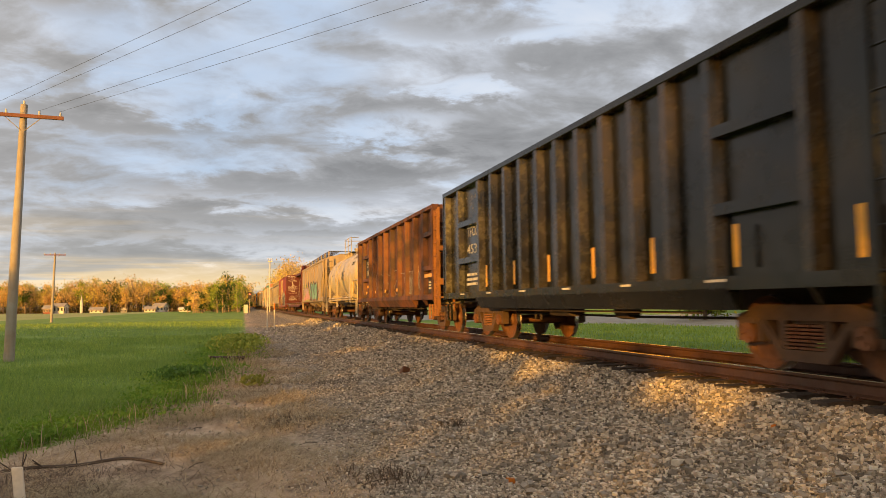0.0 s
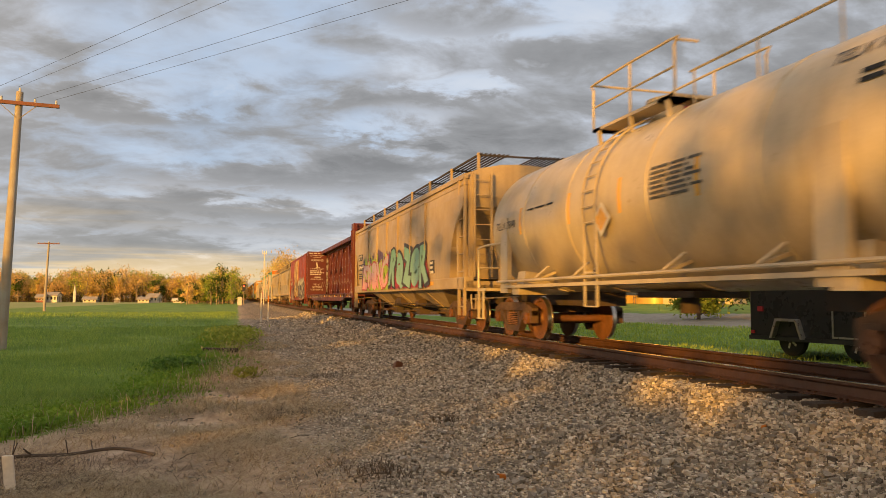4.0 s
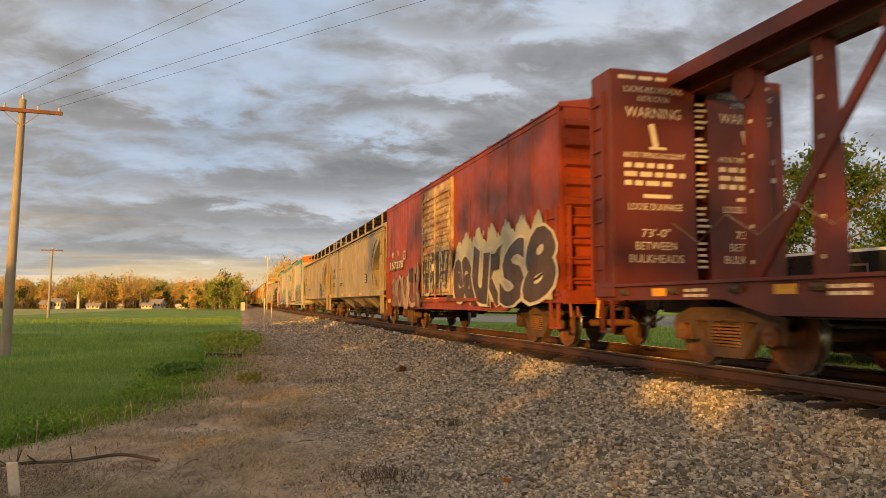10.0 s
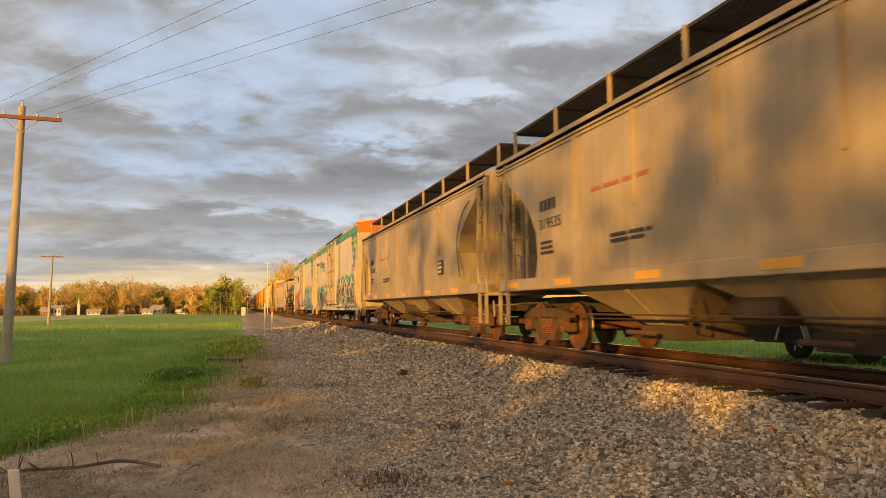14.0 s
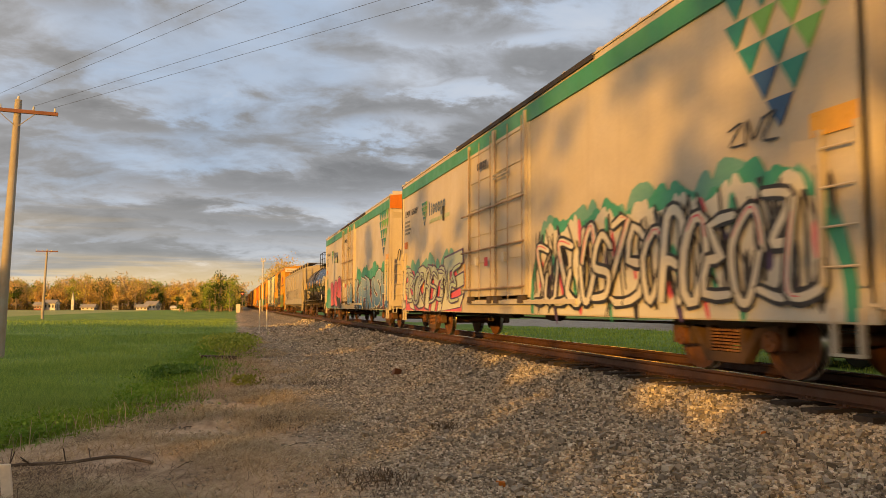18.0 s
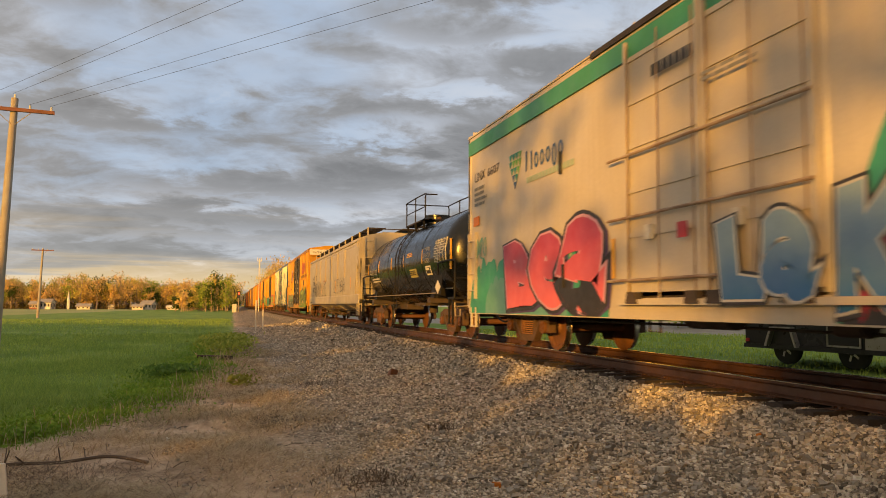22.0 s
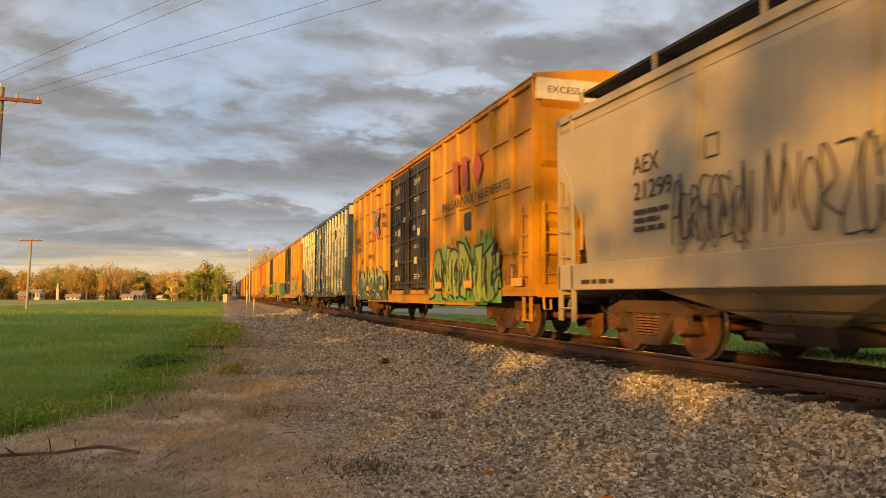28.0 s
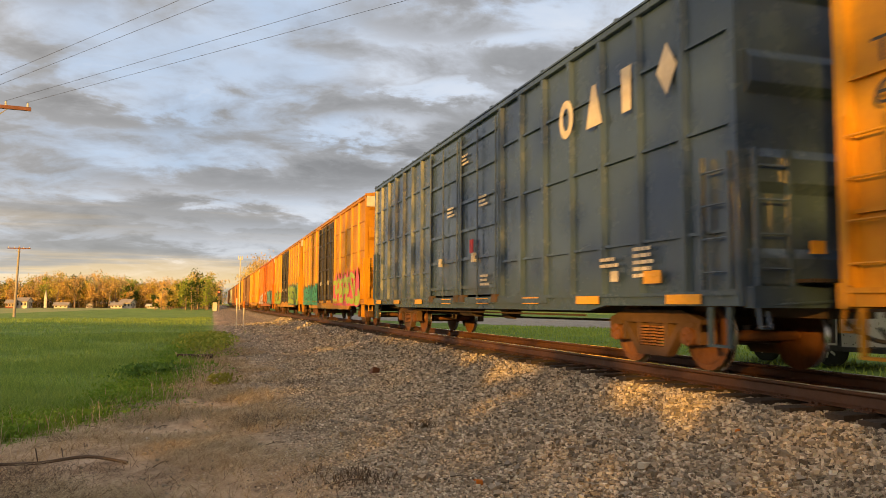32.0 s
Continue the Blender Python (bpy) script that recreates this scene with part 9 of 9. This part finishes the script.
    # nettle clump, bush at the timber, yellow flowers
    for name, cx, cy, rx, ry, h, k, m, lab in (("weed_clump", -1.15, 17.9, 0.62, 0.8, 0.30, 1300, NET, "dark leafy weed clump at the field's edge"), ("roadside_bush", 0.0, 28.0, 0.75, 3.8, 0.55, 2600, leafy("scrub_leaves", (0.28, 0.36, 0.06), (0.50, 0.52, 0.10)), "low scrubby bush beside the old timber"),
                                               ("yellow_flowers", -7.0, 17.6, 0.5, 0.6, 0.75, 160, YEL, "yellow wild flowers in the grass"), ("weed_tuft", 0.27, 15.7, 0.3, 0.3, 0.22, 150, YEL2, "small yellow-green weeds on the dirt")):
        p = rng.normal(size=(k, 3)) * np.array([rx, ry, 0]) * 0.5 + np.array([cx, cy, 0])
        p[:, 2] = ground_z(p[:, 0], p[:, 1]) + rng.uniform(0.05, 1, k) ** 0.8 * h
        me = leaf_mesh(name, p, 0.05 if name != "roadside_bush" else 0.07, m, rng)
        tagged(new(name, me), lab, "weeds", kind="stuff")
    # dark twigs and rotten stalks in the near corner
    n = 2600
    x, y = rng.normal(-2.0, 0.85, n), rng.normal(7.5, 0.6, n)
    blades("rotten_twigs", x, y, rng.uniform(0.1, 0.5, n), 0.006 * np.ones(n), rng.uniform(0.93, 1.0, n), leafy("rotten_stalks", (0.06, 0.042, 0.032), (0.22, 0.155, 0.115), 0.0), "dark rotten twigs heaped on the dirt", "twigs", True, 9)
    # pale pebbles and litter on the dirt
    n = 420
    y = 5 + rng.uniform(0, 1, n) ** 1.4 * 22
    x = rng.uniform(-1.6, 1.6, n)
    v, f = stones(x, y, rng.uniform(0.012, 0.035, n), rng)
    me = bpy.data.meshes.new("scattered_pebbles")
    me.from_pydata(v.tolist(), [], f.tolist())
    me.materials.append(M_stone)
    tagged(new("scattered_pebbles", me), "loose pebbles scattered on the dirt", "pebbles", kind="stuff")


vegetation()


def at_ground(x, y, up=0.0):
    return (x, y, float(ground_z(np.array(float(x)), np.array(float(y)))) + up)


def litter():
    rnd = random.Random(8)
    # old timber end by the bush
    c = thing("old_tie", "rotten dark timber end half buried by the bush", "timber", at=at_ground(-0.15, 22.6, 0.02))
    part("timber", Build().bar((-0.65, 0.35, 0.06), (0.30, -0.05, 0.05), 0.22, 0.18, (0, 0, 1)), M_tie, c, bev=0.02)
    # fallen branch on the dirt
    c = thing("fallen_branch", "dead grey branch lying on the dirt", "branch", at=at_ground(-1.6, 8.5, 0.03))
    pts = curve_through([(-0.75, 0.05, 0.0), (-0.4, -0.08, 0.05), (0.0, 0.0, 0.03), (0.45, 0.05, 0.06), (0.85, -0.12, 0.01)], 4)
    part("stem", Build().tube(pts, 0.018), M_bark, c)
    for k in range(7):
        p = pts[rnd.randrange(2, len(pts) - 1)]
        part("twig", Build().tube([p, (p[0] + rnd.uniform(-0.25, 0.25), p[1] + rnd.uniform(-0.2, 0.2), p[2] + rnd.uniform(0.02, 0.2))], 0.006, 5), M_bark, c)
    for k in range(14):
        x, y = rnd.uniform(-2.4, 1.2), rnd.uniform(5.4, 14)
        a, l = rnd.uniform(0, 3.1), rnd.uniform(0.12, 0.4)
        ob = new("twig", Build().tube([(0, 0, 0.012), (math.cos(a) * l * 0.5, math.sin(a) * l * 0.5, 0.03), (math.cos(a) * l, math.sin(a) * l, 0.012)], 0.006, 5).mesh("twig", M_bark))
        ob.location = at_ground(x, y)
        tagged(ob, "dry dead twig on the ground", "twig", "twigs on the dirt")
    # rock, red shard, rusty plates on the ballast
    rng = np.random.default_rng(3)
    for x, y, s, m, lab, nm in ((3.44, 15.7, 0.13, M_brown, "reddish-brown rock on the gravel", "rock"), (2.35, 6.35, 0.045, M_orange, "small orange-red shard on the gravel", "shard"), (2.85, 5.1, 0.04, M_orange, "small orange-red shard on the gravel", "shard"),
                            (5.1, 6.3, 0.035, M_orange, "small orange-red shard on the gravel", "shard"), (3.75, 5.9, 0.07, M_letter, "pale flat stone on the gravel", "rock"), (-0.65, 9.6, 0.04, M_letter, "pale round pebble on the dirt", "rock")):
        v, f = stones(np.array([0.0]), np.array([900.0]), np.array([s]), rng)
        v = v - v.mean(0)
        q = bpy.data.meshes.new(nm)
        q.from_pydata(v.tolist(), [], f.tolist())
        q.materials.append(m)
        ob = new(nm, q)
        ob.location = at_ground(x, y, s * 0.5)
        tagged(ob, lab, nm)


litter()


# ---- movement ----
def motions():
    for c, y in CARS:
        walk(c, [(t, pose(D, y - gone(t), 0)) for t in range(33)])
    # the wheels turn without slipping; all leading and all trailing wheelsets turn alike
    step = 1 / 15
    for s in (-1, 1):
        alike = [w for w, q in WHEELSETS if q == s]
        lead = alike[0]
        rows = []
        for k in range(481):
            t = k * step
            rows.append((t, Matrix.Translation((0, s * 0.89, 0.46)) @ Matrix.Rotation((gone(t) - gone(0)) / 0.46, 4, "X")))
        walk(lead, rows)
        for w in alike[1:]:
            w.rotation_mode = "QUATERNION"
            w.animation_data_create()
            w.animation_data.action = lead.animation_data.action
            w.animation_data.action_slot = lead.animation_data.action_slot


motions()
